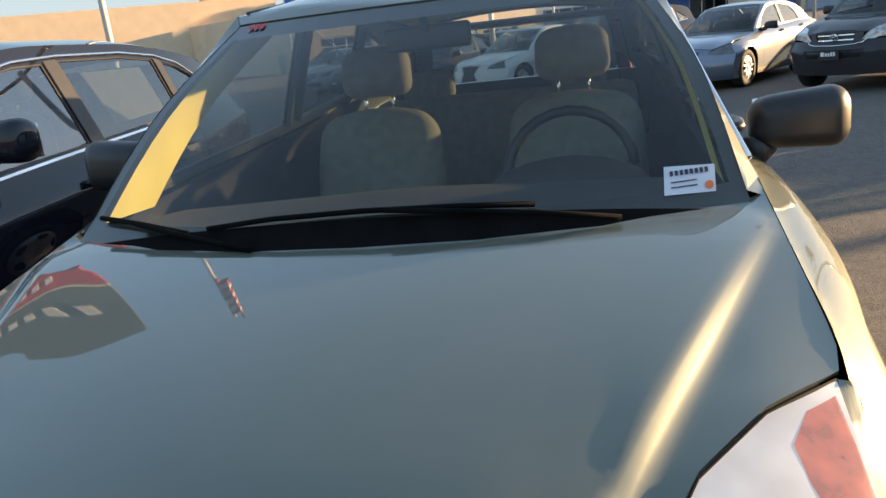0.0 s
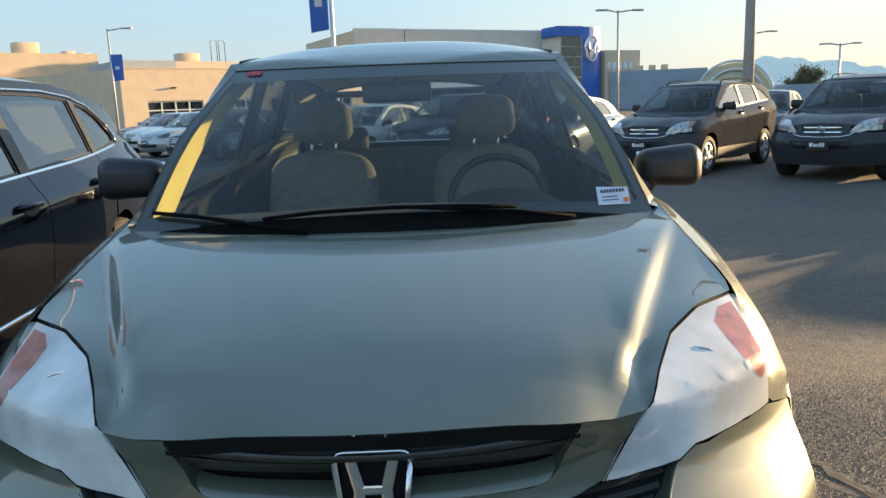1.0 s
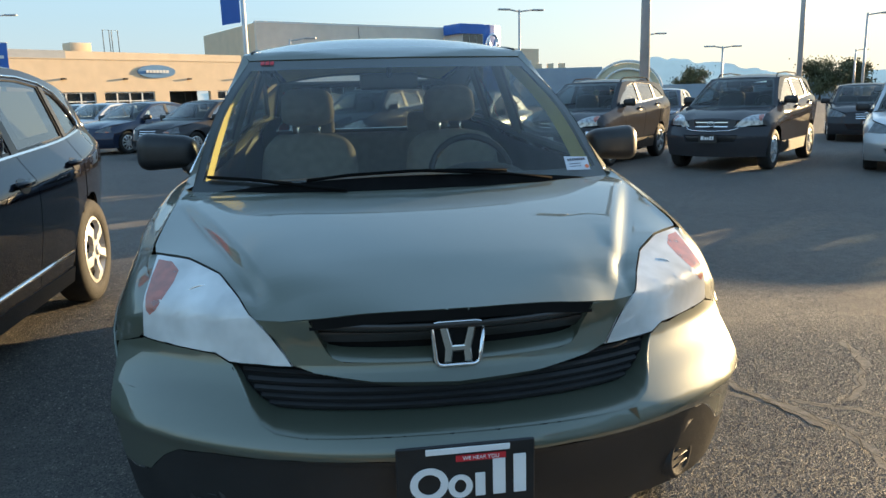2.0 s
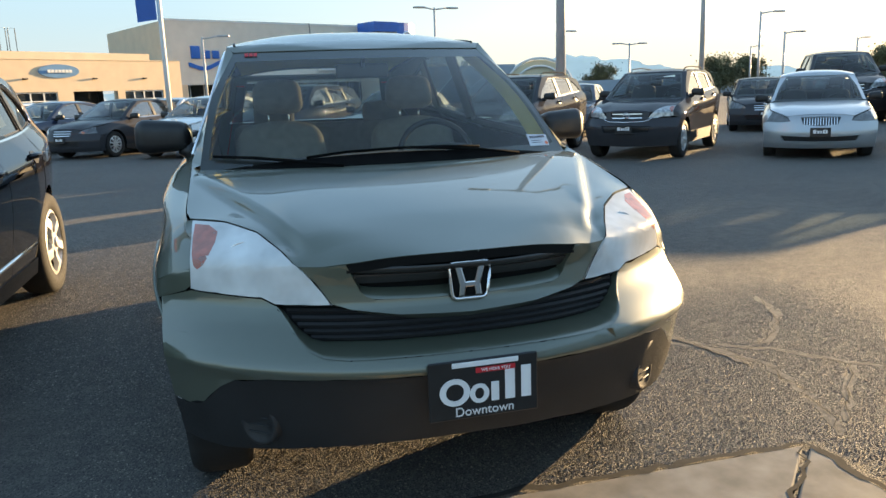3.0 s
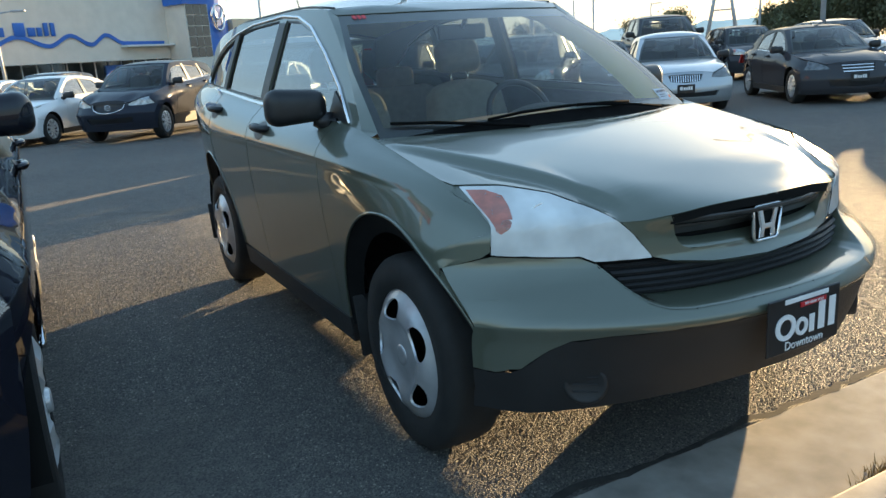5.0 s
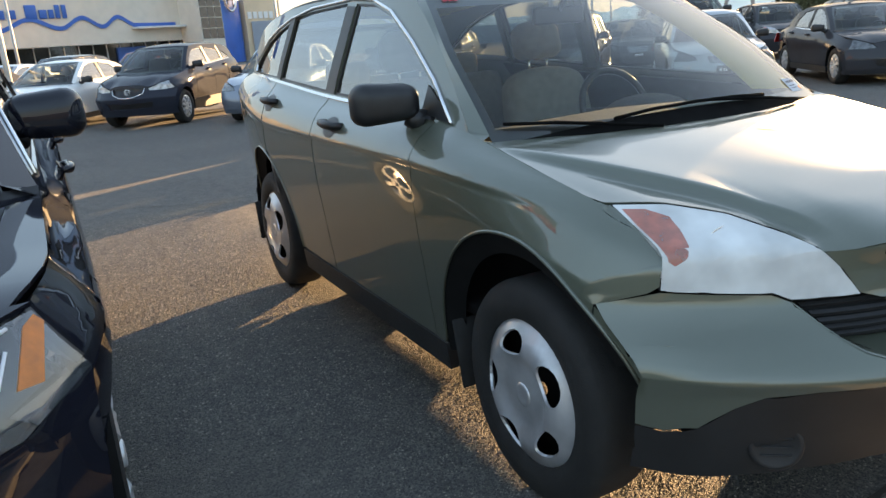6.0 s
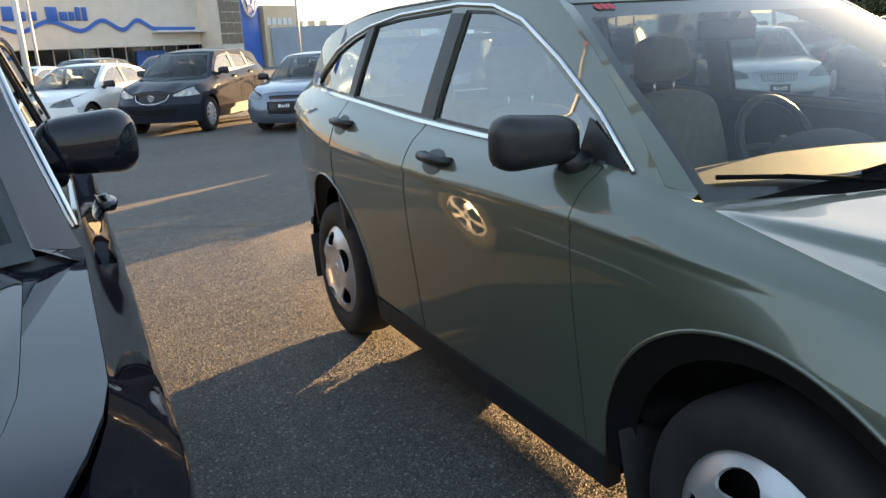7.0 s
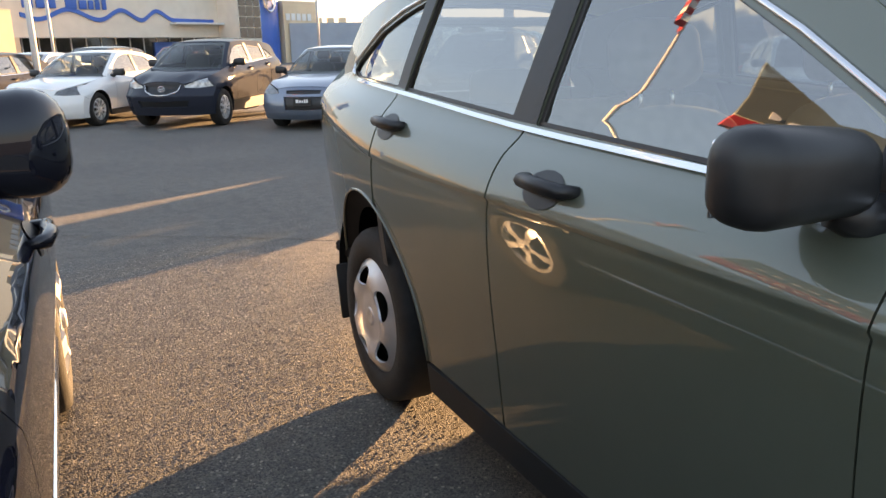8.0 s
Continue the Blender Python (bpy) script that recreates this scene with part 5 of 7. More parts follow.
BARK = material("grey_brown_bark", (0.12, 0.09, 0.06), 0.95, vary=0.3, scale=3, bump=0.6, bump_scale=20)


def tree_mesh(h, spread, seed, leaves=9000):
    """Trunk with limbs, and a crown of leaf clumps with gaps."""
    rnd = random.Random(seed)
    limbs = [tube_bm([(0, 0, 0), (0.1, 0.05, h * 0.25), (0.05, -0.1, h * 0.5), (0, 0, h * 0.8)], [0.16, 0.13, 0.09, 0.03], 8)]
    tips = []
    for k in range(9):
        a, e = rnd.uniform(0, 6.28), rnd.uniform(0.3, 1.0)
        st = Vector((0.05, 0, h * rnd.uniform(0.22, 0.6)))
        en = st + Vector((math.cos(a) * spread * rnd.uniform(0.5, 0.95), math.sin(a) * spread * rnd.uniform(0.5, 0.95), h * 0.30 * e))
        limbs.append(tube_bm([st, (st + en) / 2 + Vector((0, 0, 0.15)), en], [0.07, 0.05, 0.02], 6))
        tips += [en, (st + en) / 2 + Vector((0, 0, 0.3))]
    tips += [Vector((rnd.gauss(0, spread * 0.35), rnd.gauss(0, spread * 0.35), h * rnd.uniform(0.62, 0.95))) for _ in range(10)]
    tips += [Vector((rnd.gauss(0, spread * 0.5), rnd.gauss(0, spread * 0.5), h * rnd.uniform(0.2, 0.5))) for _ in range(8)]
    verts, faces = [], []
    for _ in range(leaves):
        c = rnd.choice(tips) + Vector((rnd.gauss(0, 0.33), rnd.gauss(0, 0.33), rnd.gauss(0, 0.26))) * (spread / 1.6)
        r = rnd.uniform(0.035, 0.09) * spread / 1.6
        q = Euler((rnd.uniform(0, 6.28), rnd.uniform(0, 6.28), 0)).to_matrix()
        k = len(verts)
        verts += [c + q @ Vector(p) * r for p in ((-1, -0.6, 0), (1, -0.5, 0.2), (0.7, 0.8, 0), (-0.8, 0.6, -0.2))]
        faces.append((k, k + 1, k + 2, k + 3))
    me = bpy.data.meshes.new("crown")
    me.from_pydata([tuple(v) for v in verts], [], faces)
    me.materials.append(LEAF)
    return join_bm(*limbs), me


def tree(h, spread, seed, label):
    ob = tagged(new("tree"), label, "tree", "trees at the lot's edge")
    trunk, crown = tree_mesh(h, spread, seed)
    link("trunk", trunk, BARK, ob)
    new("crown", crown).parent = ob
    return ob


models = [tree(5.2, 2.3, 1, "dusty green tree at the lot's far edge"), tree(4.2, 2.0, 2, "dusty green tree at the lot's far edge"), tree(6.0, 2.6, 3, "tall dusty green tree at the lot's far edge")]
rnd = random.Random(11)
n_t = 0
for az, d, k in [(38.6, 92, 1), (37.4, 86, 1), (36.2, 84, 0), (35.0, 76, 1), (33.9, 72, 0), (32.6, 67, 2), (31.0, 63, 0), (29.3, 58, 2), (27.4, 54, 2), (25.4, 52, 2), (34.4, 84, 2), (30.2, 70, 2), (55.2, 95, 1), (53.5, 100, 1), (63.5, 110, 1), (47.5, 115, 1), (45.0, 110, 0)]:
    m = pose(-0.4 + d * math.cos(radians(az)), -2.2 + d * math.sin(radians(az)), 0, 0, 0, rnd.uniform(0, 360))
    if n_t < 3 and k == n_t:
        models[k].matrix_world = m
        n_t += 1
    else:
        copy_thing(models[k], m)


def mirrored(half):
    """A closed outline from the half with x >= 0, which runs from the middle to the middle."""
    return half + [(-x, z) for x, z in half[::-1] if x > 1e-6]


STEEL_COVER = dict(spokes=5, thick=0.008, gap=0.60, r0=0.50, r1=0.87, inner=0.6, dish=0.034, round=(0.715, 0.165), turn=-0.40, step=0.02, wave=0.014, label="silver plastic wheel cover with five openings")
FIVE_SPOKE = dict(spokes=5, gap=0.72, r0=0.30, r1=0.90, inner=0.7, dish=0.02)
TEN_SPOKE = dict(spokes=10, gap=0.66, r0=0.30, r1=0.91, inner=0.6, dish=0.015)

COMPACT_SUV = dict(
    category="car", wb=2.62, hw=0.89, cf=0.35, fo=0.9, rw=0.345, ra=0.40, sill=0.46, low=0.25, seam=0.735, step=0.10,
    front=[(0.2, -0.74), (0.32, -0.80), (0.45, -0.862), (0.53, -0.885), (0.585, -0.899), (0.603, -0.899), (0.625, -0.872), (0.68, -0.82), (0.75, -0.765), (0.86, -0.752), (0.92, -0.64), (0.96, -0.55), (1.05, -0.40)],
    rear=[(0.25, 3.45), (0.5, 3.60), (0.8, 3.58), (1.1, 3.53), (1.25, 3.48), (1.5, 3.28), (1.6, 3.15)],
    section=[(-0.9, -0.068), (-0.6, -0.034), (-0.35, -0.008), (-0.2, 0.0), (-0.165, -0.004), (-0.13, -0.018), (-0.06, -0.055), (0.0, -0.115), (0.1, -0.15), (0.42, -0.27)],
    belt=[(-0.55, 0.86), (-0.3, 0.95), (0.0, 1.01), (0.3, 1.07), (0.45, 1.10), (1.65, 1.15), (2.45, 1.205), (3.4, 1.25)],
    hood=[(-0.8, 0.865), (-0.74, 0.895), (-0.5, 0.965), (-0.2, 1.02), (0.1, 1.06), (0.3, 1.08)],
    cowl=(0.08, 0.30), ws0=(0.13, 1.075), ws1=(0.90, 1.545), ws_edge=[(1.055, 0.725), (1.3, 0.645), (1.545, 0.53)],
    pillar=((0.36, 1.085), (1.02, 1.555)), rail=[(0.9, 1.54), (1.02, 1.555), (1.5, 1.585), (2.2, 1.585), (2.9, 1.54), (3.3, 1.47)],
    roof=[(0.85, 1.555), (0.95, 1.575), (1.5, 1.635), (2.2, 1.64), (3.0, 1.59), (3.4, 1.53)], tail_top=(3.22, 1.49),
    windows=[[(0.50, 1.115), (1.575, 1.163), (1.54, 1.545), (1.35, 1.53), (1.15, 1.475), (0.91, 1.352), (0.68, 1.225)],
             [(1.69, 1.168), (2.40, 1.215), (2.35, 1.525), (2.1, 1.545), (1.65, 1.553)],
             [(2.47, 1.222), (3.0, 1.245), (3.10, 1.262), (3.05, 1.30), (2.80, 1.415), (2.6, 1.47), (2.43, 1.505)]],
    posts=[[(1.575, 1.165), (1.685, 1.17), (1.645, 1.54), (1.545, 1.535)], [(2.395, 1.22), (2.465, 1.225), (2.425, 1.52), (2.345, 1.525)]],
    glass=[SIDE_GLASS, TINTED, TINTED, TINTED], doors=(0.58, 1.62, 2.45), handles=(1.37, 2.34), handle_drop=0.085,
    hl_top=(-0.29, 0.95), mirror=(0.90, 0.70, 1.165), mirror_size=(0.235, 0.12, 0.15), belt_chrome=3.05,
    headlight=[(0.75, 0.953), (0.762, 0.778), (0.69, 0.774), (0.565, 0.768), (0.53, 0.75), (0.46, 0.75), (0.38, 0.75), (0.42, 0.81), (0.475, 0.868), (0.51, 0.899), (0.56, 0.93), (0.65, 0.951)],
    amber=[(0.742, 0.945), (0.748, 0.915), (0.751, 0.880), (0.748, 0.848), (0.738, 0.838), (0.720, 0.852), (0.700, 0.882), (0.682, 0.908), (0.674, 0.930), (0.700, 0.944)],
    hood_front=[(0.0, 0.89), (0.2, 0.885), (0.33, 0.869), (0.40, 0.859), (0.466, 0.858), (0.478, 0.8715), (0.513, 0.9025), (0.562, 0.9325), (0.651, 0.9535), (0.758, 0.9565)],
    tail_lamp=[(0.585, 1.42), (0.63, 1.2), (0.70, 0.90), (0.60, 0.90), (0.56, 1.2), (0.53, 1.42)],
    rear_glass=(1.14, 1.46), seat_y=1.42, seat_z=0.72, rim=FIVE_SPOKE,
)


def simple_nose(s, grille, intake, grille_mat=BLACK, bars=0, chrome=False, upright=0):
    """Nose panels of a car seen from afar: bumper with its openings, grille and a plate."""
    sh = Shape(s)
    low, top = s["low"], s["seam"] + 0.012
    edge = [(sh.x(-0.37, low + (top - low) * i / 6), low + (top - low) * i / 6) for i in range(7)]
    hl = s["headlight"]
    inner = min(hl, key=lambda p: p[0])
    under = sorted([p for p in hl if p[1] <= inner[1] + 0.01 and p[0] > inner[0]], key=lambda p: -p[0])
    up = [(x, z - 0.006) for x, z in s["hood_front"] if x <= inner[0] + 0.06]
    half = [(0, low)] + edge + [(p[0], p[1] - 0.004) for p in under] + [(inner[0] - 0.004, inner[1])] + up[::-1]
    outer = mirrored(half)
    gr, it = mirrored(grille), mirrored(intake)
    nose = [("front_bumper", [outer, gr, it], None, 0.0, ""), ("grille", [gr], grille_mat, -0.025, "dark grille"), ("lower_intake", [it], BLACK, -0.03, "")]
    zs_ = [z for _, z in grille]
    for b in range(bars):
        z = min(zs_) + (max(zs_) - min(zs_)) * (b + 0.5) / bars
        xw = max(x for x, _ in grille) * 0.9
        nose.append(("grille_bar", [[(-xw, z - 0.008), (xw, z - 0.008), (xw, z + 0.008), (-xw, z + 0.008)]], CHROME if chrome else BLACK, -0.01, ""))
    for b in range(upright):
        xw = max(x for x, _ in grille) * 0.88
        x = -xw + 2 * xw * (b + 0.5) / upright
        nose.append(("grille_bar", [[(x - 0.007, min(zs_) + 0.015), (x + 0.007, min(zs_) + 0.015), (x + 0.007, max(zs_) - 0.015), (x - 0.007, max(zs_) - 0.015)]], CHROME, -0.008, ""))
    return nose


def reshape(base, **over):
    """A car of another kind from the numbers of a base one."""
    s = dict(base)
    s.update(over)
    return s


nose_line = curve_fn([(0.0, 0.889), (0.1, 0.888), (0.2, 0.884), (0.33, 0.869), (0.40, 0.859), (0.458, 0.858), (0.478, 0.8715), (0.513, 0.9025), (0.562, 0.9325), (0.651, 0.9535), (0.758, 0.9565)])
HERO = reshape(COMPACT_SUV, hood_front=[(x / 100, nose_line(x / 100)) for x in range(0, 34, 3)] + COMPACT_SUV["hood_front"][3:], hood_edge=[(-0.70, 0.838), (-0.66, 0.853), (-0.564, 0.894), (-0.469, 0.924), (-0.362, 0.944), (-0.27, 0.957), (0.0, 1.01), (0.3, 1.07), (0.45, 1.10)],
    hood=[(-0.82, 0.884), (-0.79, 0.891), (-0.76, 0.899), (-0.71, 0.912), (-0.66, 0.925), (-0.5, 0.966), (-0.2, 1.02), (0.1, 1.06), (0.3, 1.08)],
    front=[(0.2, -0.74), (0.32, -0.80), (0.45, -0.855), (0.53, -0.880), (0.57, -0.896), (0.590, -0.911), (0.602, -0.916), (0.612, -0.911), (0.637, -0.887), (0.66, -0.857), (0.71, -0.790), (0.75, -0.763), (0.86, -0.752), (0.92, -0.64), (0.96, -0.55), (1.05, -0.40)], nose_bump=0.075, hood_flange=0.006, soft_tip=-0.55,
    fold=[(-0.55, 0.83), (-0.3, 0.915), (-0.24, 0.928), (0.0, 0.952), (0.35, 0.974), (0.8, 0.985), (2.0, 0.988), (2.45, 0.998), (2.8, 1.04), (3.4, 1.12)],
    folded=[(-0.9, -0.070), (-0.6, -0.036), (-0.35, -0.010), (-0.24, -0.005), (-0.19, -0.006), (-0.172, -0.009), (-0.16, 0.0), (-0.148, -0.003), (-0.10, -0.024), (-0.06, -0.052), (0.0, -0.115), (0.1, -0.15), (0.42, -0.27)], window_chrome=[(0.47, 1.105), (0.66, 1.235), (0.90, 1.37), (1.15, 1.492), (1.35, 1.547), (1.6, 1.569), (2.1, 1.560), (2.4, 1.527), (2.62, 1.485), (2.82, 1.43), (3.08, 1.305), (3.115, 1.272), (3.06, 1.252)], step=0.035, hood_step=(0.012, 0.035), low=0.345, wrap={"front_bumper": (0.46, 0.731), "lower_bumper": (0.345, 0.456)}, ridge=0.006, nose_reach=0.2, wheel_in=0.055, ra=0.50, seam_drop=0.03, fc=2.0, cn=1.0, sill_low=0.232, seat_z=0.57, wheel_z=1.01, crease=(0.678, 0.42), ws1=(0.865, 1.522), roof=[(0.80, 1.498), (0.865, 1.526), (1.0, 1.574), (1.3, 1.634), (1.7, 1.660), (2.2, 1.658), (3.0, 1.595), (3.4, 1.53)], trim_mat=BEIGE, pillar_trim_width=0.21, driver_mirror=(0.93, 0.71, 1.138), fine=0.012, sail=[(0.46, 1.105), (0.69, 1.126), (0.69, 1.222)], glass=[CLEAR_GLASS, PRIVACY, PRIVACY, SIDE_GLASS],
    ws_edge=[(1.055, 0.745), (1.3, 0.695), (1.522, 0.585)], rim=STEEL_COVER, rim_mat=COVER_SILVER, fall=0.042, fall_share=0.85, lens=LENS, seat_mat=CLOTH, sill_mat=PLASTIC, sill=0.335, handle_mat=BLACK, mirror_mat=BLACK)
GRILLE = [(x / 100, nose_line(x / 100) - 0.003) for x in range(0, 33, 4)] + [(0.334, 0.858), (0.30, 0.785), (0.285, 0.770), (0.26, 0.761), (0, 0.756)]
FRAME_OUT = [(x / 100, nose_line(x / 100) - 0.0015) for x in range(0, 46, 3)] + [(0.458, 0.856), (0.414, 0.806), (0.380, 0.753), (0.33, 0.737), (0.2, 0.721), (0, 0.714)]


def eased(pts, n=4):
    """A line with more points between its corners."""
    return [(a + (c - a) * i / n, b + (d - b) * i / n) for (a, b), (c, d) in zip(pts, pts[1:]) for i in range(n)] + [pts[-1]]


# front edge of the bumper's shelf, and the foot of the lower grille at its back
LIP = [(0, 0.637), (0.1, 0.637), (0.2, 0.636), (0.3, 0.634), (0.36, 0.633), (0.42, 0.637), (0.455, 0.650), (0.478, 0.670), (0.498, 0.700), (0.514, 0.725), (0.528, 0.744)]
LIP = eased(LIP)
FOOT = [(0, 0.645), (0.1, 0.645), (0.2, 0.645), (0.3, 0.645), (0.355, 0.645), (0.410, 0.646), (0.440, 0.657), (0.465, 0.676), (0.488, 0.703), (0.506, 0.727), (0.524, 0.744)]
FOOT = eased(FOOT)
INTAKE = [(0, 0.711), (0.2, 0.718), (0.33, 0.734), (0.382, 0.748)] + FOOT[::-1]


def hero_nose():
    sh = Shape(HERO)
    e = lambda z: (sh.x(-0.37, z), z)
    bumper = LIP + [(0.565, 0.763), (0.69, 0.769), (0.762, 0.773), e(0.735), e(0.66), e(0.60), e(0.53), e(0.46),
              (0.80, 0.452), (0.75, 0.468), (0.70, 0.530), (0.655, 0.562), (0.553, 0.575), (0.355, 0.584), (0.17, 0.587), (0, 0.588)]
    dark = [(0, 0.5868), (0.17, 0.5858), (0.355, 0.5828), (0.553, 0.5738), (0.655, 0.5608), (0.70, 0.5285), (0.75, 0.4665), (0.80, 0.448), e(0.456), e(0.38), e(0.32), (0.70, 0.31), (0.45, 0.344), (0.23, 0.365), (0, 0.37)]
    right = [p for p in FRAME_OUT if p[0] > 0.345 or p[1] < 0.80]
    inner = [p for p in GRILLE if p[0] > 0.33 or p[1] < 0.80]
    band = [(0.338, nose_line(0.338) - 0.0015)] + right
    surround = band + [(-x, z) for x, z in band[-2::-1]] + [(-x, z) for x, z in inner] + inner[-2::-1]
    return [("grille_surround", [surround], None, 0.0, ""), ("grille", [mirrored(GRILLE)], DEEP, -0.045, "deep black grille opening"),
            ("front_bumper", [mirrored(bumper)], None, 0.0, ""),
            ("lower_bumper", [mirrored(dark)], PLASTIC, 0.0, "dark grey plastic lower bumper")]


HERO["nose"] = hero_nose()
hero = car("compact_suv", HERO, GREEN, "grey-green metallic compact SUV with hazed headlights, parked", pose(0, 0, 0))

SUV = reshape(COMPACT_SUV, step=0.12, lens=LAMP_SILVER)
SUV["nose"] = simple_nose(SUV, [(0, 0.86), (0.3, 0.85), (0.27, 0.74), (0, 0.72)], [(0, 0.62), (0.45, 0.62), (0.4, 0.5), (0, 0.48)], bars=2, chrome=True)
SEDAN = reshape(
    COMPACT_SUV, step=0.12, wb=2.75, rw=0.325, ra=0.37, sill=0.30, low=0.19, seam=0.60, hw=0.90,
    front=[(0.15, -0.82), (0.3, -0.92), (0.45, -0.94), (0.55, -0.91), (0.65, -0.87), (0.75, -0.80), (0.82, -0.66), (0.9, -0.5)],
    rear=[(0.2, 3.65), (0.5, 3.80), (0.85, 3.75), (0.95, 3.62), (1.0, 3.2), (1.2, 2.85), (1.36, 2.45), (1.42, 2.2)],
    belt=[(-0.55, 0.72), (-0.3, 0.80), (0.0, 0.86), (0.3, 0.91), (0.5, 0.935), (1.65, 0.97), (2.45, 1.0), (3.6, 1.0)],
    hood=[(-0.86, 0.70), (-0.8, 0.745), (-0.5, 0.85), (-0.2, 0.90), (0.1, 0.935), (0.4, 0.955)],
    cowl=(0.22, 0.42), ws0=(0.30, 0.965), ws1=(1.10, 1.385), ws_edge=[(0.94, 0.72), (1.2, 0.63), (1.385, 0.52)],
    pillar=((0.46, 0.935), (1.20, 1.375)), rail=[(1.1, 1.36), (1.20, 1.375), (1.5, 1.40), (2.0, 1.395), (2.4, 1.33), (2.6, 1.28)],
    roof=[(1.0, 1.385), (1.15, 1.41), (1.5, 1.45), (2.0, 1.45), (2.4, 1.40), (2.7, 1.34)], tail_top=(2.42, 1.33), fo=0.93,
    windows=[[(0.66, 0.965), (1.62, 0.995), (1.60, 1.36), (1.4, 1.355), (1.15, 1.30), (0.9, 1.16)], [(1.72, 1.0), (2.45, 1.02), (2.35, 1.18), (2.15, 1.30), (1.68, 1.36)]],
    posts=[[(1.625, 0.99), (1.715, 0.995), (1.675, 1.365), (1.605, 1.365)]], glass=[SIDE_GLASS, SIDE_GLASS, TINTED],
    doors=(0.60, 1.67, 2.52), handles=(1.42, 2.35), hl_top=(-0.29, 0.80), mirror=(0.93, 0.68, 1.0), belt_chrome=2.5,
    headlight=[(0.74, 0.79), (0.83, 0.63), (0.62, 0.625), (0.46, 0.64), (0.50, 0.69), (0.62, 0.75)], amber=None,
    hood_front=[(0.0, 0.752), (0.25, 0.748), (0.42, 0.73), (0.50, 0.72), (0.62, 0.765), (0.73, 0.806)],
    tail_lamp=[(0.78, 0.9), (0.83, 0.7), (0.55, 0.7), (0.5, 0.88)], rear_glass=(1.03, 1.33), rear_post=0.12, seat_y=1.5, seat_z=0.52, rim=TEN_SPOKE,
)
SEDAN["nose"] = simple_nose(SEDAN, [(0, 0.72), (0.3, 0.71), (0.26, 0.58), (0, 0.56)], [(0, 0.44), (0.5, 0.45), (0.45, 0.33), (0, 0.32)], bars=3, chrome=True)

# ---- the rows of cars ----
ROW = radians(-34.0)


def bay(u, v=0.0, turn=0.0):
    """The pose of a car in the far row: u metres along it, v behind its front line."""
    x, y = 0.45 + u * math.cos(ROW) - v * math.sin(ROW), 15.2 + u * math.sin(ROW) + v * math.cos(ROW)
    return pose(x, y, 0, 0, 0, math.degrees(ROW) + turn)


def spot(x, y, turn=0.0):
    return pose(x, y, 0, 0, 0, math.degrees(ROW) + turn)


SILVER = paint("silver_paint", (0.42, 0.44, 0.46), 0.6, 0.35)
WHITE = paint("white_paint", (0.75, 0.75, 0.73), 0.0, 0.4, 0.05)
GREY = paint("dark_grey_paint", (0.042, 0.042, 0.047), 0.0, 0.5, 0.015, 0.5)
NAVY = paint("dark_blue_paint", (0.02, 0.03, 0.06), 0.2, 0.3, 0.03)
CHARCOAL = paint("charcoal_paint", (0.022, 0.026, 0.038), 0.0, 0.45, 0.01, 0.5)
BLUE_GREY = paint("blue_grey_paint", (0.14, 0.18, 0.24), 0.6, 0.35)
RED = paint("red_paint", (0.25, 0.02, 0.02), 0.2, 0.3)


def front_plate(root, s, z, bars=True, emblem=None):
    """A black dealer plate with white unreadable bars, and a plain chrome emblem above it."""
    sh = Shape(s)
    y = sh.f(0.14, z) - 0.02
    plate = link("front_plate", box_bm(0.31, 0.012, 0.155, (0, y, z), 0.004, 1), BLACK, root, "black dealer plate", smooth=False)
    if bars:
        for x, w, h in ((-0.085, 0.05, 0.06), (-0.03, 0.035, 0.045), (0.01, 0.025, 0.045), (0.05, 0.03, 0.06), (0.09, 0.03, 0.06)):
            link("plate_bar", box_bm(w, 0.004, h, (x, y - 0.009, z + 0.005 + (h - 0.045) / 2)), PLATE_WHITE, plate, smooth=False)
    if emblem:
        ye = sh.f(0, emblem) - 0.012
        ring = [(0.055 * math.cos(a), ye, emblem + 0.045 * math.sin(a)) for a in [2 * math.pi * i / 20 for i in range(21)]]
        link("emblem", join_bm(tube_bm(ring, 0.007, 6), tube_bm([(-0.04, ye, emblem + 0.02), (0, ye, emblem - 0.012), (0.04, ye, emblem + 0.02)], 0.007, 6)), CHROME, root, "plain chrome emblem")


PLATE_WHITE = material("white_print", (0.75, 0.75, 0.75), 0.5, vary=0.05)
ROWS_OF_CARS = "row of parked cars"
suv = car("compact_suv", SUV, GREY, "dark grey compact SUV with a chrome-barred grille", bay(7.95, -0.7, -12), ROWS_OF_CARS)
front_plate(suv, SUV, 0.56, True, 0.80)
vs = Shape(SUV)
link("chrome_grille_arc", tube_bm([(x, vs.f(x, z) - 0.010, z) for x, z in ((-0.45, 0.765), (-0.40, 0.715), (-0.30, 0.69), (0, 0.68), (0.30, 0.69), (0.40, 0.715), (0.45, 0.765))], 0.010, 6), CHROME, suv)
sedan = car("sedan", SEDAN, SILVER, "silver sedan parked facing the aisle", bay(11.0, -0.6), ROWS_OF_CARS)
front_plate(sedan, SEDAN, 0.48)
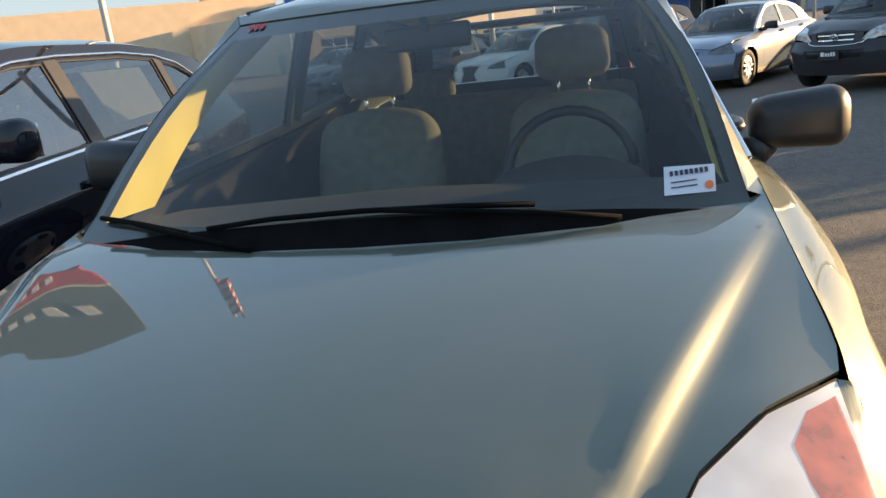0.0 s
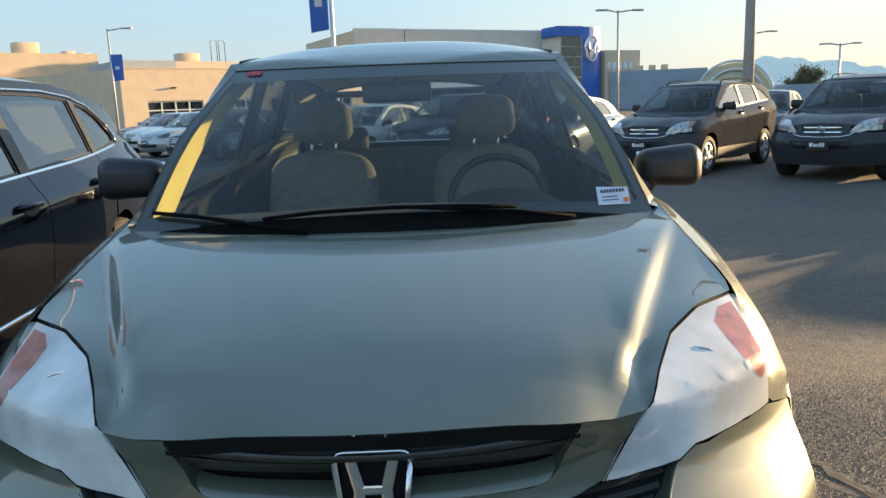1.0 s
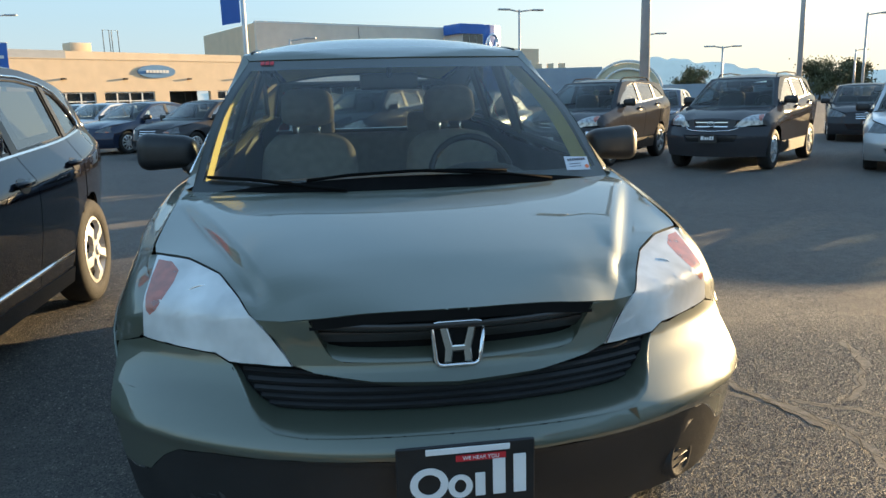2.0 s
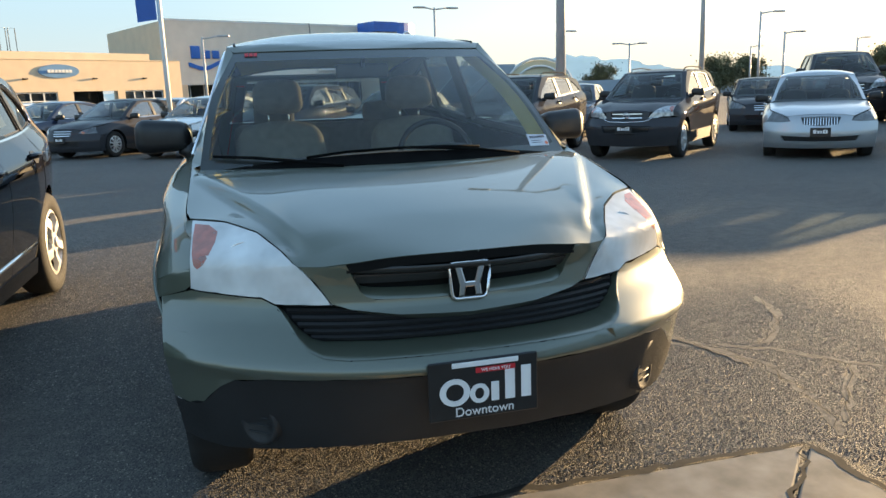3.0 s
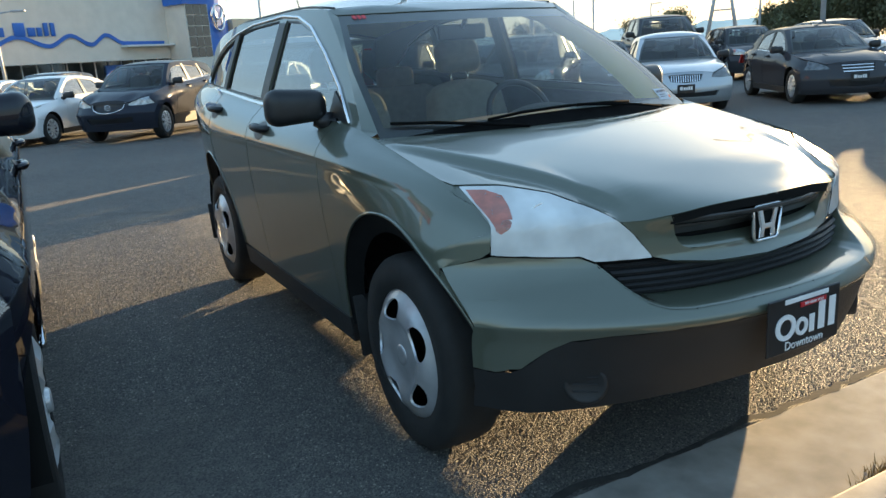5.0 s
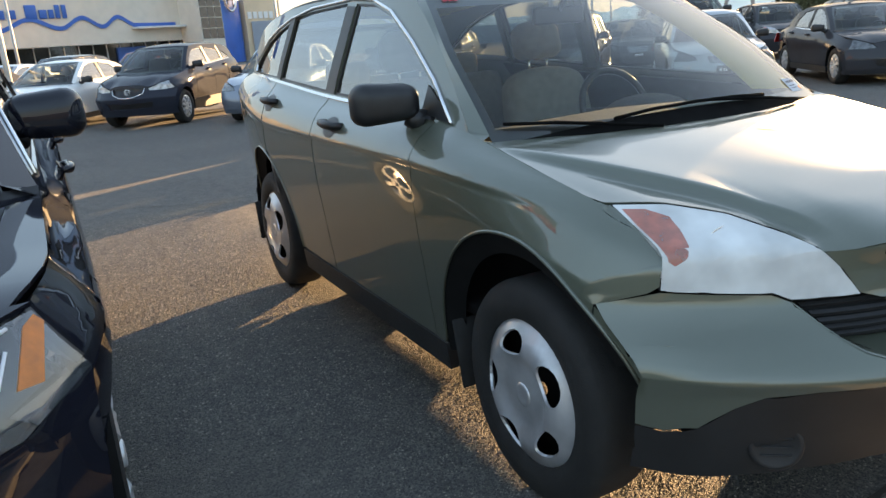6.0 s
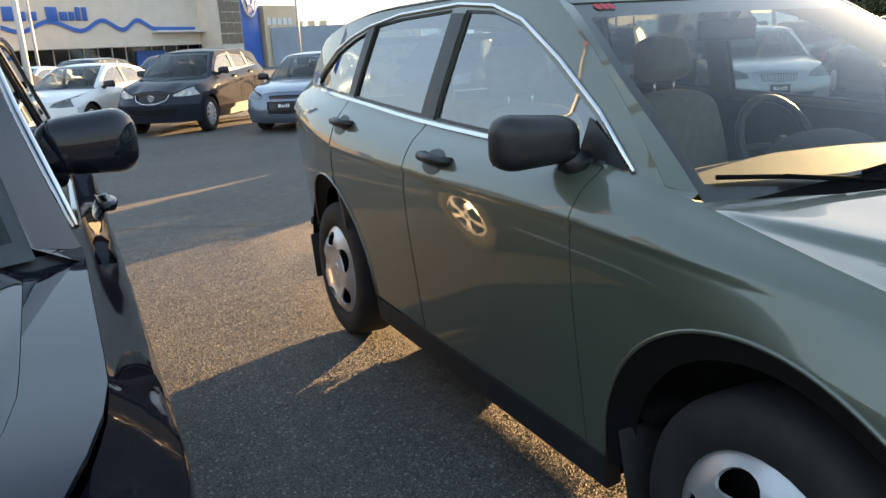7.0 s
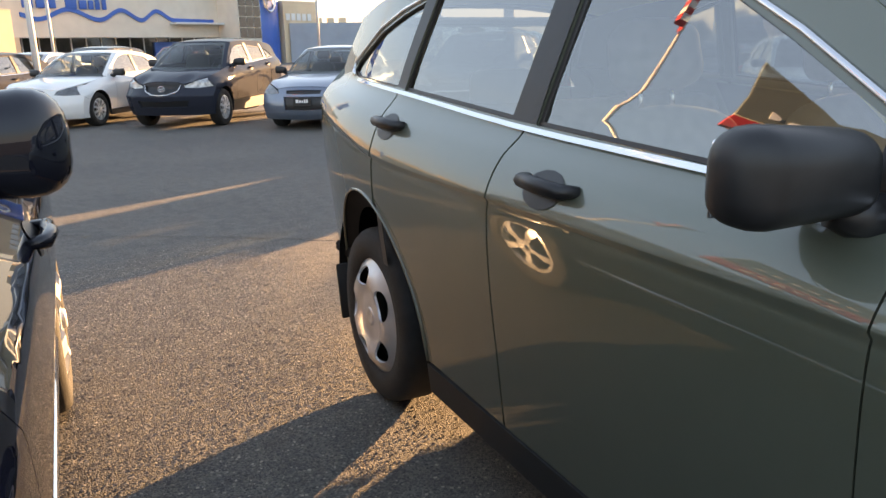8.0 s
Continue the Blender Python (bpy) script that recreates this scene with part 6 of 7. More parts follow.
CROSS = reshape(SUV, wb=2.70, rim=TEN_SPOKE,
    headlight=[(0.735, 0.905), (0.83, 0.76), (0.62, 0.735), (0.42, 0.745), (0.40, 0.775), (0.52, 0.825), (0.62, 0.87)], amber=None,
    hood_front=[(0.0, 0.86), (0.25, 0.85), (0.40, 0.815), (0.52, 0.845), (0.62, 0.89), (0.735, 0.925)], hl_top=(-0.30, 0.93),
    windows=[[(0.53, 1.125), (1.57, 1.17), (1.54, 1.50), (1.3, 1.495), (1.1, 1.47), (0.95, 1.42), (0.72, 1.28)], [(1.69, 1.175), (2.49, 1.23), (2.40, 1.45), (1.65, 1.505)], [(2.57, 1.24), (2.95, 1.285), (2.7, 1.38), (2.50, 1.43)]])
CROSS["nose"] = simple_nose(CROSS, [(0, 0.80), (0.34, 0.78), (0.30, 0.68), (0.14, 0.62), (0, 0.61)], [(0, 0.50), (0.5, 0.52), (0.45, 0.40), (0, 0.39)])
cross = car("crossover", CROSS, CHARCOAL, "dark grey crossover with a wide black grille", bay(-0.4), ROWS_OF_CARS)
sh_ = Shape(CROSS)
link("grille_trim", tube_bm([(x, sh_.f(x, z) - 0.012, z) for x, z in ((-0.345, 0.79), (-0.31, 0.685), (-0.15, 0.625), (0, 0.612), (0.15, 0.625), (0.31, 0.685), (0.345, 0.79))], 0.011, 8), CHROME, cross)
ring = [(0.062 * math.cos(a), sh_.f(0, 0.73) - 0.02, 0.725 + 0.05 * math.sin(a)) for a in [2 * math.pi * i / 20 for i in range(21)]]
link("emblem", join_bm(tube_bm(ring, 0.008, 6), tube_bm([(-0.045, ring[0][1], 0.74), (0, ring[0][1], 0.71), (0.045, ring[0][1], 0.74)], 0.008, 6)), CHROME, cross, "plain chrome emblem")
SMALL = reshape(SEDAN, wb=2.52, hw=0.86)
SMALL["nose"] = simple_nose(SMALL, [(0, 0.70), (0.32, 0.69), (0.30, 0.63), (0, 0.625)], [(0, 0.585), (0.36, 0.585), (0.33, 0.36), (0, 0.35)])
small = car("small_sedan", SMALL, BLUE_GREY, "pale blue-grey small sedan with a split grille", bay(2.35, -0.2), ROWS_OF_CARS)
front_plate(small, SMALL, 0.50)
SPORT = reshape(SEDAN, rim=TEN_SPOKE)
SPORT["nose"] = simple_nose(SPORT, [(0, 0.73), (0.28, 0.72), (0.17, 0.56), (0.30, 0.30), (0, 0.29)], [(0, 0.265), (0.2, 0.265), (0.2, 0.235), (0, 0.235)], bars=6)
car("luxury_sedan", SPORT, WHITE, "white luxury sedan with a dark spindle grille", bay(-3.0), ROWS_OF_CARS)
WATERFALL = reshape(SEDAN, roof=[(1.0, 1.40), (1.15, 1.44), (1.5, 1.495), (2.0, 1.495), (2.4, 1.43), (2.7, 1.36)], rail=[(1.1, 1.375), (1.20, 1.39), (1.5, 1.425), (2.0, 1.42), (2.4, 1.345), (2.6, 1.29)])
WATERFALL["nose"] = simple_nose(WATERFALL, [(0, 0.715), (0.30, 0.705), (0.26, 0.585), (0, 0.56)], [(0, 0.38), (0.6, 0.40), (0.55, 0.31), (0, 0.30)], upright=13)
water = car("silver_sedan", WATERFALL, SILVER, "silver sedan with an upright-barred chrome grille", bay(11.0, -0.6, -4), ROWS_OF_CARS)
front_plate(water, WATERFALL, 0.46)
sedan.matrix_world = spot(-8.6, 23.8)
sedan["label"] = "silver sedan parked before the service building"


def repaint(ob, mat, old):
    for o in ob.children_recursive:
        for sl in o.material_slots:
            if sl.material == old:
                sl.link = "OBJECT"
                sl.material = mat
    return ob


def park(src, old, mat, label, at):
    ob = repaint(copy_thing(src, at), mat, old)
    ob["label"] = label
    return ob


park(suv, GREY, GREY, "dark grey compact SUV parked beside a pole", bay(5.15, -0.7, -10))
park(sedan, SILVER, GREY, "dark grey sedan parked at the end of the row", bay(14.0, -0.4))
park(sedan, SILVER, GREY, "dark sedan parked facing the aisle", bay(-5.8))
park(sedan, SILVER, NAVY, "navy sedan parked facing the aisle", bay(-8.9, 0.6))
park(suv, GREY, RED, "dark red SUV parked at the end of the row", bay(17.2, -0.3))
park(sedan, SILVER, WHITE, "white sedan parked before the service building", spot(-10.6, 27.6))
park(sedan, SILVER, RED, "red sedan parked before the service building", spot(-12.4, 31.5))
park(sedan, SILVER, SILVER, "silver sedan parked behind the front row", spot(-3.4, 21.6))
park(suv, GREY, BLACK_PAINT, "black SUV parked before the showroom", spot(-1.6, 28.0))
park(suv, GREY, RED, "red SUV parked before the showroom", spot(1.2, 27.5))
park(sedan, SILVER, NAVY, "dark blue sedan parked behind the front row", spot(8.2, 17.0))
park(sedan, SILVER, GREY, "dark car parked in the second row", spot(13.3, 15.3))
park(suv, GREY, GREY, "dark SUV parked in the second row", spot(18.0, 14.0))
park(suv, GREY, BLACK_PAINT, "black SUV parked in the second row", spot(19.6, 11.9))
van = copy_thing(suv, Matrix.LocRotScale((17.7, 17.2, 0), Euler((0, 0, ROW)), None))
van.scale = (1.32, 1.32, 1.36)
van["label"], van["category"] = "dark van parked behind the silver sedan", "van"

LUXURY = reshape(
    COMPACT_SUV, step=0.04, fine=0.02, hood_step=(0.03, 0.05), wb=2.81, hw=0.945, rw=0.36, ra=0.41, sill=0.33, low=0.23, seam=0.68, cf=0.62, yf=-0.05,
    section=[(-0.9, -0.085), (-0.6, -0.036), (-0.42, -0.010), (-0.25, 0.0), (-0.16, -0.004), (-0.142, -0.008), (-0.12, -0.023), (0.0, -0.10), (0.1, -0.135), (0.42, -0.25)],
    front=[(0.2, -0.80), (0.32, -0.86), (0.5, -0.88), (0.70, -0.862), (0.85, -0.80), (0.93, -0.72), (0.99, -0.60), (1.07, -0.45)],
    rear=[(0.25, 3.55), (0.5, 3.70), (0.8, 3.70), (1.05, 3.66), (1.2, 3.58), (1.5, 3.22), (1.6, 3.05)],
    cut=0.12, belt=[(-0.55, 0.87), (-0.3, 0.929), (0.0, 0.962), (0.3, 0.990), (0.6, 1.018), (1.5, 1.08), (2.4, 1.13), (3.1, 1.19), (3.6, 1.22)],
    hood=[(-0.82, 0.865), (-0.74, 0.90), (-0.5, 0.968), (-0.2, 1.008), (0.2, 1.036), (0.5, 1.05)], crease=(0.645, 0.10), ridge=0.006,
    cowl=(0.28, 0.52), ws0=(0.34, 1.055), ws1=(1.10, 1.545), ws_edge=[(1.04, 0.75), (1.3, 0.67), (1.545, 0.55)],
    pillar=((0.58, 1.02), (1.22, 1.56)), rail=[(1.1, 1.54), (1.22, 1.56), (1.7, 1.60), (2.3, 1.59), (2.9, 1.52), (3.3, 1.44)],
    roof=[(1.05, 1.555), (1.2, 1.59), (1.7, 1.66), (2.3, 1.66), (3.0, 1.59), (3.4, 1.50)], tail_top=(3.15, 1.47),
    windows=[[(0.80, 1.06), (1.73, 1.105), (1.70, 1.515), (1.5, 1.51), (1.3, 1.475), (1.05, 1.31)], [(1.83, 1.11), (2.62, 1.16), (2.60, 1.49), (2.3, 1.52), (1.80, 1.525)],
             [(2.70, 1.165), (3.12, 1.215), (3.10, 1.26), (2.95, 1.38), (2.82, 1.44), (2.68, 1.47)]],
    posts=[[(1.735, 1.10), (1.825, 1.105), (1.795, 1.53), (1.705, 1.525)], [(2.625, 1.155), (2.695, 1.16), (2.675, 1.48), (2.605, 1.495)]],
    glass=[SIDE_GLASS, TINTED, TINTED, TINTED], doors=(0.70, 1.78, 2.66), handles=(1.58, 2.45), handle_drop=0.13, hl_top=(-0.30, 0.929),
    mirror=(0.905, 1.09, 1.20), mirror_size=(0.27, 0.16, 0.19), mirror_mat=BLACK_PAINT, belt_chrome=3.1, handle_mat=BLACK_PAINT,
    headlight=[(0.80, 0.923), (0.885, 0.79), (0.75, 0.73), (0.46, 0.73), (0.42, 0.79), (0.55, 0.867), (0.68, 0.912)],
    amber=None, hood_front=[(0.0, 0.915), (0.2, 0.91), (0.36, 0.87), (0.42, 0.798), (0.55, 0.873), (0.68, 0.918)], fender_tip=[(0.80, 0.929)],
    tail_lamp=[(0.56, 1.02), (0.74, 1.04), (0.78, 0.9), (0.58, 0.88)], rear_glass=(1.16, 1.42), seat_y=1.6, seat_z=0.68, rim=FIVE_SPOKE,
)
LUXURY["nose"] = simple_nose(LUXURY, [(0, 0.87), (0.30, 0.86), (0.34, 0.66), (0.24, 0.42), (0, 0.40)], [(0, 0.33), (0.3, 0.33), (0.3, 0.28), (0, 0.28)], bars=5)
SHADE_CLOTH = material("beige_shade_cloth", (0.62, 0.58, 0.46), 0.9, vary=0.08, scale=20)
LAMP_GLASS = glass("clear_lamp_glass", (0.86, 0.89, 0.92), 0.16)
LUXURY["lens"] = LAMP_GLASS
luxury = car("luxury_suv", LUXURY, BLACK_PAINT, "glossy black SUV parked beside the green one", pose(-2.84, 0.33, 0, 0, 0, 0.0))

ls = Shape(LUXURY)
for k in (1, -1):
    ring = [(k * (0.64 + 0.05 * math.cos(a)), ls.f(0.64 + 0.05 * math.cos(a), 0.805 + 0.05 * math.sin(a)) - 0.010, 0.805 + 0.05 * math.sin(a)) for a in [2 * math.pi * i / 20 for i in range(21)]]
    link("reflector", patch([[(k * x, z) for x, z in ((0.756, 0.812), (0.800, 0.806), (0.818, 0.900), (0.802, 0.916), (0.782, 0.905))]], ls.on_front(0.006), 0.02, (0, -1, 0.3), 0.006), ORANGE_LENS, luxury, "amber side reflector")
    link("lamp_strip", tube_bm([(k * x, ls.f(x, z) - 0.009, z) for x, z in ((0.50, 0.832), (0.62, 0.875), (0.70, 0.900), (0.755, 0.912))], 0.004, 6), PLATE_WHITE, luxury)
    link("lamp_ring", tube_bm(ring, 0.008, 6), CHROME, luxury)
    inner = [(k * (0.64 + (x - 0.64) * 0.96), 0.82 + (z - 0.82) * 0.95) for x, z in LUXURY["headlight"]]
    link("lamp_housing", patch([inner], ls.on_front(-0.07), 0.05, (0, -1, 0.2), 0.0), BLACK, luxury, "dark lamp housing")
    for bx, bz, br in ((0.64, 0.805, 0.048), (0.53, 0.785, 0.035)):
        m = Matrix.Translation((k * bx, ls.f(bx, bz) + 0.055, bz)) @ pose(0, 0, 0, 90, 0, 0)
        link("reflector_bowl", revolve_bm([(0.0, -0.03), (br * 0.45, -0.024), (br * 0.85, -0.008), (br, 0.006), (br * 1.1, 0.004)], m, 24), CHROME, luxury)
    link("lamp_strip", tube_bm([(k * x, ls.f(x, z) - 0.009, z) for x, z in ((0.47, 0.76), (0.60, 0.768), (0.69, 0.79), (0.728, 0.83), (0.748, 0.88))], 0.004, 6), PLATE_WHITE, luxury)
    link("sill_strip", tube_bm([(k * (ls.x(y, 0.40) + 0.004), y, 0.40 + 0.02 * (y - 0.5)) for y in (0.46, 0.9, 1.4, 1.9, 2.35)], 0.014, 6), CHROME, luxury, "bright metal sill strip")
    link("sunshade", patch([[(2.05, 1.175), (2.53, 1.20), (2.50, 1.455), (1.98, 1.455)]], ls.on_side(k, -0.045), 0.08, (k, 0, 0), 0.004), SHADE_CLOTH, luxury, "pale beige sunshade inside the rear door's window")
    link("window_moulding", tube_bm([(k * (ls.x(y, z) + 0.003), y, z) for y, z in ((0.74, 1.045), (1.02, 1.32), (1.28, 1.49), (1.5, 1.53), (1.8, 1.545), (2.3, 1.54), (2.62, 1.51), (2.85, 1.455), (3.05, 1.345), (3.15, 1.25), (3.13, 1.205))], 0.009, 6), CHROME, luxury)

# white car whose tail stands at the island's corner
TRUNK = reshape(
    SEDAN, low=0.22, belt=[(-0.55, 0.76), (-0.3, 0.84), (0.0, 0.90), (0.3, 0.95), (0.5, 0.975), (1.65, 1.02), (2.45, 1.07), (3.6, 1.10)],
    hood=[(-0.86, 0.74), (-0.8, 0.785), (-0.5, 0.89), (-0.2, 0.94), (0.1, 0.975), (0.4, 0.995)],
    rear=[(0.2, 3.66), (0.35, 3.76), (0.5, 3.80), (0.85, 3.74), (1.03, 3.68), (1.085, 3.55), (1.11, 3.2), (1.25, 2.85), (1.36, 2.45), (1.42, 2.2)],
    tail_lamp=[(0.81, 0.88), (0.775, 1.035), (0.52, 1.05), (0.555, 0.96), (0.60, 0.87)], rk=0.14, rp=4.0, cr=0.04, step=0.06)
TRUNK["nose"] = SEDAN["nose"]
tail_car = car("white_sedan", TRUNK, WHITE, "white sedan backed up to the island's corner", Matrix())
ts = Shape(TRUNK)
val = [(-0.8, 0.235), (0.8, 0.235), (0.83, 0.40), (0.4, 0.375), (-0.4, 0.375), (-0.83, 0.40)]
link("rear_valance", patch([val], ts.on_rear(0.008), 0.06, (0, 1, 0), 0.02), PLASTIC, tail_car, "dark plastic valance")
tail_car.matrix_world = pose(1.12 + 3.81 * math.cos(ROW), -1.28 + 3.81 * math.sin(ROW), 0, 0, 0, math.degrees(ROW) + 90)


# ---- details of the green car ----
def letters(text, size, mat, parent, m, name="lettering"):
    """Raised letters in the built-in font, as a mesh."""
    cu = bpy.data.curves.new("text", "FONT")
    cu.body, cu.size, cu.extrude, cu.align_x, cu.align_y = text, size, 0.001, "CENTER", "CENTER"
    tmp = new("text", cu)
    bpy.context.view_layer.update()
    me = bpy.data.meshes.new_from_object(tmp)
    bpy.data.objects.remove(tmp)
    me.transform(m)
    me.materials.clear()
    me.materials.append(mat)
    ob = new(name, me)
    ob.parent = parent
    return ob


hs = Shape(HERO)
# emblem in the grille
em_y = hs.f(0, 0.80) - 0.016
edge = []
for cx, cz, a0 in ((0.044, 0.838, 0), (-0.044, 0.838, 90), (-0.036, 0.766, 180), (0.036, 0.766, 270)):
    edge += [(cx + 0.016 * math.cos(radians(a0 + 30 * k)), em_y, cz + 0.016 * math.sin(radians(a0 + 30 * k))) for k in range(4)]
badge = link("emblem", tube_bm(edge + [edge[0]], 0.0055, 8), CHROME, hero, "chrome emblem in a rounded frame")
half = [(0, 0.783), (0.012, 0.783), (0.015, 0.758), (0.034, 0.758), (0.031, 0.790), (0.044, 0.847), (0.025, 0.847), (0.013, 0.800), (0, 0.800)]
bm = bmesh.new()
f = bm.faces.new([bm.verts.new((x, 0, z)) for x, z in mirrored(half)])
r = bmesh.ops.extrude_face_region(bm, geom=[f])
bmesh.ops.translate(bm, vec=(0, -0.010, 0), verts=[v for v in r["geom"] if isinstance(v, bmesh.types.BMVert)])
bmesh.ops.recalc_face_normals(bm, faces=bm.faces[:])
bmesh.ops.bevel(bm, geom=[e for e in bm.edges if all(v.co.y < -0.005 for v in e.verts)], offset=0.004, segments=2, profile=0.6, affect="EDGES")
bmesh.ops.transform(bm, matrix=Matrix.Translation((0, em_y + 0.003, 0)), verts=bm.verts[:])
link("emblem_bar", bm, CHROME, badge, smooth=False)
link("emblem_back", box_bm(0.115, 0.004, 0.094, (0, em_y + 0.006, 0.802), 0.002, 1), DEEP, badge)
# grille bars and lower slats
SLAT = material("dull_black_plastic", (0.006, 0.006, 0.006), 0.9, vary=0.3, scale=15, spec=0.05)
GRILLE_BAR = material("dark_grille_plastic", (0.030, 0.028, 0.027), 0.34, vary=0.2, scale=12)
gx = curve_fn([(0.758, 0.262), (0.771, 0.288), (0.785, 0.301), (0.862, 0.331), (0.88, 0.338)])


def band(z0, z1, depth, margin=0.004):
    """A bar across the grille between two heights, its depth a function of the height."""
    n = 6
    zz = [z0 + (z1 - z0) * i / n for i in range(n + 1)]
    loop = [(gx(z) - margin, z) for z in zz] + [(-gx(z) + margin, z) for z in zz[::-1]]
    return patch([loop], lambda x, z: (x, hs.f(x, z) + depth((z - z0) / (z1 - z0)), z), (0.05, 0.004), (0, -1, 0.2), 0.02)


rail_ = [0.336 * i / 24 for i in range(-24, 25)]
link("grille_top", strip_bm([(x, hs.f(x, nose_line(abs(x))) - 0.0015, nose_line(abs(x)) - 0.0015) for x in rail_], [(x, hs.f(x, nose_line(abs(x))) + 0.004, nose_line(abs(x)) - 0.028) for x in rail_], True), DEEP, hero, "black upper edge of the grille")
link("grille_bar", band(0.832, 0.856, lambda u: 0.010 + 0.010 * (2 * u - 1) ** 2), GRILLE_BAR, hero, "dark smooth grille bar")
link("grille_bar", band(0.803, 0.832, lambda u: 0.010 + 0.012 * (1 - u) ** 2 + 0.004 * u ** 6), GRILLE_BAR, hero, "dark smooth grille bar")
lip_z = curve_fn([(-0.31, 0.772), (-0.25, 0.7615), (0.0, 0.7575), (0.25, 0.7615), (0.31, 0.772)])
link("grille_lip", patch([[(-0.298 + 0.596 * i / 20, v) for i, v in ((j, 0.0) for j in range(21))] + [(0.298 - 0.596 * j / 20, 1.0) for j in range(21)]],
     lambda x, v: (x, hs.f(x, 0.77) + 0.034 * v ** 1.6, lip_z(x) + 0.026 * v), (0.03, 0.15), (0, -1, 0.6), 0.0), GREEN, hero)
for k in (1, -1):
    side = [(k * gx(z), z) for z in (0.768, 0.785, 0.81, 0.84, 0.862)]
    link("grille_lip", strip_bm([(x, hs.f(x, z), z) for x, z in side], [(x - k * 0.010, hs.f(x, z) + 0.034, z) for x, z in side], k > 0), GREEN, hero)
# lower grille behind a shelf of the bumper
deep = lambda x, z: hs.f(x, max(z, 0.71)) + 0.028
link("lower_grille", patch([mirrored(INTAKE)], lambda x, z: (x, deep(x, z), z), 0.03, (0, -1, 0), 0.02), DEEP, hero, "black slatted lower grille")
for z, x in ((0.662, 0.440), (0.680, 0.458), (0.698, 0.474), (0.716, 0.488), (0.733, 0.500)):
    lip = [[(-x, z - 0.003), (x, z - 0.003), (x, z + 0.003), (-x, z + 0.003)]]
    link("grille_slat", patch(lip, lambda a, b, z=z: (a, deep(a, z) - 0.012 + 0.010 * (b - z + 0.003) / 0.006, b), 0.04, (0, -1, 0.4), 0.012), PLASTIC, hero)
rows = []
for u, up in ((-0.03, 0.0), (0.015, 0.0025), (0.06, 0.004), (0.14, 0.005), (0.35, 0.004), (0.7, 0.002), (1.05, 0.0)):
    half = [(a + (b - a) * u, c + (d - c) * u, hs.f(a, c), deep(b, d)) for (a, c), (b, d) in zip(LIP, FOOT)]
    row = [(x, y0 + (y1 - y0) * u, z + up) for x, z, y0, y1 in half]
    rows.append([(-x, y, z) for x, y, z in row[:0:-1]] + row)
shelf = join_bm(*[strip_bm(a, b) for a, b in zip(rows, rows[1:])])
bmesh.ops.remove_doubles(shelf, verts=shelf.verts[:], dist=1e-4)
link("bumper_shelf", shelf, GREEN, hero)
# dealer plate
PLATE_RED = material("red_print", (0.55, 0.02, 0.03), 0.5, vary=0.05)
py = hs.f(0.12, 0.61) - 0.012
plate = link("dealer_plate", box_bm(0.305, 0.008, 0.165, (-0.012, py, 0.542), 0.003, 1), BLACK, hero, "black dealer plate with white and red print", smooth=False)
face = Matrix.Translation((-0.012, py - 0.0055, 0.542)) @ Matrix.Rotation(radians(90), 4, "X")
letters("Downtown", 0.036, PLATE_WHITE, plate, face @ Matrix.Translation((0.0, -0.062, 0)))
link("red_band", box_bm(0.11, 0.003, 0.014, (0.02, py - 0.0055, 0.593)), PLATE_RED, plate, smooth=False)
letters("WE HEAR YOU", 0.012, PLATE_WHITE, plate, face @ Matrix.Translation((0.032, 0.051, 0.002)))
link("plate_bar", box_bm(0.185, 0.003, 0.014, (-0.008, py - 0.0055, 0.612), 0.001, 1), PLATE_WHITE, plate, smooth=False)


def ring_bm(x, z, rx, rz, band_x, band_z):
    """A flat upright oval ring."""
    turn = [2 * math.pi * i / 24 for i in range(24)]
    loops = [[(x + a * math.cos(t), z + b * math.sin(t)) for t in turn] for a, b in ((rx, rz), (rx - band_x, rz - band_z))]
    return patch(loops, lambda u, v: (u, py - 0.007, v), 1.0, (0, -1, 0), 0.003)


link("plate_ring", ring_bm(-0.094, 0.538, 0.042, 0.038, 0.017, 0.014), PLATE_WHITE, plate, smooth=False)
link("plate_ring", ring_bm(-0.026, 0.528, 0.027, 0.027, 0.014, 0.011), PLATE_WHITE, plate, smooth=False)
for x, w, z0, z1 in ((0.018, 0.022, 0.502, 0.556), (0.060, 0.028, 0.502, 0.588), (0.106, 0.028, 0.502, 0.592)):
    link("plate_bar", box_bm(w, 0.003, z1 - z0, (x, py - 0.0055, (z0 + z1) / 2), 0.001, 1), PLATE_WHITE, plate, smooth=False)
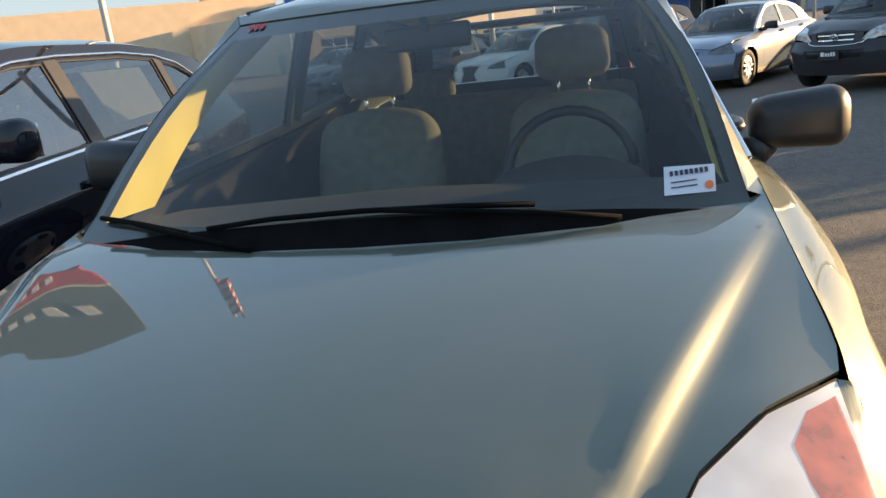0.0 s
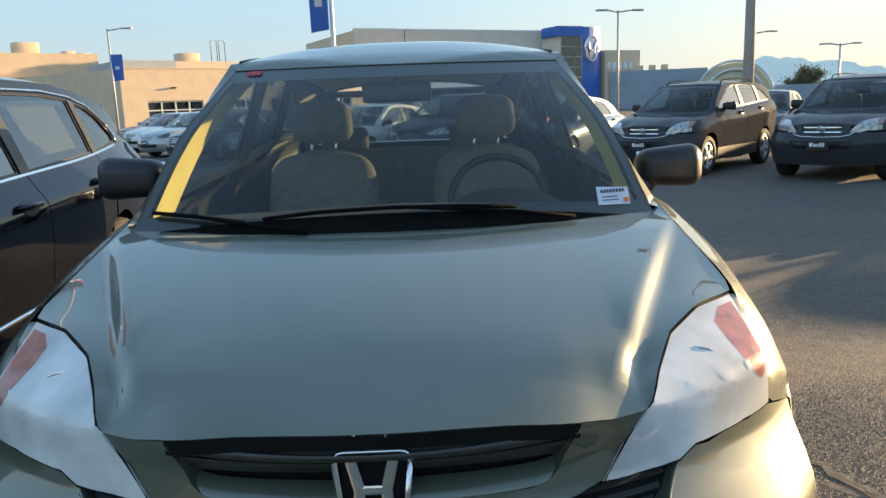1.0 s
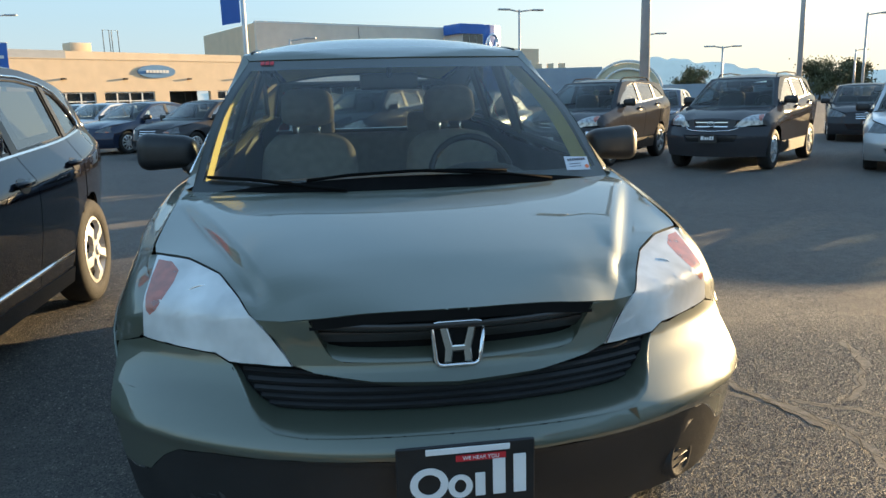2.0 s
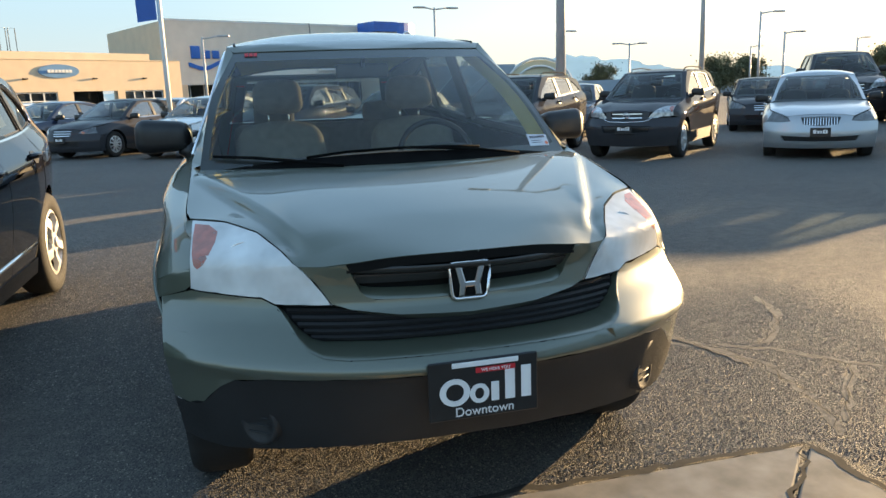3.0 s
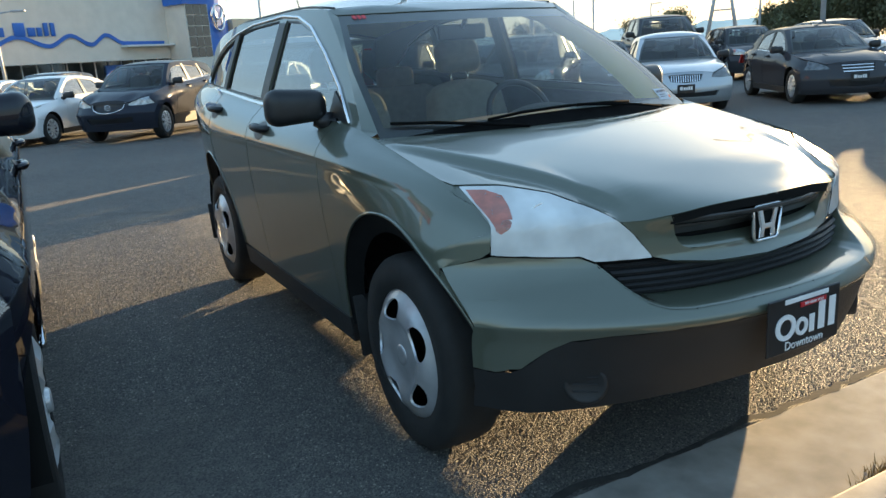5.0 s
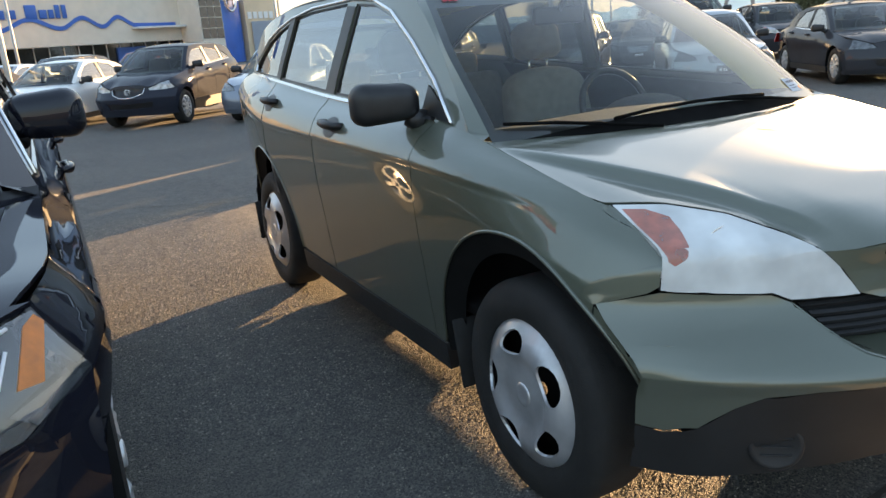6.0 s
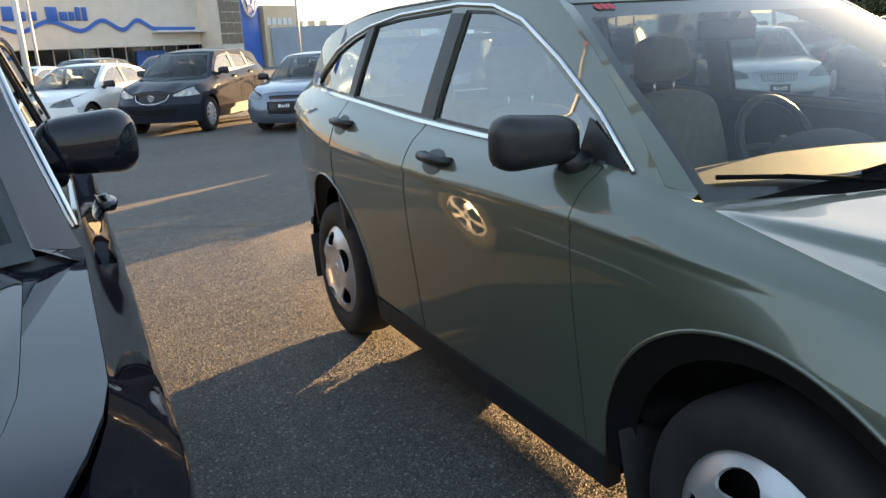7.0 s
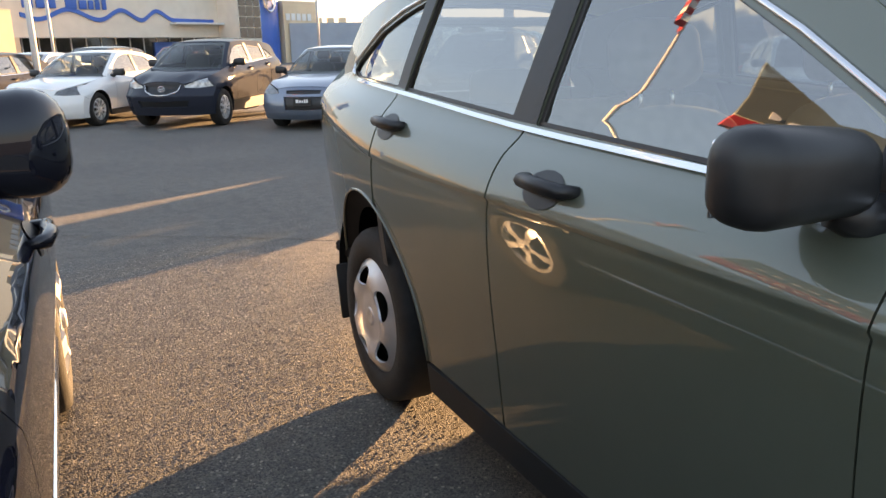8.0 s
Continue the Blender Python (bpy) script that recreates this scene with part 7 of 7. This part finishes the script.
# fog lamp recesses and slots of the lower bumper
for k in (1, -1):
    fx, fz = k * 0.60, 0.418
    fy = hs.f(fx, fz)
    n = Vector((k * 0.62, -0.78, 0.0)).normalized()
    m = Matrix.Translation((fx, fy, fz)) @ n.to_track_quat("Z", "Y").to_matrix().to_4x4()
    fog = link("fog_lamp_cover", revolve_bm([(0.0, 0.002), (0.046, 0.003), (0.050, 0.006), (0.058, 0.007), (0.063, 0.002), (0.067, -0.03)], m, 28), PLASTIC, hero)
    for z in (-0.022, 0, 0.022):
        link("cover_rib", box_bm(0.07, 0.006, 0.004, (0, 0, 0), 0.0015, 1, m @ pose(0, z, 0.004, 90, 0, 0)), PLASTIC, fog)
    # black roof moulding
    ys = [1.02 + 2.1 * i / 14 for i in range(15)]
    link("roof_moulding", tube_bm([(k * (hs.x(y, hs.rail(y)) - 0.035), y, hs.roof_z(hs.x(y, hs.rail(y)) - 0.035, y) + 0.001) for y in ys], 0.006, 6), BLACK, hero)
    # wheel lips: a thin body-coloured edge and a dark plastic flare inside it
    for cy in (0.0, 2.62):
        ring = [(y, z) for y, z in arc(cy, 0.345, 0.499, 0, 180, 40) if cy > 1 or y > hs.front_edge(z) + 0.015]
        link("arch_moulding", tube_bm([(k * (hs.x(y, z) + 0.001), y, z) for y, z in ring], 0.006, 6), GREEN, hero)
        arc_o = arc(cy, 0.345, 0.497, -4, 184 if cy > 1 else 150, 40)
        arc_i = arc(cy, 0.345, 0.425, -4, 184 if cy > 1 else 150, 40)
        link("arch_flare", strip_bm([(k * (hs.x(y, z) - 0.004), y, z) for y, z in arc_o], [(k * (hs.x(y, z) - 0.045), y, z) for y, z in arc_i], k > 0), DEEP, hero)
# antenna
link("antenna", tube_bm([(-0.02, 3.02, 1.59), (-0.02, 3.12, 1.73), (-0.02, 3.20, 1.86)], [0.008, 0.004, 0.003], 6), BLACK, hero)


# black cowl lip along the foot of the windscreen
us = [-0.735 + 1.47 * i / 32 for i in range(33)]
link("cowl_lip", strip_bm([(u, hs.ws(u, 1.045) - 0.004, 1.045) for u in us], [(u, hs.ws(u, 1.097 - 0.09 * u * u) - 0.004, 1.097 - 0.09 * u * u) for u in us], True), SLAT, hero)


# wipers
def wiper(pts, arm, r=0.006):
    on = [(x, hs.ws(x, z) - 0.022, z) for x, z in pts]
    ob = link("wiper", tube_bm(on, r, 6), SLAT, hero)
    link("wiper_arm", tube_bm([(x, hs.ws(x, z) - 0.035, z) for x, z in arm], 0.006, 6), SLAT, ob)


wiper([(-0.35, 1.092), (-0.2, 1.106), (0.0, 1.112), (0.2, 1.108), (0.34, 1.10)], [(0.50, 1.068), (0.34, 1.09), (0.05, 1.113)])
wiper([(-0.69, 1.105), (-0.55, 1.098), (-0.40, 1.084)], [(-0.22, 1.062), (-0.36, 1.078), (-0.55, 1.10)])
# stickers inside the windscreen
PAPER = material("white_paper", (0.58, 0.60, 0.64), 0.8, vary=0.04)
INK = material("printed_ink", (0.03, 0.03, 0.05), 0.7, vary=0.1)
ORANGE = material("orange_dot", (0.75, 0.16, 0.04), 0.6, vary=0.1)


def on_pane(u, v, off=0.006):
    return (u, hs.ws(u, v) + off, v)


stick = link("stock_sticker", patch([[(0.583, 1.085), (0.682, 1.081), (0.687, 1.124), (0.587, 1.130)]], lambda u, v: on_pane(u, v, -0.004), 0.05, (0, -1, 0.5), 0.0), PAPER, hero, "white paper sticker with a number and an orange dot")
for i in range(8):
    link("sticker_bar", patch([[(0.597 + i * 0.0098, 1.114), (0.6035 + i * 0.0098, 1.114), (0.6035 + i * 0.0098, 1.122), (0.597 + i * 0.0098, 1.122)]], lambda u, v: on_pane(u, v, -0.008), 0.05, (0, -1, 0.5), 0.0), INK, stick)
for z in (1.095, 1.103):
    link("sticker_bar", patch([[(0.597, z), (0.648, z), (0.648, z + 0.002), (0.597, z + 0.002)]], lambda u, v: on_pane(u, v, -0.008), 0.05, (0, -1, 0.5), 0.0), INK, stick)
link("orange_dot", patch([[(0.671 + 0.0085 * math.cos(radians(a)), 1.0935 + 0.0065 * math.sin(radians(a))) for a in range(0, 360, 30)]], lambda u, v: on_pane(u, v, -0.008), 0.05, (0, -1, 0.5), 0.0), ORANGE, stick)
for i in range(3):
    link("red_sticker_bar", patch([[(-0.535 + 0.02 * i, 1.505), (-0.52 + 0.02 * i, 1.507), (-0.52 + 0.02 * i, 1.523), (-0.535 + 0.02 * i, 1.521)]], lambda u, v: on_pane(u, v, -0.008), 0.05, (0, -1, 0.5), 0.0), PLATE_RED, hero)
# rear-view mirror
link("rear_view_mirror", join_bm(box_bm(0.25, 0.03, 0.07, (0.0, 0.92, 1.43), 0.012, 3), tube_bm([(0, 0.91, 1.45), (0, 0.86, 1.51)], 0.012, 6)), BLACK, hero)
# fuel of the cabin's middle: console and belts
link("console", box_bm(0.26, 0.9, 0.22, (0, 0.95, 0.66), 0.05, 3), DASH, hero)
# mud flaps behind the wheels
for k in (1, -1):
    for cy in (0.0, 2.62):
        link("mud_flap", box_bm(0.20, 0.012, 0.24, (k * 0.745, cy + 0.405, 0.33), 0.004, 1, pose(0, 0, 0, -12, 0, 0)), RUBBER, hero)
# hood over the instruments
hood = bmesh.new()
bmesh.ops.create_uvsphere(hood, u_segments=24, v_segments=12, radius=1.0, matrix=Matrix.Translation((0.37, 0.80, 0.98)) @ Matrix.Diagonal((0.23, 0.17, 0.10, 1)))
link("instrument_hood", hood, DASH, hero)
# roof rails of the dark SUVs in the row
rs = Shape(SUV)
for ob in [o for o in scene.objects if o.parent is None and o.name.startswith("compact_suv") and "dark grey" in o.get("label", "")]:
    for k in (1, -1):
        link("roof_rail", tube_bm([(k * 0.52, y, rs.roof_z(0.52, y) + h) for y, h in ((1.15, 0.0), (1.25, 0.05), (1.8, 0.06), (2.5, 0.055), (2.7, 0.0))], 0.012, 6), SLAT, ob)
# lamp housings behind the hazed lenses
for k in (1, -1):
    lens = [(k * (0.60 + (x - 0.60) * 0.94), 0.845 + (z - 0.845) * 0.93) for x, z in HERO["headlight"]]
    link("lamp_housing", patch([lens], hs.on_front(-0.12), 0.05, (0, -1, 0.2), 0.0), BOWL, hero, "dull silver lamp housing")
    for bx, bz, br, deep in ((0.60, 0.845, 0.060, 0.09), (0.475, 0.800, 0.040, 0.085)):
        m = Matrix.Translation((k * bx, hs.f(bx, bz) + deep, bz)) @ pose(0, 0, 0, 90, 0, 0)
        bowl = link("reflector_bowl", revolve_bm([(0.0, -0.035), (br * 0.45, -0.028), (br * 0.85, -0.010), (br, 0.006), (br * 1.1, 0.004)], m, 28), CHROME, hero)
        link("bulb_shield", revolve_bm([(0.0, 0.010), (br * 0.4, 0.004), (br * 0.5, -0.03)], m, 16), BLACK, bowl)
    rim = [(k * x, hs.f(x, z) - 0.003, z) for x, z in HERO["headlight"]]
    link("lamp_seal", tube_bm(rim + rim[:1], 0.002, 6), DEEP, hero)
